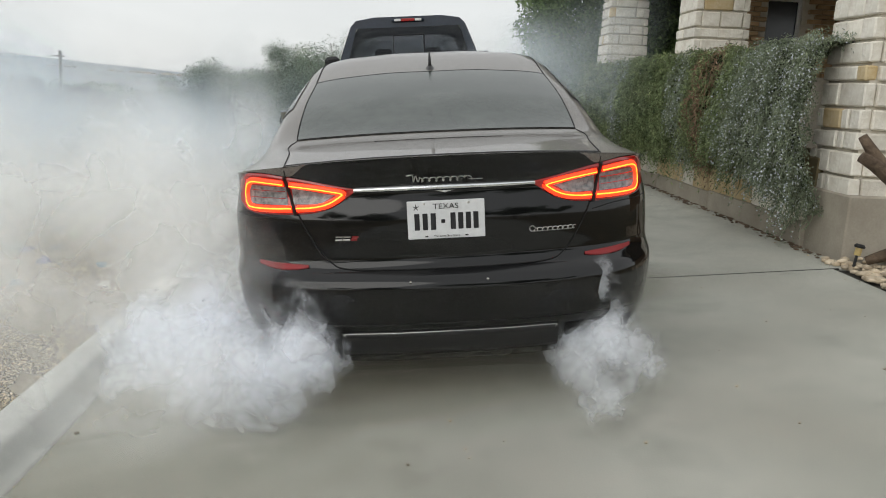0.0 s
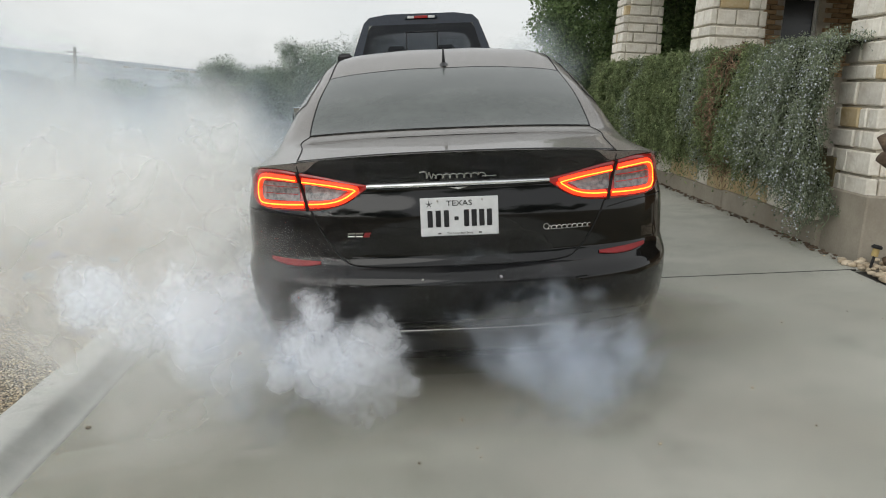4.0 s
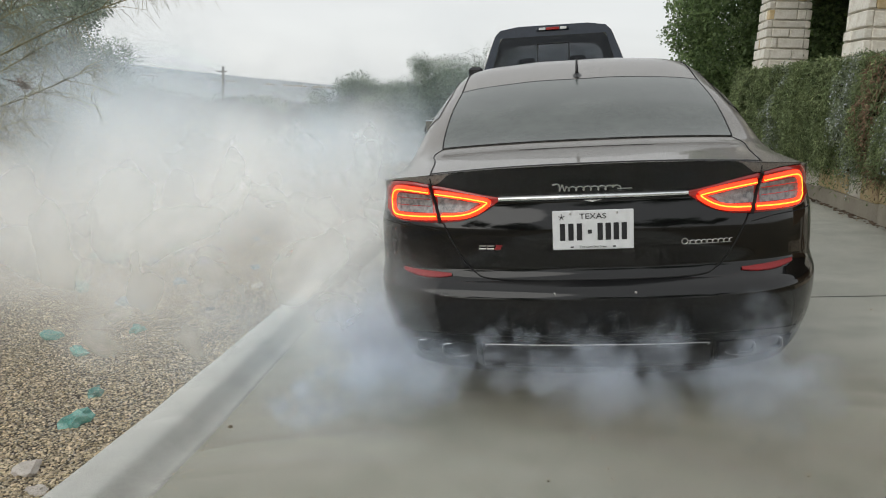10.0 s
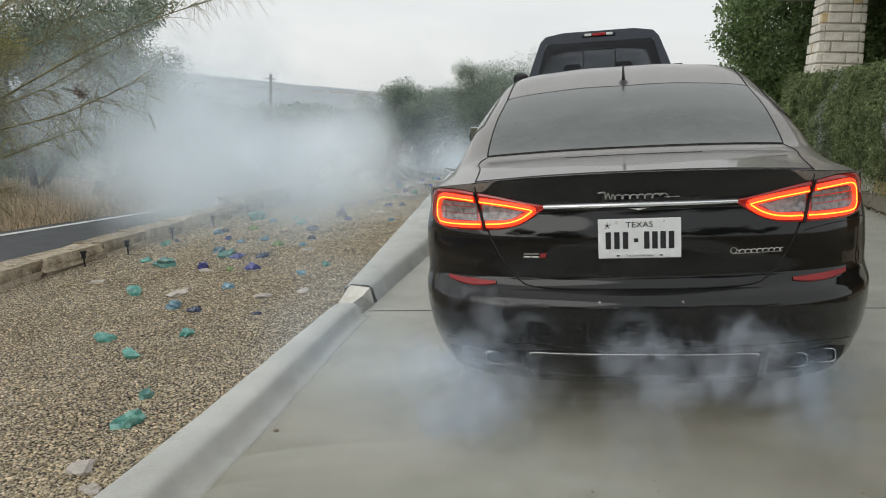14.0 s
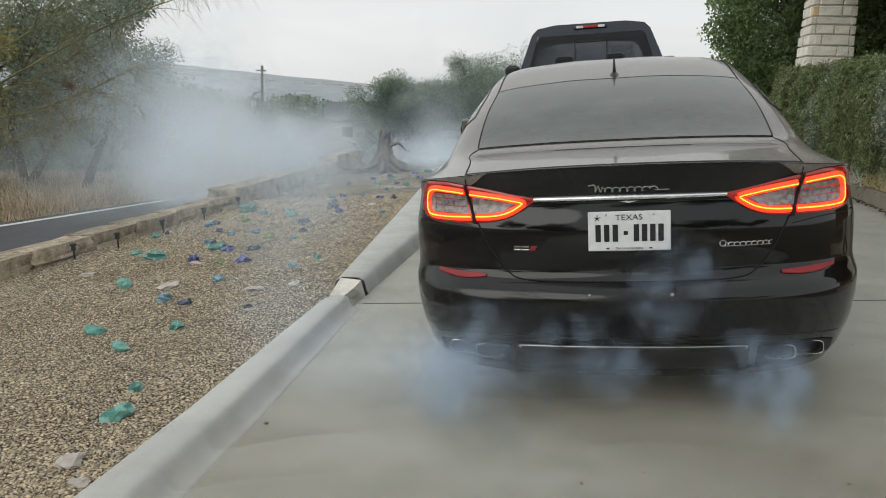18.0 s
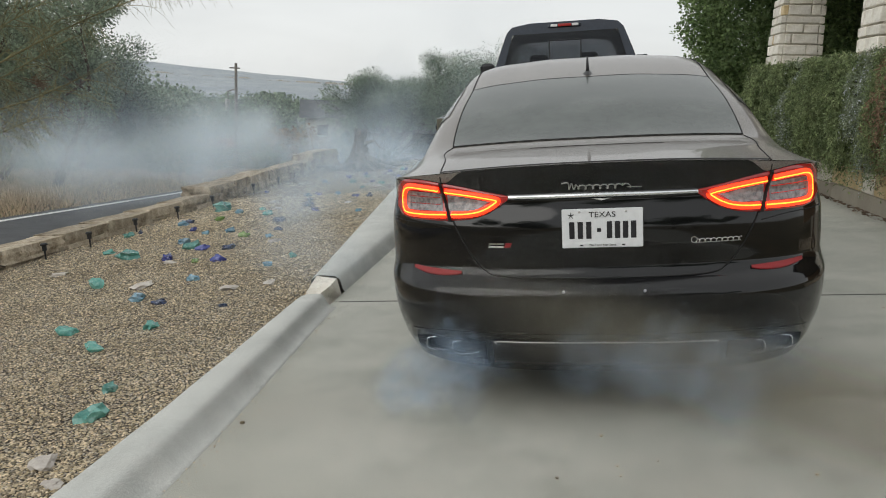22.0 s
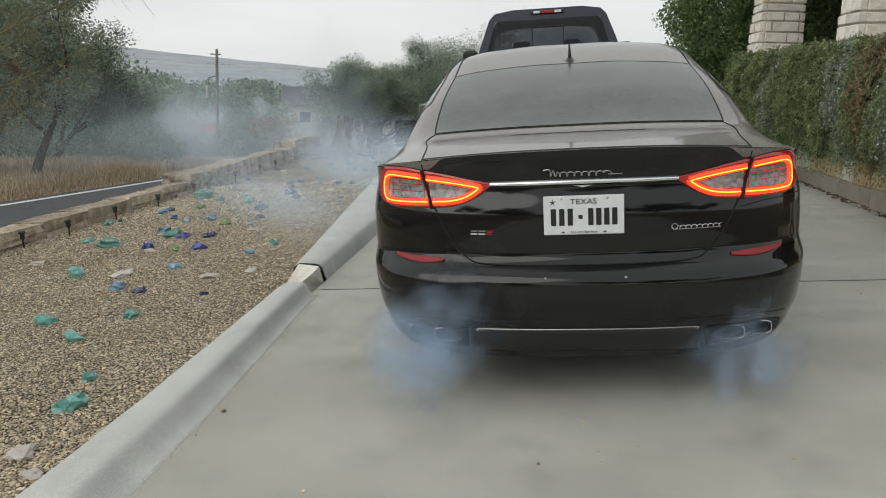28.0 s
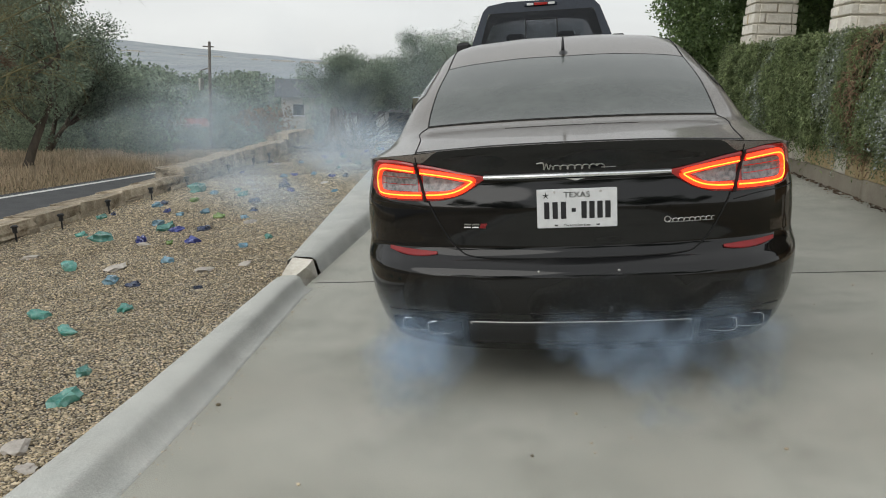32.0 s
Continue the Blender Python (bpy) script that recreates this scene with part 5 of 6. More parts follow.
# evergreens beside the porch
tree((4.6, 18.6, 0.2), 5.5, 2.45, 61, "dense glossy evergreen tree beside the porch", M_LEAF_DARK, 25, 0.085, (0, 0), 3, 4, 0.20, 0.12, low=-0.2, fill=110000)
tree((5.6, 16.0, 0.2), 4.6, 1.9, 62, "dark evergreen behind the porch columns", M_LEAF_DARK, 40, 0.085, (0, 0), 3, 4, 0.28, 0.1, low=-0.25, fill=30000)
tree((6.6, 20.5, 0.2), 5.8, 2.6, 63, "tall evergreen behind the porch", M_LEAF_DARK, 30, 0.12, (0, 0), 3, 3, 0.35, 0.12, low=-0.2, fill=14000)
# trees behind the viewer, mirrored in the car
for k, (x, y, h, s) in enumerate(((-5, -13, 5.5, 3.0), (1.5, -15, 6.5, 3.4), (7, -12, 6, 3.2), (-12, -16, 6.5, 3.5), (13, -16, 6, 3.2), (3.8, -9, 4.2, 1.8))):
    tree((x, y, ground_z(x, y)), h, s, 71 + k, "live oak standing down the drive", M_LEAF, 22, 0.22, (0, 0), 3, 2, 0.5)

# woods on the slope beyond: clumps of leaves round many small crowns
rng = random.Random(90)


def woods(name, label, spots, mat, leaf, dense=420):
    P, S = [], []
    for x, y, r, h in spots:
        z0 = ground_z(x, y)
        k = int(dense * r ** 0.7)
        d = np.random.normal(size=(k, 3))
        d /= np.linalg.norm(d, axis=1)[:, None]
        q = np.array([0.78 + 0.4 * noise.noise(Vector(v) * 2.2 + Vector((x, y, 0))) for v in d]) * np.random.uniform(0.8, 1.03, k)
        P.append(np.array((x, y, z0 + h * 0.5)) + d * q[:, None] * np.array((r, r, h * 0.58)))
        S.append(np.full(k, leaf * (0.7 + r * 0.12)))
    return tagged(part(name, leaf_mesh(name, np.concatenate(P), np.concatenate(S), mat, 3, 0, 0.8), mat), label, "woods", kind="stuff")


def polar(a, r):
    return r * math.sin(radians(a)), r * math.cos(radians(a))


spots = []
for _ in range(120):
    a, r = rng.uniform(-42, -15), rng.uniform(34, 66)
    x, y = polar(a, r)
    if a > -20.5 and r < 60:
        continue
    low = a > -28 and r < 58
    if -25.5 < a < -22 and r < 47:
        continue
    spots.append((x, y, rng.uniform(1.0, 1.6) if low else rng.uniform(1.4, 2.6), rng.uniform(0.9, 1.6) if low else rng.uniform(2.2, 3.8)))
woods("near_woods", "thick grey-green oak and cedar scrub down the slope", spots, M_LEAF, 0.17, 900)
spots = []
for _ in range(200):
    a, r = rng.uniform(-48, 30), rng.uniform(75, 150)
    x, y = polar(a, r)
    spots.append((x, y, rng.uniform(3, 5.5), rng.uniform(4.5, 8.0)))
woods("far_woods", "hazy oak woods in the valley", spots, M_LEAF, 0.30, 700)
spots = []
for _ in range(170):
    a, r = rng.uniform(-48, 35), rng.uniform(190, 330)
    x, y = polar(a, r)
    spots.append((x, y, rng.uniform(7, 12), rng.uniform(8, 14)))
woods("valley_woods", "distant oak woods across the valley floor", spots, M_LEAF, 0.5, 350)
spots = []
for _ in range(16):
    a, r = rng.uniform(-41, -27), rng.uniform(24, 32)
    x, y = polar(a, r)
    spots.append((x, y, rng.uniform(0.6, 1.0), rng.uniform(0.8, 1.5)))
woods("thicket", "green undergrowth beneath the roadside oaks", spots, M_LEAF, 0.09, 1300)
spots = []
for a, r, s in ((-20.5, 42, 1.0), (-19.8, 44, 1.2), (-21.3, 47, 1.1), (-18.9, 40, 0.8)):
    x, y = polar(a, r)
    spots.append((x, y, s, 2.4))
woods("autumn_shrubs", "rusty autumn shrubs on the slope", spots, surf("rusty_leaf", (0.16, 0.10, 0.045), (0.26, 0.17, 0.08), 1, 0.8, 0, 0, island=0.4), 0.2)

# dry grass on the verge
rng = random.Random(17)
g = Geo()
for _ in range(36000):
    y = 7 + 36 * rng.random() ** 1.4
    w = 3.0 + 0.16 * y
    x = -8.85 + 0.065 * (y - 11.4) - w * rng.random() ** 1.3
    z = ground_z(x, y)
    h = rng.uniform(0.06, 0.25) * (0.5 + 0.5 * min(1, (-8.75 + 0.065 * (y - 11.4) - x) / 0.8))
    a = rng.random() * 6.28
    dx, dy = math.cos(a) * 0.010 * (1 + y * 0.05), math.sin(a) * 0.010 * (1 + y * 0.05)
    lx, ly = rng.gauss(0, 0.25) * h, rng.gauss(0, 0.25) * h
    g.add([(x - dx, y - dy, z - 0.02), (x + dx, y + dy, z - 0.02), (x + lx, y + ly, z + h)], [(0, 1, 2)])
tagged(part("dry_grass", g, M_GRASS), "tall straw-coloured grass along the road", "grass", kind="stuff")

# feathery thorn tree that leans in over the gravel
rng = random.Random(33)
thorn = thing("thorn_tree", "feathery green-twigged thorn tree leaning over the low wall", "tree", pose(-6.35, 4.9, -0.9))
g, tw = Geo(), Geo()
g.tube(curve_pts([(0, 0, -0.1), (0.05, 0.1, 0.5), (0.0, 0.3, 1.0), (0.1, 0.45, 1.5)], 8), [0.07, 0.065, 0.06, 0.055, 0.05, 0.045, 0.04, 0.035], 8)
AIMS = (((0.0, 0.2, 0.9), (2.10, 1.6, 2.25)), ((0.02, 0.3, 1.1), (2.55, 2.3, 3.05)), ((0.0, 0.3, 1.2), (1.6, 1.5, 3.2)), ((0.05, 0.4, 1.4), (1.0, 1.3, 3.4)), ((0.0, 0.1, 0.6), (1.25, 0.95, 1.32)),
        ((0.0, 0.3, 1.0), (1.3, 2.3, 2.5)), ((0.05, 0.4, 1.3), (0.7, 1.9, 3.0)), ((0.0, 0.25, 1.0), (1.9, 1.2, 2.75)), ((0.02, 0.3, 1.2), (0.6, 0.8, 2.6)), ((0.0, 0.2, 0.9), (1.55, 1.6, 1.85)))
for a, b in AIMS:
    a, b = Vector(a), Vector(b)
    mid = a.lerp(b, 0.5) + Vector((rng.gauss(0, 0.08), rng.gauss(0, 0.08), 0.10 + rng.gauss(0, 0.05)))
    q = a.lerp(b, 0.78) + Vector((0, 0, 0.06 + rng.gauss(0, 0.04)))
    line = curve_pts([a, mid, q, b], 16)
    g.tube(line, [0.009 * (1 - 0.8 * k / 15) + 0.002 for k in range(16)], 5)
    for k in range(4, 16):
        for _ in range(3):
            d = ((line[k] - line[k - 1]).normalized() + Vector((rng.gauss(0, 0.7), rng.gauss(0, 0.7), rng.gauss(0.05, 0.6)))).normalized()
            l = rng.uniform(0.15, 0.5)
            p0 = line[k]
            p1 = p0 + d * l * 0.5 + Vector((0, 0, 0.02))
            p2 = p0 + d * l
            tw.tube([p0, p1, p2], [0.0035, 0.0028, 0.0018], 3, False)
            for _ in range(5):
                f = rng.random()
                s = p0.lerp(p2, 0.2 + 0.8 * f)
                e = s + Vector((d.x * 0.10 + rng.gauss(0, 0.06), d.y * 0.10 + rng.gauss(0, 0.06), -rng.uniform(0.04, 0.22)))
                tw.tube([s, s.lerp(e, 0.5) + Vector((0, 0, 0.02)), e], [0.0016, 0.0014, 0.001], 3, False)
part("branchwork", g, M_TWIG, thorn, smooth=True)
part("twig_spray", tw, M_TWIG, thorn)
nest = Geo()
for _ in range(60):
    c = Vector((1.55, 1.62, 2.15))
    p = c + Vector((rng.gauss(0, 0.03), rng.gauss(0, 0.03), rng.gauss(0, 0.03)))
    nest.tube([p, p + Vector((rng.gauss(0, 0.05), rng.gauss(0, 0.05), rng.gauss(0, 0.04)))], 0.003, 3, False)
part("dead_tuft", nest, M_DRIFT_B, thorn, "small brown tuft of dead twigs")

# trailing rosemary over the planter wall
rng = random.Random(44)
hedge = thing("rosemary_hedge", "trailing rosemary spilling over the planter wall, partly in pale bloom", "hedge")
gs = {"green": [], "silver": [], "dry": [], "flower": []}
stems = {"green": Geo(), "silver": Geo(), "dry": Geo()}


def hedge_x(y, z):
    """Front of the hanging mass: it bulges below its brow and swells in swags."""
    t = (z - 0.6) / 1.15
    return 2.80 - 0.25 * math.sin(max(0.0, min(1, 0.12 + 0.88 * t)) * 2.6) - 0.14 * noise.noise(Vector((y * 1.3, z * 0.5, 1))) - 0.14 * noise.noise(Vector((y * 3.9, z * 1.5, 4))) - 0.085 * noise.noise(Vector((y * 9, z * 5, 6)))


def hedge_low(y):
    return 0.70 + 0.09 * noise.noise(Vector((y * 1.7, 0, 3))) - 0.02 * max(0, 8 - y) - (0.16 if y < 6.15 else 0)


def hedge_top(y):
    return 1.76 + 0.05 * noise.noise(Vector((y * 1.5, 8, 0)))


def zone(y, z):
    w = y + 0.22 * noise.noise(Vector((y * 2, z * 2.5, 9))) + 0.12 * (1.6 - z)
    if w < 6.95 or 8.25 < w < 8.7 or 10.6 < w < 11.0:
        return "silver"
    if 7.55 < w < 7.95:
        return "dry" if rng.random() < 0.38 else "green"
    if w < 7.3 and rng.random() < 0.4:
        return "silver"
    return "green"


for _ in range(60000):
    y = 5.74 + 7.7 * rng.random() ** 1.5
    z0, z1 = hedge_low(y), hedge_top(y)
    f = rng.random()
    if rng.random() < 0.2:
        z, x = z1 + rng.gauss(0, 0.03), 2.58 + 0.75 * rng.random()
    else:
        z = z0 + (z1 - z0) * f
        x = hedge_x(y, z) + rng.gauss(0.035, 0.025)
    s = 0.030 * (1 + 0.09 * (y - 6))
    k = zone(y, z)
    gs[k].append((x, y, z, s * (0.75 if k == "silver" else 1.2), 0.42 if k == "silver" else 0.24))
    if k == "silver" and rng.random() < 0.10 or rng.random() < 0.008:
        gs["flower"].append((x - 0.012, y, z, 0.013, 1.0))
# hanging sprays, each a drooping shoot set with needles, the painted shade of the core between them
for _ in range(1700):
    y = 5.78 + 7.6 * rng.random() ** 1.5
    z = hedge_low(y) + (hedge_top(y) + 0.03 - hedge_low(y)) * rng.random() ** 0.85
    k = zone(y, z)
    x = hedge_x(y, z) + 0.02
    n, out, sway, fall = rng.randint(38, 60), rng.uniform(0.05, 0.15), rng.gauss(0, 0.06), rng.uniform(0.14, 0.36)
    s = 0.030 * (1 + 0.09 * (y - 6))
    for q in range(n):
        f = q / n
        gs[k].append((x - out * math.sin(min(1, f * 1.6) * 1.57) + rng.gauss(0, 0.011), y + sway * f + rng.gauss(0, 0.013), z + 0.05 * math.sin(f * 3.1) - fall * f * f + rng.gauss(0, 0.010), s * (0.75 if k == "silver" else 1.15), 0.42 if k == "silver" else 0.26))
        if k == "silver" and rng.random() < 0.16:
            gs["flower"].append((x - out * math.sin(min(1, f * 1.6) * 1.57) - 0.014, y + sway * f + rng.gauss(0, 0.016), z - fall * f * f + rng.gauss(0, 0.014), 0.014, 1.0))
for _ in range(1100):
    y = 5.76 + 7.6 * rng.random() ** 1.4
    z = hedge_low(y) + rng.uniform(0, 0.9)
    x = hedge_x(y, z) - 0.01
    pts = [(x, y, z)]
    for k in range(3):
        pts.append((pts[-1][0] - 0.012 + rng.gauss(0, 0.012), pts[-1][1] + rng.gauss(0, 0.03), pts[-1][2] - 0.05))
    stems[zone(y, z)].tube(pts, [0.005, 0.004, 0.004, 0.002], 3, False)
for key, nm, mat, lab in (("green", "foliage", M_HEDGE, "dark green needles"), ("silver", "foliage", M_HEDGE_G, "silvery flowering sprays"), ("dry", "foliage", M_HEDGE_B, "dead brown sprays"), ("flower", "blossom", M_FLOWER, "tiny pale blue blossom")):
    A = np.array(gs[key])
    part(nm, leaf_mesh(nm, A[:, :3], A[:, 3], mat, 5, 0.9, A[:, 4]), mat, hedge, lab)
    if key in stems:
        tagged(part("trailing_stem", stems[key], mat, hedge), kind="stuff")
# a near-black sheet stands in for the shade deep in the hedge
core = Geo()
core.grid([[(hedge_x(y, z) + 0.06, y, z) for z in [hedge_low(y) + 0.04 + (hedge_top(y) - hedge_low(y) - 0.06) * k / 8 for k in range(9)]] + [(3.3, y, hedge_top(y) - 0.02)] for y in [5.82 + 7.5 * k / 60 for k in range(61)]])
part("shade_core", core, M_HEDGE_SHADE, hedge, smooth=True)


# ---- stump, glass chunks, lamps, pole, houses ----
rng = random.Random(55)
sp = on(-4.32, 15.7, 0.0)
stump = thing("tree_stump", "weathered grey tree stump with spreading roots, upended on the gravel", "stump", pose(sp.x, sp.y, sp.z, 0, 0, 0))
g = Geo()
rows = []
for k in range(9):
    h = k / 8
    z = 0.78 * h
    r = 0.115 + 0.27 * (1 - h) ** 2.6
    rows.append([(-0.02 + r * (1 + 0.30 * math.sin(6 * a + 1) * (1 - 0.7 * h) + 0.12 * noise.noise(Vector((math.cos(a) * 2, math.sin(a) * 2, h * 2)))) * math.cos(a), r * (1 + 0.2 * math.sin(4 * a) * (1 - h)) * math.sin(a), z + (0.07 * math.sin(3 * a) + 0.05 * math.sin(7 * a) if k == 8 else 0)) for a in (2 * math.pi * j / 28 for j in range(28))])
g.grid(rows, True)
g.f.append(tuple(8 * 28 + j for j in range(28)))
part("bole", g, M_DRIFT, stump, smooth=True)
for pts, r in (([(0.1, -0.05, 0.32), (0.35, -0.1, 0.16), (0.7, -0.1, 0.07), (1.05, 0.0, 0.05), (1.3, 0.1, 0.02)], 0.09), ([(-0.1, -0.05, 0.25), (-0.3, -0.1, 0.10), (-0.6, -0.05, 0.06), (-0.95, 0.1, 0.03)], 0.08),
               ([(0.0, -0.15, 0.25), (0.05, -0.4, 0.08), (0.0, -0.7, 0.02)], 0.09), ([(0.1, -0.15, 0.2), (0.4, -0.45, 0.07), (0.6, -0.7, 0.02)], 0.07), ([(-0.1, -0.15, 0.2), (-0.35, -0.4, 0.06), (-0.5, -0.6, 0.02)], 0.06),
               ([(0.1, 0.1, 0.25), (0.5, 0.4, 0.12), (1.0, 0.6, 0.1), (1.5, 0.6, 0.16)], 0.07), ([(0.06, 0, 0.55), (0.28, -0.05, 0.62), (0.40, 0, 0.50), (0.52, 0, 0.46)], 0.045), ([(0.0, -0.10, 0.7), (0.03, -0.13, 0.8), (0.12, -0.1, 0.86)], 0.03)):
    line = curve_pts(pts, 12)
    part("root", Geo().tube(line, [r * (1 - 0.75 * k / 11) for k in range(12)], 7), M_DRIFT, stump, smooth=True)
pile = thing("deadwood_pile", "small heap of grey sticks and bleached bones of wood", "deadwood", pose(*on(-2.75, 16.2, 0.03)))
for k in range(9):
    a = Vector((rng.uniform(-0.6, 0.4), rng.uniform(-0.3, 0.3), 0.04 + 0.03 * k * 0.4))
    d = Vector((rng.uniform(0.2, 0.6), rng.gauss(0, 0.2), rng.gauss(0.03, 0.08)))
    part("stick", Geo().tube([a, a + d * 0.5 + Vector((0, 0, rng.gauss(0, 0.03))), a + d], [0.03, 0.026, 0.015], 6), M_DRIFT if k % 3 else M_PALEROCK, pile, smooth=True)


def chunk(x, y, r, mat, label, seed, flat=0.7, cat="glass chunk", group="glass chunks in the gravel"):
    """A conchoidal lump of slag glass: facetted, sharp-edged."""
    r *= 0.8
    g = Geo().lump((0, 0, 0), r, seed, 2, 0.75, (1.25, 0.85, flat))
    ob = tagged(part("glass_chunk" if "glass" in cat else "flat_stone", g, mat), label, cat, group)
    ob.matrix_basis = SLOPE @ pose(x, y, gravel_z(x, y) + r * flat * 0.55, 0, 0, seed * 37 % 360)
    return ob


n = 0
for x, y, r in ((-2.16, 3.07, 0.062), (-2.29, 3.40, 0.045), (-2.77, 4.02, 0.06), (-3.16, 4.36, 0.06), (-2.66, 4.45, 0.05), (-3.81, 5.67, 0.085), (-4.18, 6.79, 0.10), (-3.77, 7.22, 0.09), (-2.52, 6.58, 0.05), (-4.77, 10.1, 0.15), (-4.6, 7.1, 0.05), (-3.85, 9.4, 0.07)):
    n += 1
    chunk(x, y, r, M_AQUA, "translucent sea-green slag glass chunk lying in gravel", n * 1.37)
for x, y, r in ((-3.17, 5.17, 0.07), (-3.02, 5.71, 0.05), (-4.04, 7.56, 0.06), (-4.38, 9.76, 0.07), (-2.61, 6.23, 0.05), (-4.7, 8.84, 0.06), (-3.8, 8.16, 0.06)):
    n += 1
    chunk(x, y, r, M_SKYGLASS, "pale blue slag glass chunk lying in gravel", n * 1.37)
for x, y, r in ((-3.72, 6.63, 0.065), (-3.19, 6.52, 0.065), (-3.62, 7.14, 0.06), (-4.3, 8.3, 0.05), (-3.3, 9.6, 0.06)):
    n += 1
    chunk(x, y, r, M_COBALT, "cobalt blue slag glass chunk lying in gravel", n * 1.37)
for x, y, r in ((-2.93, 5.04, 0.05), (-3.36, 7.13, 0.07), (-3.55, 10.06, 0.11), (-3.47, 8.82, 0.08), (-2.4, 4.9, 0.03)):
    n += 1
    chunk(x, y, r, M_NAVY, "dark slate-blue glass chunk lying in gravel", n * 1.37, 0.55)
for x, y, r in ((-3.38, 5.60, 0.09), (-2.08, 2.63, 0.07), (-1.93, 2.47, 0.04), (-2.58, 5.39, 0.07), (-2.33, 5.56, 0.06), (-3.63, 6.50, 0.06), (-4.5, 6.2, 0.07), (-3.0, 7.4, 0.08)):
    n += 1
    chunk(x, y, r, M_PALEROCK, "pale pinkish flat stone lying in gravel", n * 1.37, 0.32, "stone", "flat stones in the gravel")
for x, y, r in ((-3.39, 6.50, 0.045), (-3.49, 7.80, 0.06), (-4.4, 9.2, 0.06)):
    n += 1
    chunk(x, y, r, M_LIMEGLASS, "lime green slag glass chunk lying in gravel", n * 1.37)
rng = random.Random(66)
for k in range(46):
    y = rng.uniform(7.5, 15.3)
    x = rng.uniform(-5.1, -2.6 - 0.03 * (y - 7))
    m, lab = rng.choice(((M_AQUA, "translucent sea-green slag glass chunk lying in gravel"), (M_SKYGLASS, "pale blue slag glass chunk lying in gravel"), (M_NAVY, "dark slate-blue glass chunk lying in gravel"), (M_COBALT, "cobalt blue slag glass chunk lying in gravel")))
    if rng.random() < 0.45:
        chunk(x, y, rng.uniform(0.05, 0.09), M_PALEROCK, "pale pinkish flat stone lying in gravel", k * 2.3, 0.35, "stone", "flat stones in the gravel")
    else:
        chunk(x, y, rng.uniform(0.035, 0.07), m, lab, k * 2.3)


def path_lamp(m, label, top_mat, h, lens=M_TRIM, group="path lamps along the wall"):
    """A stake with a small capped lamp head."""
    t = thing("path_lamp", label, "path lamp", m, group)
    part("stake", Geo().tube([(0, 0, -0.05), (0, 0, h * 0.75)], 0.009, 6), M_TRIM, t)
    part("lamp_body", Geo().tube([(0, 0, h * 0.55), (0, 0, h * 0.9)], 0.022, 12), lens, t)
    part("cap", Geo().tube([(0, 0, h * 0.86), (0, 0, h * 0.93), (0, 0, h)], [0.033, 0.035, 0.024], 12), top_mat, t)
    return t


for x, y in ((-5.17, 6.95), (-5.08, 7.55), (-5.08, 8.45), (-5.08, 9.45), (-5.14, 10.6), (-5.14, 12.1), (-5.14, 13.2), (-5.14, 14.0)):
    path_lamp(SLOPE @ pose(x, y, gravel_z(x, y)), "small black solar path lamp staked in the gravel", M_TRIM, 0.165)
path_lamp(SLOPE @ pose(2.78, 5.17, 0.0, 0, 14, 0), "leaning solar path lamp with amber sides among river stones", M_TRIM, 0.17, M_AMBER, "path lamps by the porch")

# river stones and a driftwood log by the plinth
rng = random.Random(77)
river = thing("river_stones", "rounded cream river stones by the plinth", "stones", SLOPE, kind="stuff")
g = Geo()
for _ in range(900):
    x, y = 2.70 + 1.3 * rng.random() ** 1.3, rng.uniform(3.6, 5.42)
    r = rng.uniform(0.018, 0.036)
    g.lump((x, y, rng.uniform(0, 0.025)), r, rng.random() * 80, 1, 0.2, (rng.uniform(0.9, 1.4), rng.uniform(0.8, 1.2), 0.6))
part("stones", g, surf("river_stone", (0.42, 0.33, 0.22), (0.66, 0.57, 0.44), 14, 0.75, 0, 0.1, island=0.3), river, smooth=True)
log = thing("driftwood_log", "forked brown driftwood log propped against the plinth", "driftwood", SLOPE)
part("fork", Geo().tube(curve_pts([(2.66, 4.95, 0.90), (2.73, 4.92, 0.78), (2.84, 4.85, 0.60), (2.98, 4.75, 0.40), (3.10, 4.7, 0.1)], 12), [0.028 + 0.004 * k for k in range(12)], 9), M_DRIFT_B, log, smooth=True)
part("fork", Geo().tube(curve_pts([(2.62, 4.88, 0.78), (2.72, 4.86, 0.71), (2.84, 4.80, 0.58), (2.98, 4.72, 0.36)], 9), [0.035 + 0.003 * k for k in range(9)], 9), M_DRIFT_B, log, smooth=True)
part("root", Geo().tube(curve_pts([(2.86, 5.16, 0.05), (2.96, 5.1, 0.10), (3.1, 5.0, 0.16), (3.3, 4.9, 0.2)], 9), [0.03 + 0.004 * k for k in range(9)], 8), M_DRIFT_B, log, smooth=True)

# utility pole in the valley
px, py = polar(-23.7, 45)
pole = thing("utility_pole", "grey wooden utility pole with a transformer, in the valley", "utility pole", pose(px, py, -3.9, 0, 1.0, 0) @ Matrix.Scale(0.66, 4))
part("shaft", Geo().tube([(0, 0, 0), (0, 0, 9.5)], [0.15, 0.11], 10), M_POLE, pole)
part("crossarm", Geo().box((-0.1, 0, 9.1), (0.9, 0.10, 0.10), 0.01), M_POLE, pole)
part("transformer", Geo().tube([(-0.75, 0, 5.6), (-0.75, 0, 6.6)], 0.21, 14), M_STEEL, pole, "pale grey transformer can")
part("bracket", Geo().tube([(-0.1, 0, 7.4), (-0.75, 0, 7.2), (-0.75, 0, 6.9)], 0.05, 5), M_POLE, pole)


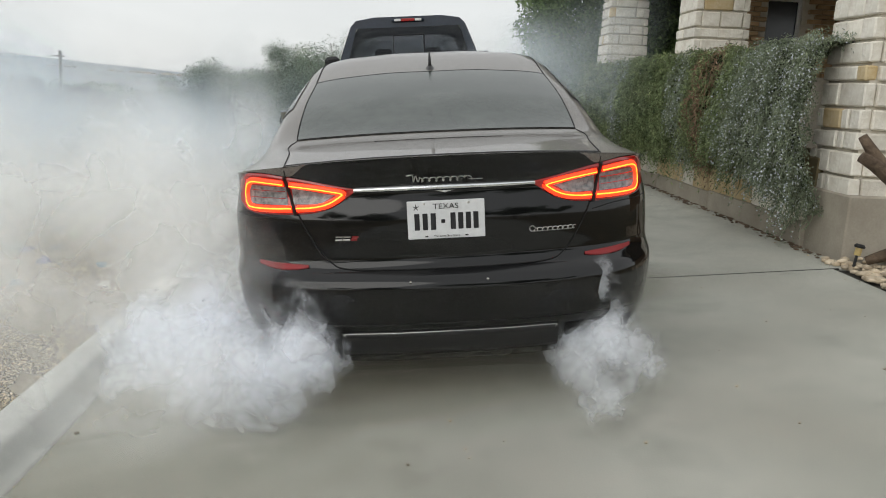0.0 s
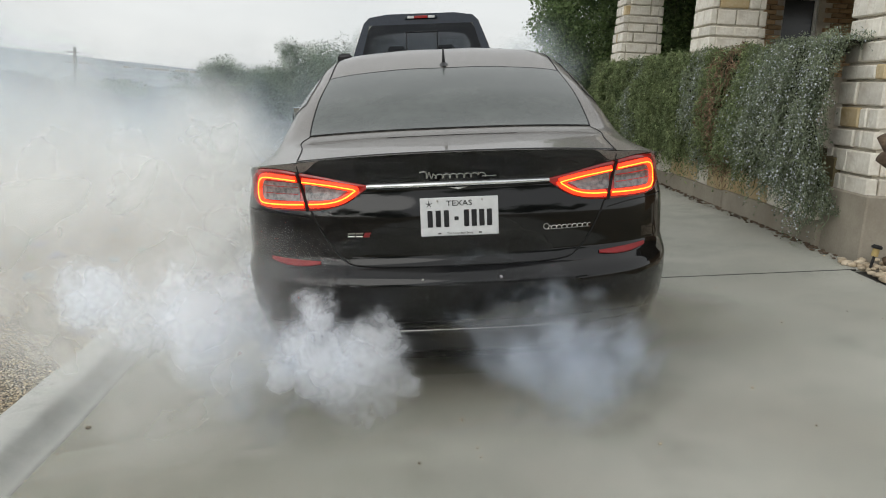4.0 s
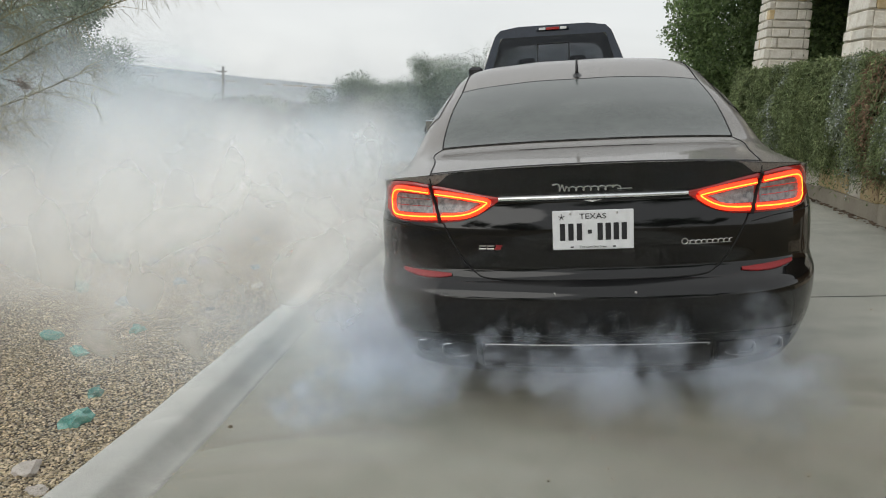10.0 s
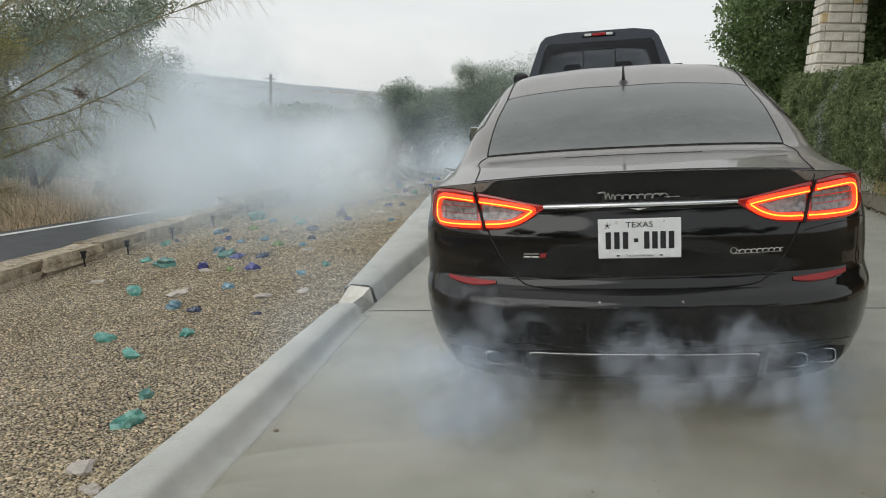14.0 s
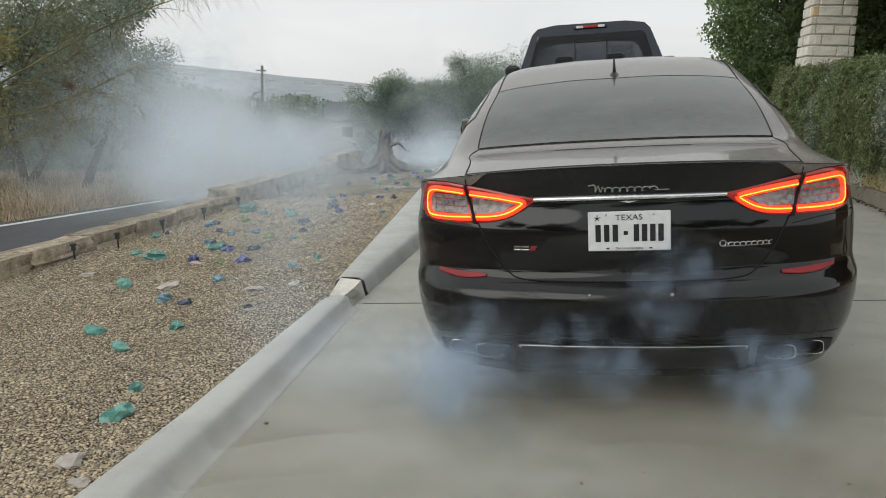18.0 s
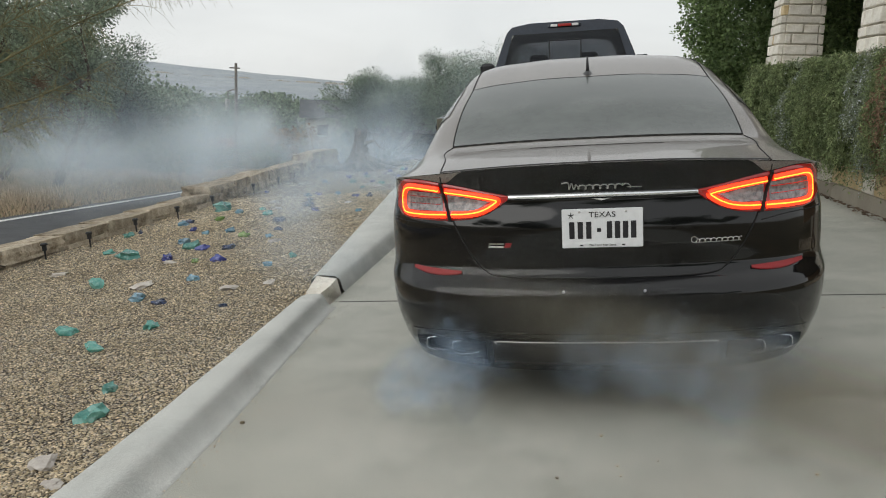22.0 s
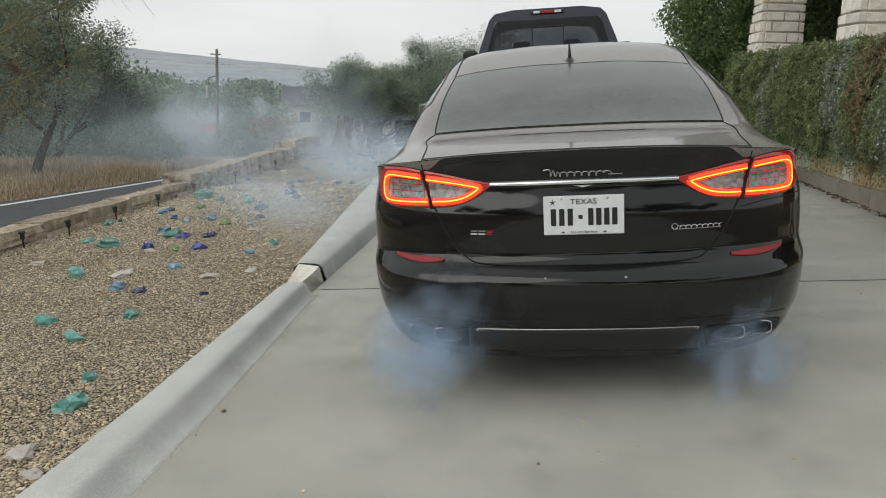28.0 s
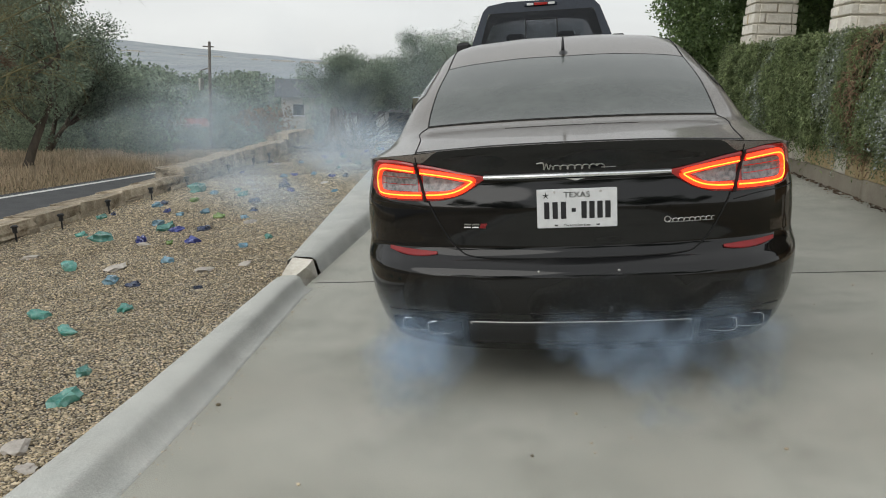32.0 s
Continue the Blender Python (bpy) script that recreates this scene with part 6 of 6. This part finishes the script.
def cottage(name, label, a0, a1, r, zlow, zwall, zroof, roof_mat, gable=True, windows=()):
    """A plain house seen across the yard."""
    x0, y0 = polar(a0, r)
    x1, y1 = polar(a1, r)
    t = thing(name, label, "house", pose((x0 + x1) / 2, (y0 + y1) / 2, zlow, 0, 0, -math.degrees(math.atan2(-(y1 - y0), x1 - x0))))
    w = math.hypot(x1 - x0, y1 - y0)
    h = zwall - zlow
    part("wall", Geo().box((0, 3, h / 2), (w, 6, h)), M_HOUSE, t)
    rz = zroof - zlow
    g = Geo()
    e = 0.5
    g.add([(-w / 2 - e, -e, h - 0.1), (w / 2 + e, -e, h - 0.1), (w / 2 + e, 6 + e, h - 0.1), (-w / 2 - e, 6 + e, h - 0.1), (-w / 2 - e, 3, rz), (w / 2 + e, 3, rz)], [(0, 1, 5, 4), (2, 3, 4, 5), (0, 4, 3), (1, 2, 5), (3, 2, 1, 0)])
    part("roof", g, roof_mat, t)
    for wx, wz, ww, wh in windows:
        win = part("window", Geo().box((wx * w, -0.02, wz * h), (ww, 0.08, wh), 0.01), M_DARKGLASS, t)
        part("frame", Geo().box((wx * w, -0.03, wz * h - wh / 2 - 0.05), (ww + 0.2, 0.12, 0.08)), M_WHITE, win)
    return t


cottage("house", "pale rendered house half hidden by oaks", -14.6, -6.0, 38, -2.3, -0.6, 0.05, M_ROOF, windows=((-0.02, 0.55, 1.1, 1.2), (0.22, 0.6, 0.9, 0.9), (0.34, 0.6, 0.9, 0.9), (-0.3, 0.6, 0.9, 0.9)))
cottage("house", "small pale gabled house with dark roof in the trees", -18.8, -16.4, 62, -3.6, -1.0, 0.2, M_ROOF, windows=((0.0, 0.6, 0.8, 0.8),))
cottage("shed", "long shed with a rust-red roof on the slope", -27.6, -24.2, 58, -4.4, -3.0, -2.75, M_RED)
yard = thing("yard_wall", "low pale yard wall beyond the stump", "wall", kind="structure")
part("wall", Geo().box((*on(-1.2, 18.6, 0.12),), (3.6, 0.3, 0.3), 0.02), M_LIME, yard)


# ---- smoke: rigid soft puffs that drift ----
def smoke_mat(name, c, density, rag=0.75, scale=1.6, soft=0.55, detail=3.0, heart=0.78, rim0=0.30, rim1=0.86):
    """Thin white smoke: opaque towards a puff's heart, ragged and clear towards its rim as seen along y."""
    m = bpy.data.materials.new(name)
    m.use_nodes = True
    n, l = m.node_tree.nodes, m.node_tree.links
    n.remove(n["Principled BSDF"])
    co = n.new("ShaderNodeTexCoord")
    sep = n.new("ShaderNodeSeparateXYZ")
    l.new(co.outputs["Object"], sep.inputs[0])
    # the fade runs over x and z alone, to suit sight along y
    flat = n.new("ShaderNodeCombineXYZ")
    l.new(sep.outputs[0], flat.inputs[0])
    l.new(sep.outputs[2], flat.inputs[2])
    ln = n.new("ShaderNodeVectorMath")
    ln.operation = "LENGTH"
    l.new(flat.outputs[0], ln.inputs[0])
    info = n.new("ShaderNodeObjectInfo")
    wv = n.new("ShaderNodeMath")
    wv.operation, wv.inputs[1].default_value = "MULTIPLY", 40.0
    l.new(info.outputs["Random"], wv.inputs[0])
    nz = n.new("ShaderNodeTexNoise")
    nz.noise_dimensions = "4D"
    nz.inputs["Scale"].default_value, nz.inputs["Detail"].default_value, nz.inputs["Roughness"].default_value = scale, detail, 0.58
    nz.inputs["Distortion"].default_value = 0.3
    l.new(co.outputs["Object"], nz.inputs["Vector"])
    l.new(wv.outputs[0], nz.inputs["W"])
    a = n.new("ShaderNodeMath")
    a.operation, a.inputs[1].default_value, a.inputs[2].default_value = "MULTIPLY_ADD", rag * 2, heart - rag
    l.new(nz.outputs["Fac"], a.inputs[0])
    b = n.new("ShaderNodeMath")
    b.operation = "SUBTRACT"
    l.new(a.outputs[0], b.inputs[0])
    l.new(ln.outputs["Value"], b.inputs[1])
    rng_ = n.new("ShaderNodeMapRange")
    rng_.interpolation_type = "SMOOTHSTEP"
    rng_.inputs[1].default_value, rng_.inputs[2].default_value, rng_.inputs[3].default_value, rng_.inputs[4].default_value = 0.0, soft, 0.0, density
    l.new(b.outputs[0], rng_.inputs[0])
    # the rim itself is always clear
    rim = n.new("ShaderNodeMapRange")
    rim.interpolation_type = "SMOOTHSTEP"
    rim.inputs[1].default_value, rim.inputs[2].default_value, rim.inputs[3].default_value, rim.inputs[4].default_value = rim0, rim1, 1.0, 0.0
    l.new(ln.outputs["Value"], rim.inputs[0])
    mul = n.new("ShaderNodeMath")
    mul.operation = "MULTIPLY"
    l.new(rng_.outputs[0], mul.inputs[0])
    l.new(rim.outputs[0], mul.inputs[1])
    df, tl, tr = n.new("ShaderNodeBsdfDiffuse"), n.new("ShaderNodeBsdfTranslucent"), n.new("ShaderNodeBsdfTransparent")
    df.inputs[0].default_value = tl.inputs[0].default_value = (*[0.60 * v for v in c], 1)
    # both sides are summed past full white, brightening puffs in place of multiple scattering
    half, mx = n.new("ShaderNodeAddShader"), n.new("ShaderNodeMixShader")
    l.new(df.outputs[0], half.inputs[0])
    l.new(tl.outputs[0], half.inputs[1])
    l.new(mul.outputs[0], mx.inputs[0])
    l.new(tr.outputs[0], mx.inputs[1])
    l.new(half.outputs[0], mx.inputs[2])
    l.new(mx.outputs[0], n["Material Output"].inputs[0])
    return m


S_DENSE = smoke_mat("thick_white_smoke", (0.86, 0.89, 0.945), 0.50, 1.25, 1.45, 0.80, 4.0, 0.68, 0.40, 0.95)
S_MID = smoke_mat("grey_blue_smoke", (0.62, 0.69, 0.80), 0.28, 1.30, 1.4, 0.90, 4.0, 0.64, 0.35, 0.95)
S_THIN = smoke_mat("thin_blue_smoke", (0.40, 0.53, 0.70), 0.17, 1.35, 1.4, 0.95, 4.0, 0.62, 0.35, 0.95)
S_BANK = smoke_mat("smoke_bank", (0.965, 0.97, 0.96), 0.33, 0.60, 1.5, 1.0, 4.0, 0.74, 0.25, 0.92)
S_HAZE = smoke_mat("blue_smoke_haze", (0.84, 0.93, 1.0), 0.19, 0.60, 1.5, 1.0, 4.0, 0.74, 0.25, 0.92)
S_GROUND_DARK = smoke_mat("brown_ground_darkener", (0.21, 0.195, 0.15), 0.32, 0.25, 1.2, 1.0, 1.0)
S_FAINT = smoke_mat("faint_smoke_haze", (0.74, 0.87, 1.0), 0.13, 0.60, 1.5, 1.0, 4.0, 0.72, 0.25, 0.92)


def puff_mesh(mat, seed, level=3):
    g = Geo()
    vs, fs = ICO[level]
    off = Vector((seed * 3.7, seed, -seed * 1.9))
    g.add([p * (0.97 + 0.10 * noise.noise(p * 1.9 + off) + 0.03 * noise.noise(p * 4.5 + off)) for p in vs], fs)
    return mesh_of("smoke_puff", g, mat, True)


PUFFS = {m.name: [puff_mesh(m, k + 0.5 * i) for k in range(3)] for i, m in enumerate((S_DENSE, S_MID, S_THIN, S_BANK, S_HAZE, S_FAINT, S_GROUND_DARK))}
LABELS = {S_DENSE.name: "thick white exhaust smoke puff rolling from a tailpipe", S_MID.name: "grey-blue exhaust smoke puff behind the car", S_THIN.name: "thin blue exhaust smoke wisp behind the car",
          S_BANK.name: "dense white smoke billow over the gravel bed", S_HAZE.name: "blue-white smoke drift before the trees", S_FAINT.name: "faint blue smoke, also added as haze before the valley", S_GROUND_DARK.name: "thin brownish puffs added low down to darken the concrete"}
MOVES = []
rng = random.Random(2024)


def puff(mat, r, rows, squash=(1, 1, 1), count=1):
    """One puff and its way, in driveway places: rows of seconds, x, y, z and turn."""
    ob = thing("smoke_puff", LABELS[mat.name], "smoke", None, "exhaust smoke")
    for k in range(count):
        b = part("billow", rng.choice(PUFFS[mat.name]), mat, ob)
        b.rotation_euler = (0, rng.uniform(0, 6.28), 0)
        if count == 1:
            b.rotation_euler = (0, 0, 0)
            b.scale = (1.25 * r * squash[0], r * squash[1], 1.1 * r * squash[2])
            continue
        # a heart and smaller curls crowded round it
        a = 2.4 * k + rng.uniform(-0.5, 0.5)
        d = 0.0 if k == 0 else r * rng.uniform(0.25, 0.60)
        q = r * (0.95 if k == 0 else rng.uniform(0.45, 0.80))
        b.location = (d * math.cos(a) * squash[0], rng.gauss(0, 0.25) * r, d * math.sin(a) * squash[2])
        b.scale = (q, q * squash[1], q)
    MOVES.append((ob, rows))
    return ob


def cut(rows):
    """Keeps the part of a way that lies within the clip, with both ends on it."""
    def at(t):
        if t <= rows[0][0]:
            return rows[0][1:]
        for a, b in zip(rows, rows[1:]):
            if a[0] <= t <= b[0]:
                f = (t - a[0]) / (b[0] - a[0])
                return tuple(p + (q - p) * f for p, q in zip(a[1:], b[1:]))
        return rows[-1][1:]
    return [(0.0, *at(0.0))] + [r for r in rows if 0.05 < r[0] < 31.95] + [(32.0, *at(32.0))]


# puffs from the pipes: held inside the car, blown out, carried off to the road side
t = -5.0
while t < 32.2:
    for side in (-1, 1):
        t0 = t + rng.uniform(-0.1, 0.1) + (0.2 if side > 0 else 0)
        x0 = 0.61 * side
        j = lambda s: rng.gauss(0, s)
        if side > 0 and -3.2 < t0 < -0.8:
            continue
        late = t0 > 10.5
        k = 1.0 if not late else 0.8
        drift = rng.uniform(0.85, 1.25)
        rows = [(t0 - 40, x0, 5.6, 0.62), (t0 - 0.5, x0, 5.0, 0.55), (t0 - 0.15, x0, 3.7, 0.36), (t0, x0, 3.30, 0.31), (t0 + 0.3, x0 - 0.02 + j(0.03), 3.10, 0.27 + j(0.02)), (t0 + 0.7, x0 - 0.10 + j(0.06), 3.02 + j(0.05), 0.23 + j(0.03))]
        if side < 0:
            rows += [(t0 + 1.3 * drift, -1.02 + j(0.08), 3.2 + j(0.12), 0.28 + j(0.05))]
        else:
            rows += [(t0 + 1.3 * drift, 0.25 + j(0.12), 3.02 + j(0.06), 0.26 + j(0.06)), (t0 + 2.1 * drift, -0.45 + j(0.15), 3.02 + j(0.06), 0.32 + j(0.08)), (t0 + 2.9 * drift, -1.3 + j(0.15), 3.05 + j(0.15), 0.40 + j(0.08))]
        if t0 > 9.5:
            # weaker breath: it curls up against the bumper, then moves into the body, out of the camera's view
            if side < 0:
                rows = rows[:6]
                rows += [(t0 + 1.3 * drift, -0.58 + j(0.08), 3.04 + j(0.04), 0.33 + j(0.05))]
            else:
                up = rng.choice((0.0, 0.03, 0.08, 0.20)) + (0.12 if 14.5 < t0 < 17.5 else 0)
                rows = rows[:6] + [(t0 + 1.3 * drift, 0.30 + j(0.15), 3.02 + j(0.05), 0.24 + 0.6 * up + j(0.03)), (t0 + 2.1 * drift, -0.10 + j(0.2), 3.02 + j(0.05), 0.28 + up + j(0.03))]
                if 23.5 < t0 < 28.4:
                    # a weak spell: the breath stays at its pipe
                    rows = rows[:6]
            te = rows[-1][0]
            rows += [(te + 0.6, rows[-1][1] * 0.9, 3.6, 0.33), (te + 1.1, 0.7 * side, 4.6, 0.34), (te + 60, 0.5 * side, 5.6, 0.5)]
        else:
            # carried to the road side, then moved into the body, out of the camera's view
            te = rows[-1][0]
            rows += [(te + 0.5, -0.95, 3.75, 0.33), (te + 0.9, -0.7, 4.6, 0.36), (te + 60, -0.5, 5.6, 0.5)]
        turn = rng.uniform(0, 360)
        rows = [(*r, turn + 6 * max(0, min(6, r[0] - t0))) for r in rows]
        mat = S_DENSE if t0 < 2.4 else (S_MID if t0 < 13.5 else S_THIN)
        puff(mat, rng.uniform(0.18, 0.27) * (1.3 if t0 < 5.5 else 1.1), cut(rows), (1.15, 0.9, 0.9) if not late else (1.25, 0.9, 0.85), 8)
    t += 0.40 if t < 10.5 else 0.46


def wander(x, y, z, amp, t_leave, dest, step=3.0, speed=6.0):
    """A slow turning about one place, then away."""
    rows, tt, turn = [], 0.0, rng.uniform(0, 360)
    cx, cy, cz = x, y, z
    while tt < min(t_leave, 32):
        rows.append((tt, cx + rng.gauss(0, amp), cy + rng.gauss(0, amp), cz + rng.gauss(0, amp * 0.3), turn))
        tt += step * rng.uniform(0.8, 1.2)
        turn += rng.gauss(0, 8)
        cx -= 0.10 * amp
    if t_leave < 32:
        rows.append((max(tt, t_leave), cx, cy, cz, turn))
        tt = max(tt, t_leave)
        rows.append((tt + speed * 0.5, cx + (dest[0] - cx) * 0.35, cy + (dest[1] - cy) * 0.35, cz + (dest[2] - cz) * 0.3, turn + 8))
        rows.append((tt + speed, *dest, turn + 16))
        rows.append((tt + speed + 5, dest[0] * 5, dest[1] * 5, dest[2] + 4, turn + 24))
        rows.append((tt + 40, dest[0] * 9, dest[1] * 9, dest[2] + 6, turn + 24))
    else:
        rows.append((33.0, cx, cy, cz, turn))
    return cut(rows)


def away():
    return (-26 + rng.gauss(0, 4), 60 + rng.gauss(0, 8), 0.0 + rng.gauss(0, 0.6))


# the bank over the gravel
for k in range(30):
    y = rng.uniform(4.2, 10.5)
    x = rng.uniform(-6.4, -1.9) if y > 5.5 else rng.uniform(-3.8, -1.6)
    r = rng.uniform(0.8, 1.25)
    z = rng.uniform(0.55, 0.85) * r
    puff(S_BANK, r, wander(x, y, z, 0.35, rng.uniform(8.8, 12.0), away(), 2.4, 5.0), (1.2, 1, 0.8))
for k in range(9):
    puff(S_BANK, rng.uniform(0.6, 0.95), wander(rng.uniform(-3.3, -1.6), rng.uniform(4.6, 8.5), rng.uniform(0.5, 0.8), 0.25, rng.uniform(8.4, 10.4), away(), 2.2, 5.0), (1.2, 1, 0.8))
# the low roll of smoke between the car and the kerb
for k in range(8):
    x, y = -0.95 - 0.22 * k + rng.gauss(0, 0.08), 3.0 + 0.14 * k + rng.gauss(0, 0.1)
    puff(S_BANK, rng.uniform(0.38, 0.50), wander(x, y, rng.uniform(0.30, 0.42), 0.07, 7.6 + 0.3 * k, away(), 1.6, 5.0), (1.15, 1, 0.85))
# soft smoke that fills the gap between the car's flank and the gravel
for k in range(11):
    y = 3.7 + 0.38 * k
    puff(S_BANK, rng.uniform(0.50, 0.72), wander(-1.30 - 0.16 * k * rng.random() + rng.gauss(0, 0.08), y, rng.uniform(0.38, 0.60), 0.08, 9.6 + 0.25 * k, away(), 1.8, 5.0), (1.1, 1, 0.85))
# drift before the trees
for k in range(18):
    y = rng.uniform(11, 20)
    x = rng.uniform(-0.62 * y, -2.2 - 0.05 * y)
    r = rng.uniform(1.4, 2.1)
    z = rng.uniform(-0.2, 0.7) - 0.04 * (y - 10)
    puff(S_HAZE, r, wander(x, y, z, 0.6, rng.uniform(12.5, 24), away(), 3.5, 7), (1.25, 1, 0.75))
# faint haze that stays
for k in range(12):
    y = rng.uniform(9, 21)
    gone = rng.uniform(19, 29) if k > 2 else 40
    x = -0.24 * y + rng.uniform(-2.2, 1.2)
    puff(S_FAINT, rng.uniform(1.0, 1.9), wander(x, y, rng.uniform(0.1, 0.9) - 0.03 * (y - 10), 0.5, gone, away(), 3.5), (1.3, 1, 0.75))
# blue smoke lying along the far gravel and the kerb, to the end
for k in range(16):
    y = rng.uniform(6.5, 16.5)
    x = -1.75 - 0.075 * (y - 6) - abs(rng.gauss(0, 0.09)) * y
    puff(S_FAINT, rng.uniform(0.7, 1.0) * (0.7 + 0.05 * y), cut([(-1, x - 14, y + 50, -1.0, 0), (15 + 0.5 * k, x - 9, y + 40, -0.6, 6), (19.5 + 0.5 * k, x - 0.6, y + 1.5, 0.35, 12), (27, x, y, 0.30, 20), (33, x - 0.4, y + 0.4, 0.34, 28)]), (1.3, 1, 0.6))
# big faint blue puffs added as haze to lift the dark trees before the valley
for k in range(9):
    y = rng.uniform(18, 28)
    x = rng.uniform(-0.62, -0.10) * y
    puff(S_FAINT, rng.uniform(3.0, 4.6), wander(x, y, rng.uniform(-1.0, 1.1) - 0.07 * (y - 18), 0.8, 40, away(), 5), (1.4, 1, 0.62))
# bigger faint blue puffs added as distance haze far down the slope
for k in range(7):
    y = rng.uniform(34, 66)
    x = rng.uniform(-0.68 * y, -0.12 * y)
    puff(S_FAINT, rng.uniform(7, 11), wander(x, y, rng.uniform(-5.5, -3.2) - 0.05 * (y - 34) - 0.085 * x * 0, 1.0, 40, away(), 5), (1.4, 1, 0.6))
# brown-grey puffs added behind the car to darken the concrete
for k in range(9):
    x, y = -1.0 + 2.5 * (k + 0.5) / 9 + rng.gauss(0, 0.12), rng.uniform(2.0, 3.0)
    puff(S_GROUND_DARK, rng.uniform(0.65, 0.95), cut([(-1, *((x, y + 0.2) if k < 4 else (0.5 * x, 4.6)), 0.16, 0), (3.2, *((x, y + 0.1) if k < 4 else (0.5 * x, 4.4)), 0.16, 2), (6, x - 0.1, y, 0.15, 5), (12, x + 0.1, y + 0.1, 0.15, 10), (17.5 + 0.5 * k, x, y, 0.15, 14), (22 + 0.6 * k, 0.3 * x, 4.8, 0.35, 20), (33, 0.2 * x, 5.2, 0.4, 20)]), (1.5, 1, 0.3))
# smoke that crosses to the oaks late on
for k in range(6):
    x, y = rng.uniform(-11, -8), rng.uniform(12.5, 16)
    puff(S_HAZE, rng.uniform(1.2, 1.7), cut([(-1, -2.6, 18, -0.2, 0), (17.5 + 0.4 * k, -3.5, 17, 0.0, 0), (20.5 + 0.3 * k, x, y, 0.7 + rng.gauss(0, 0.4), 10), (23.2 + 0.4 * k, x - 1, y + 0.5, 1.0, 14), (28 + 0.4 * k, -26, 60, 0, 20), (40, -90, 220, 0, 20)]), (1.2, 1, 0.8))
# haze high before the oaks
for k in range(13):
    y = rng.uniform(8, 13)
    puff(S_HAZE, rng.uniform(1.2, 1.9), wander(rng.uniform(-0.85, -0.42) * y, y, rng.uniform(0.6, 2.3), 0.4, rng.uniform(12.5, 18.5), away(), 3.0, 7), (1.2, 1, 0.9))
# thin drift before the oaks
for k in range(4):
    y = rng.uniform(12, 17)
    puff(S_FAINT, rng.uniform(1.8, 2.6), wander(-0.72 * y + rng.uniform(-1, 2.5), y, rng.uniform(0.5, 1.2), 0.5, rng.uniform(20, 28), away(), 3.5), (1.3, 1, 0.85))
# haze along the wall that clears from the near end
for k in range(15):
    y = rng.uniform(6.2, 15)
    x = rng.uniform(-0.62 * y, -2.4)
    puff(S_HAZE, rng.uniform(1.0, 1.5), wander(x, y, rng.uniform(0.7, 1.0), 0.4, 12.0 + 0.25 * y + rng.uniform(-0.6, 0.6), away(), 2.8, 6.0), (1.3, 1, 0.7))
# thin breath that rolls over the kerb from the road-side pipes
for k in range(14):
    t0 = 7.5 + 0.85 * k
    puff(S_FAINT, rng.uniform(0.40, 0.60), cut([(-1, -0.6, 5.4, 0.45, 0), (t0 - 0.5, -0.6, 4.8, 0.45, 0), (t0, -0.62, 3.6, 0.35, 0), (t0 + 0.8, -0.85, 3.05, 0.25, 6), (t0 + 2.4, -1.5 + rng.gauss(0, 0.1), 3.6, 0.32, 12), (t0 + 4.2, -2.3 + rng.gauss(0, 0.3), 5.6, 0.5, 18), (t0 + 6.5, -4.2, 11, 0.7, 22), (t0 + 10, -26, 60, 0, 26), (t0 + 50, -200, 500, 8, 26)]), (1.3, 1, 0.8))
# round the porch at the start
for k in range(9):
    puff(S_HAZE, rng.uniform(0.8, 1.3), wander(rng.uniform(1.4, 2.6), rng.uniform(9, 14), rng.uniform(1.0, 1.9), 0.25, rng.uniform(1.2, 2.6), (3.4 + rng.gauss(0, 1), 40, 2.5), 1.5, 3.0))


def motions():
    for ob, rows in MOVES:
        # each puff's y axis is turned along the camera's sight, to fit its view
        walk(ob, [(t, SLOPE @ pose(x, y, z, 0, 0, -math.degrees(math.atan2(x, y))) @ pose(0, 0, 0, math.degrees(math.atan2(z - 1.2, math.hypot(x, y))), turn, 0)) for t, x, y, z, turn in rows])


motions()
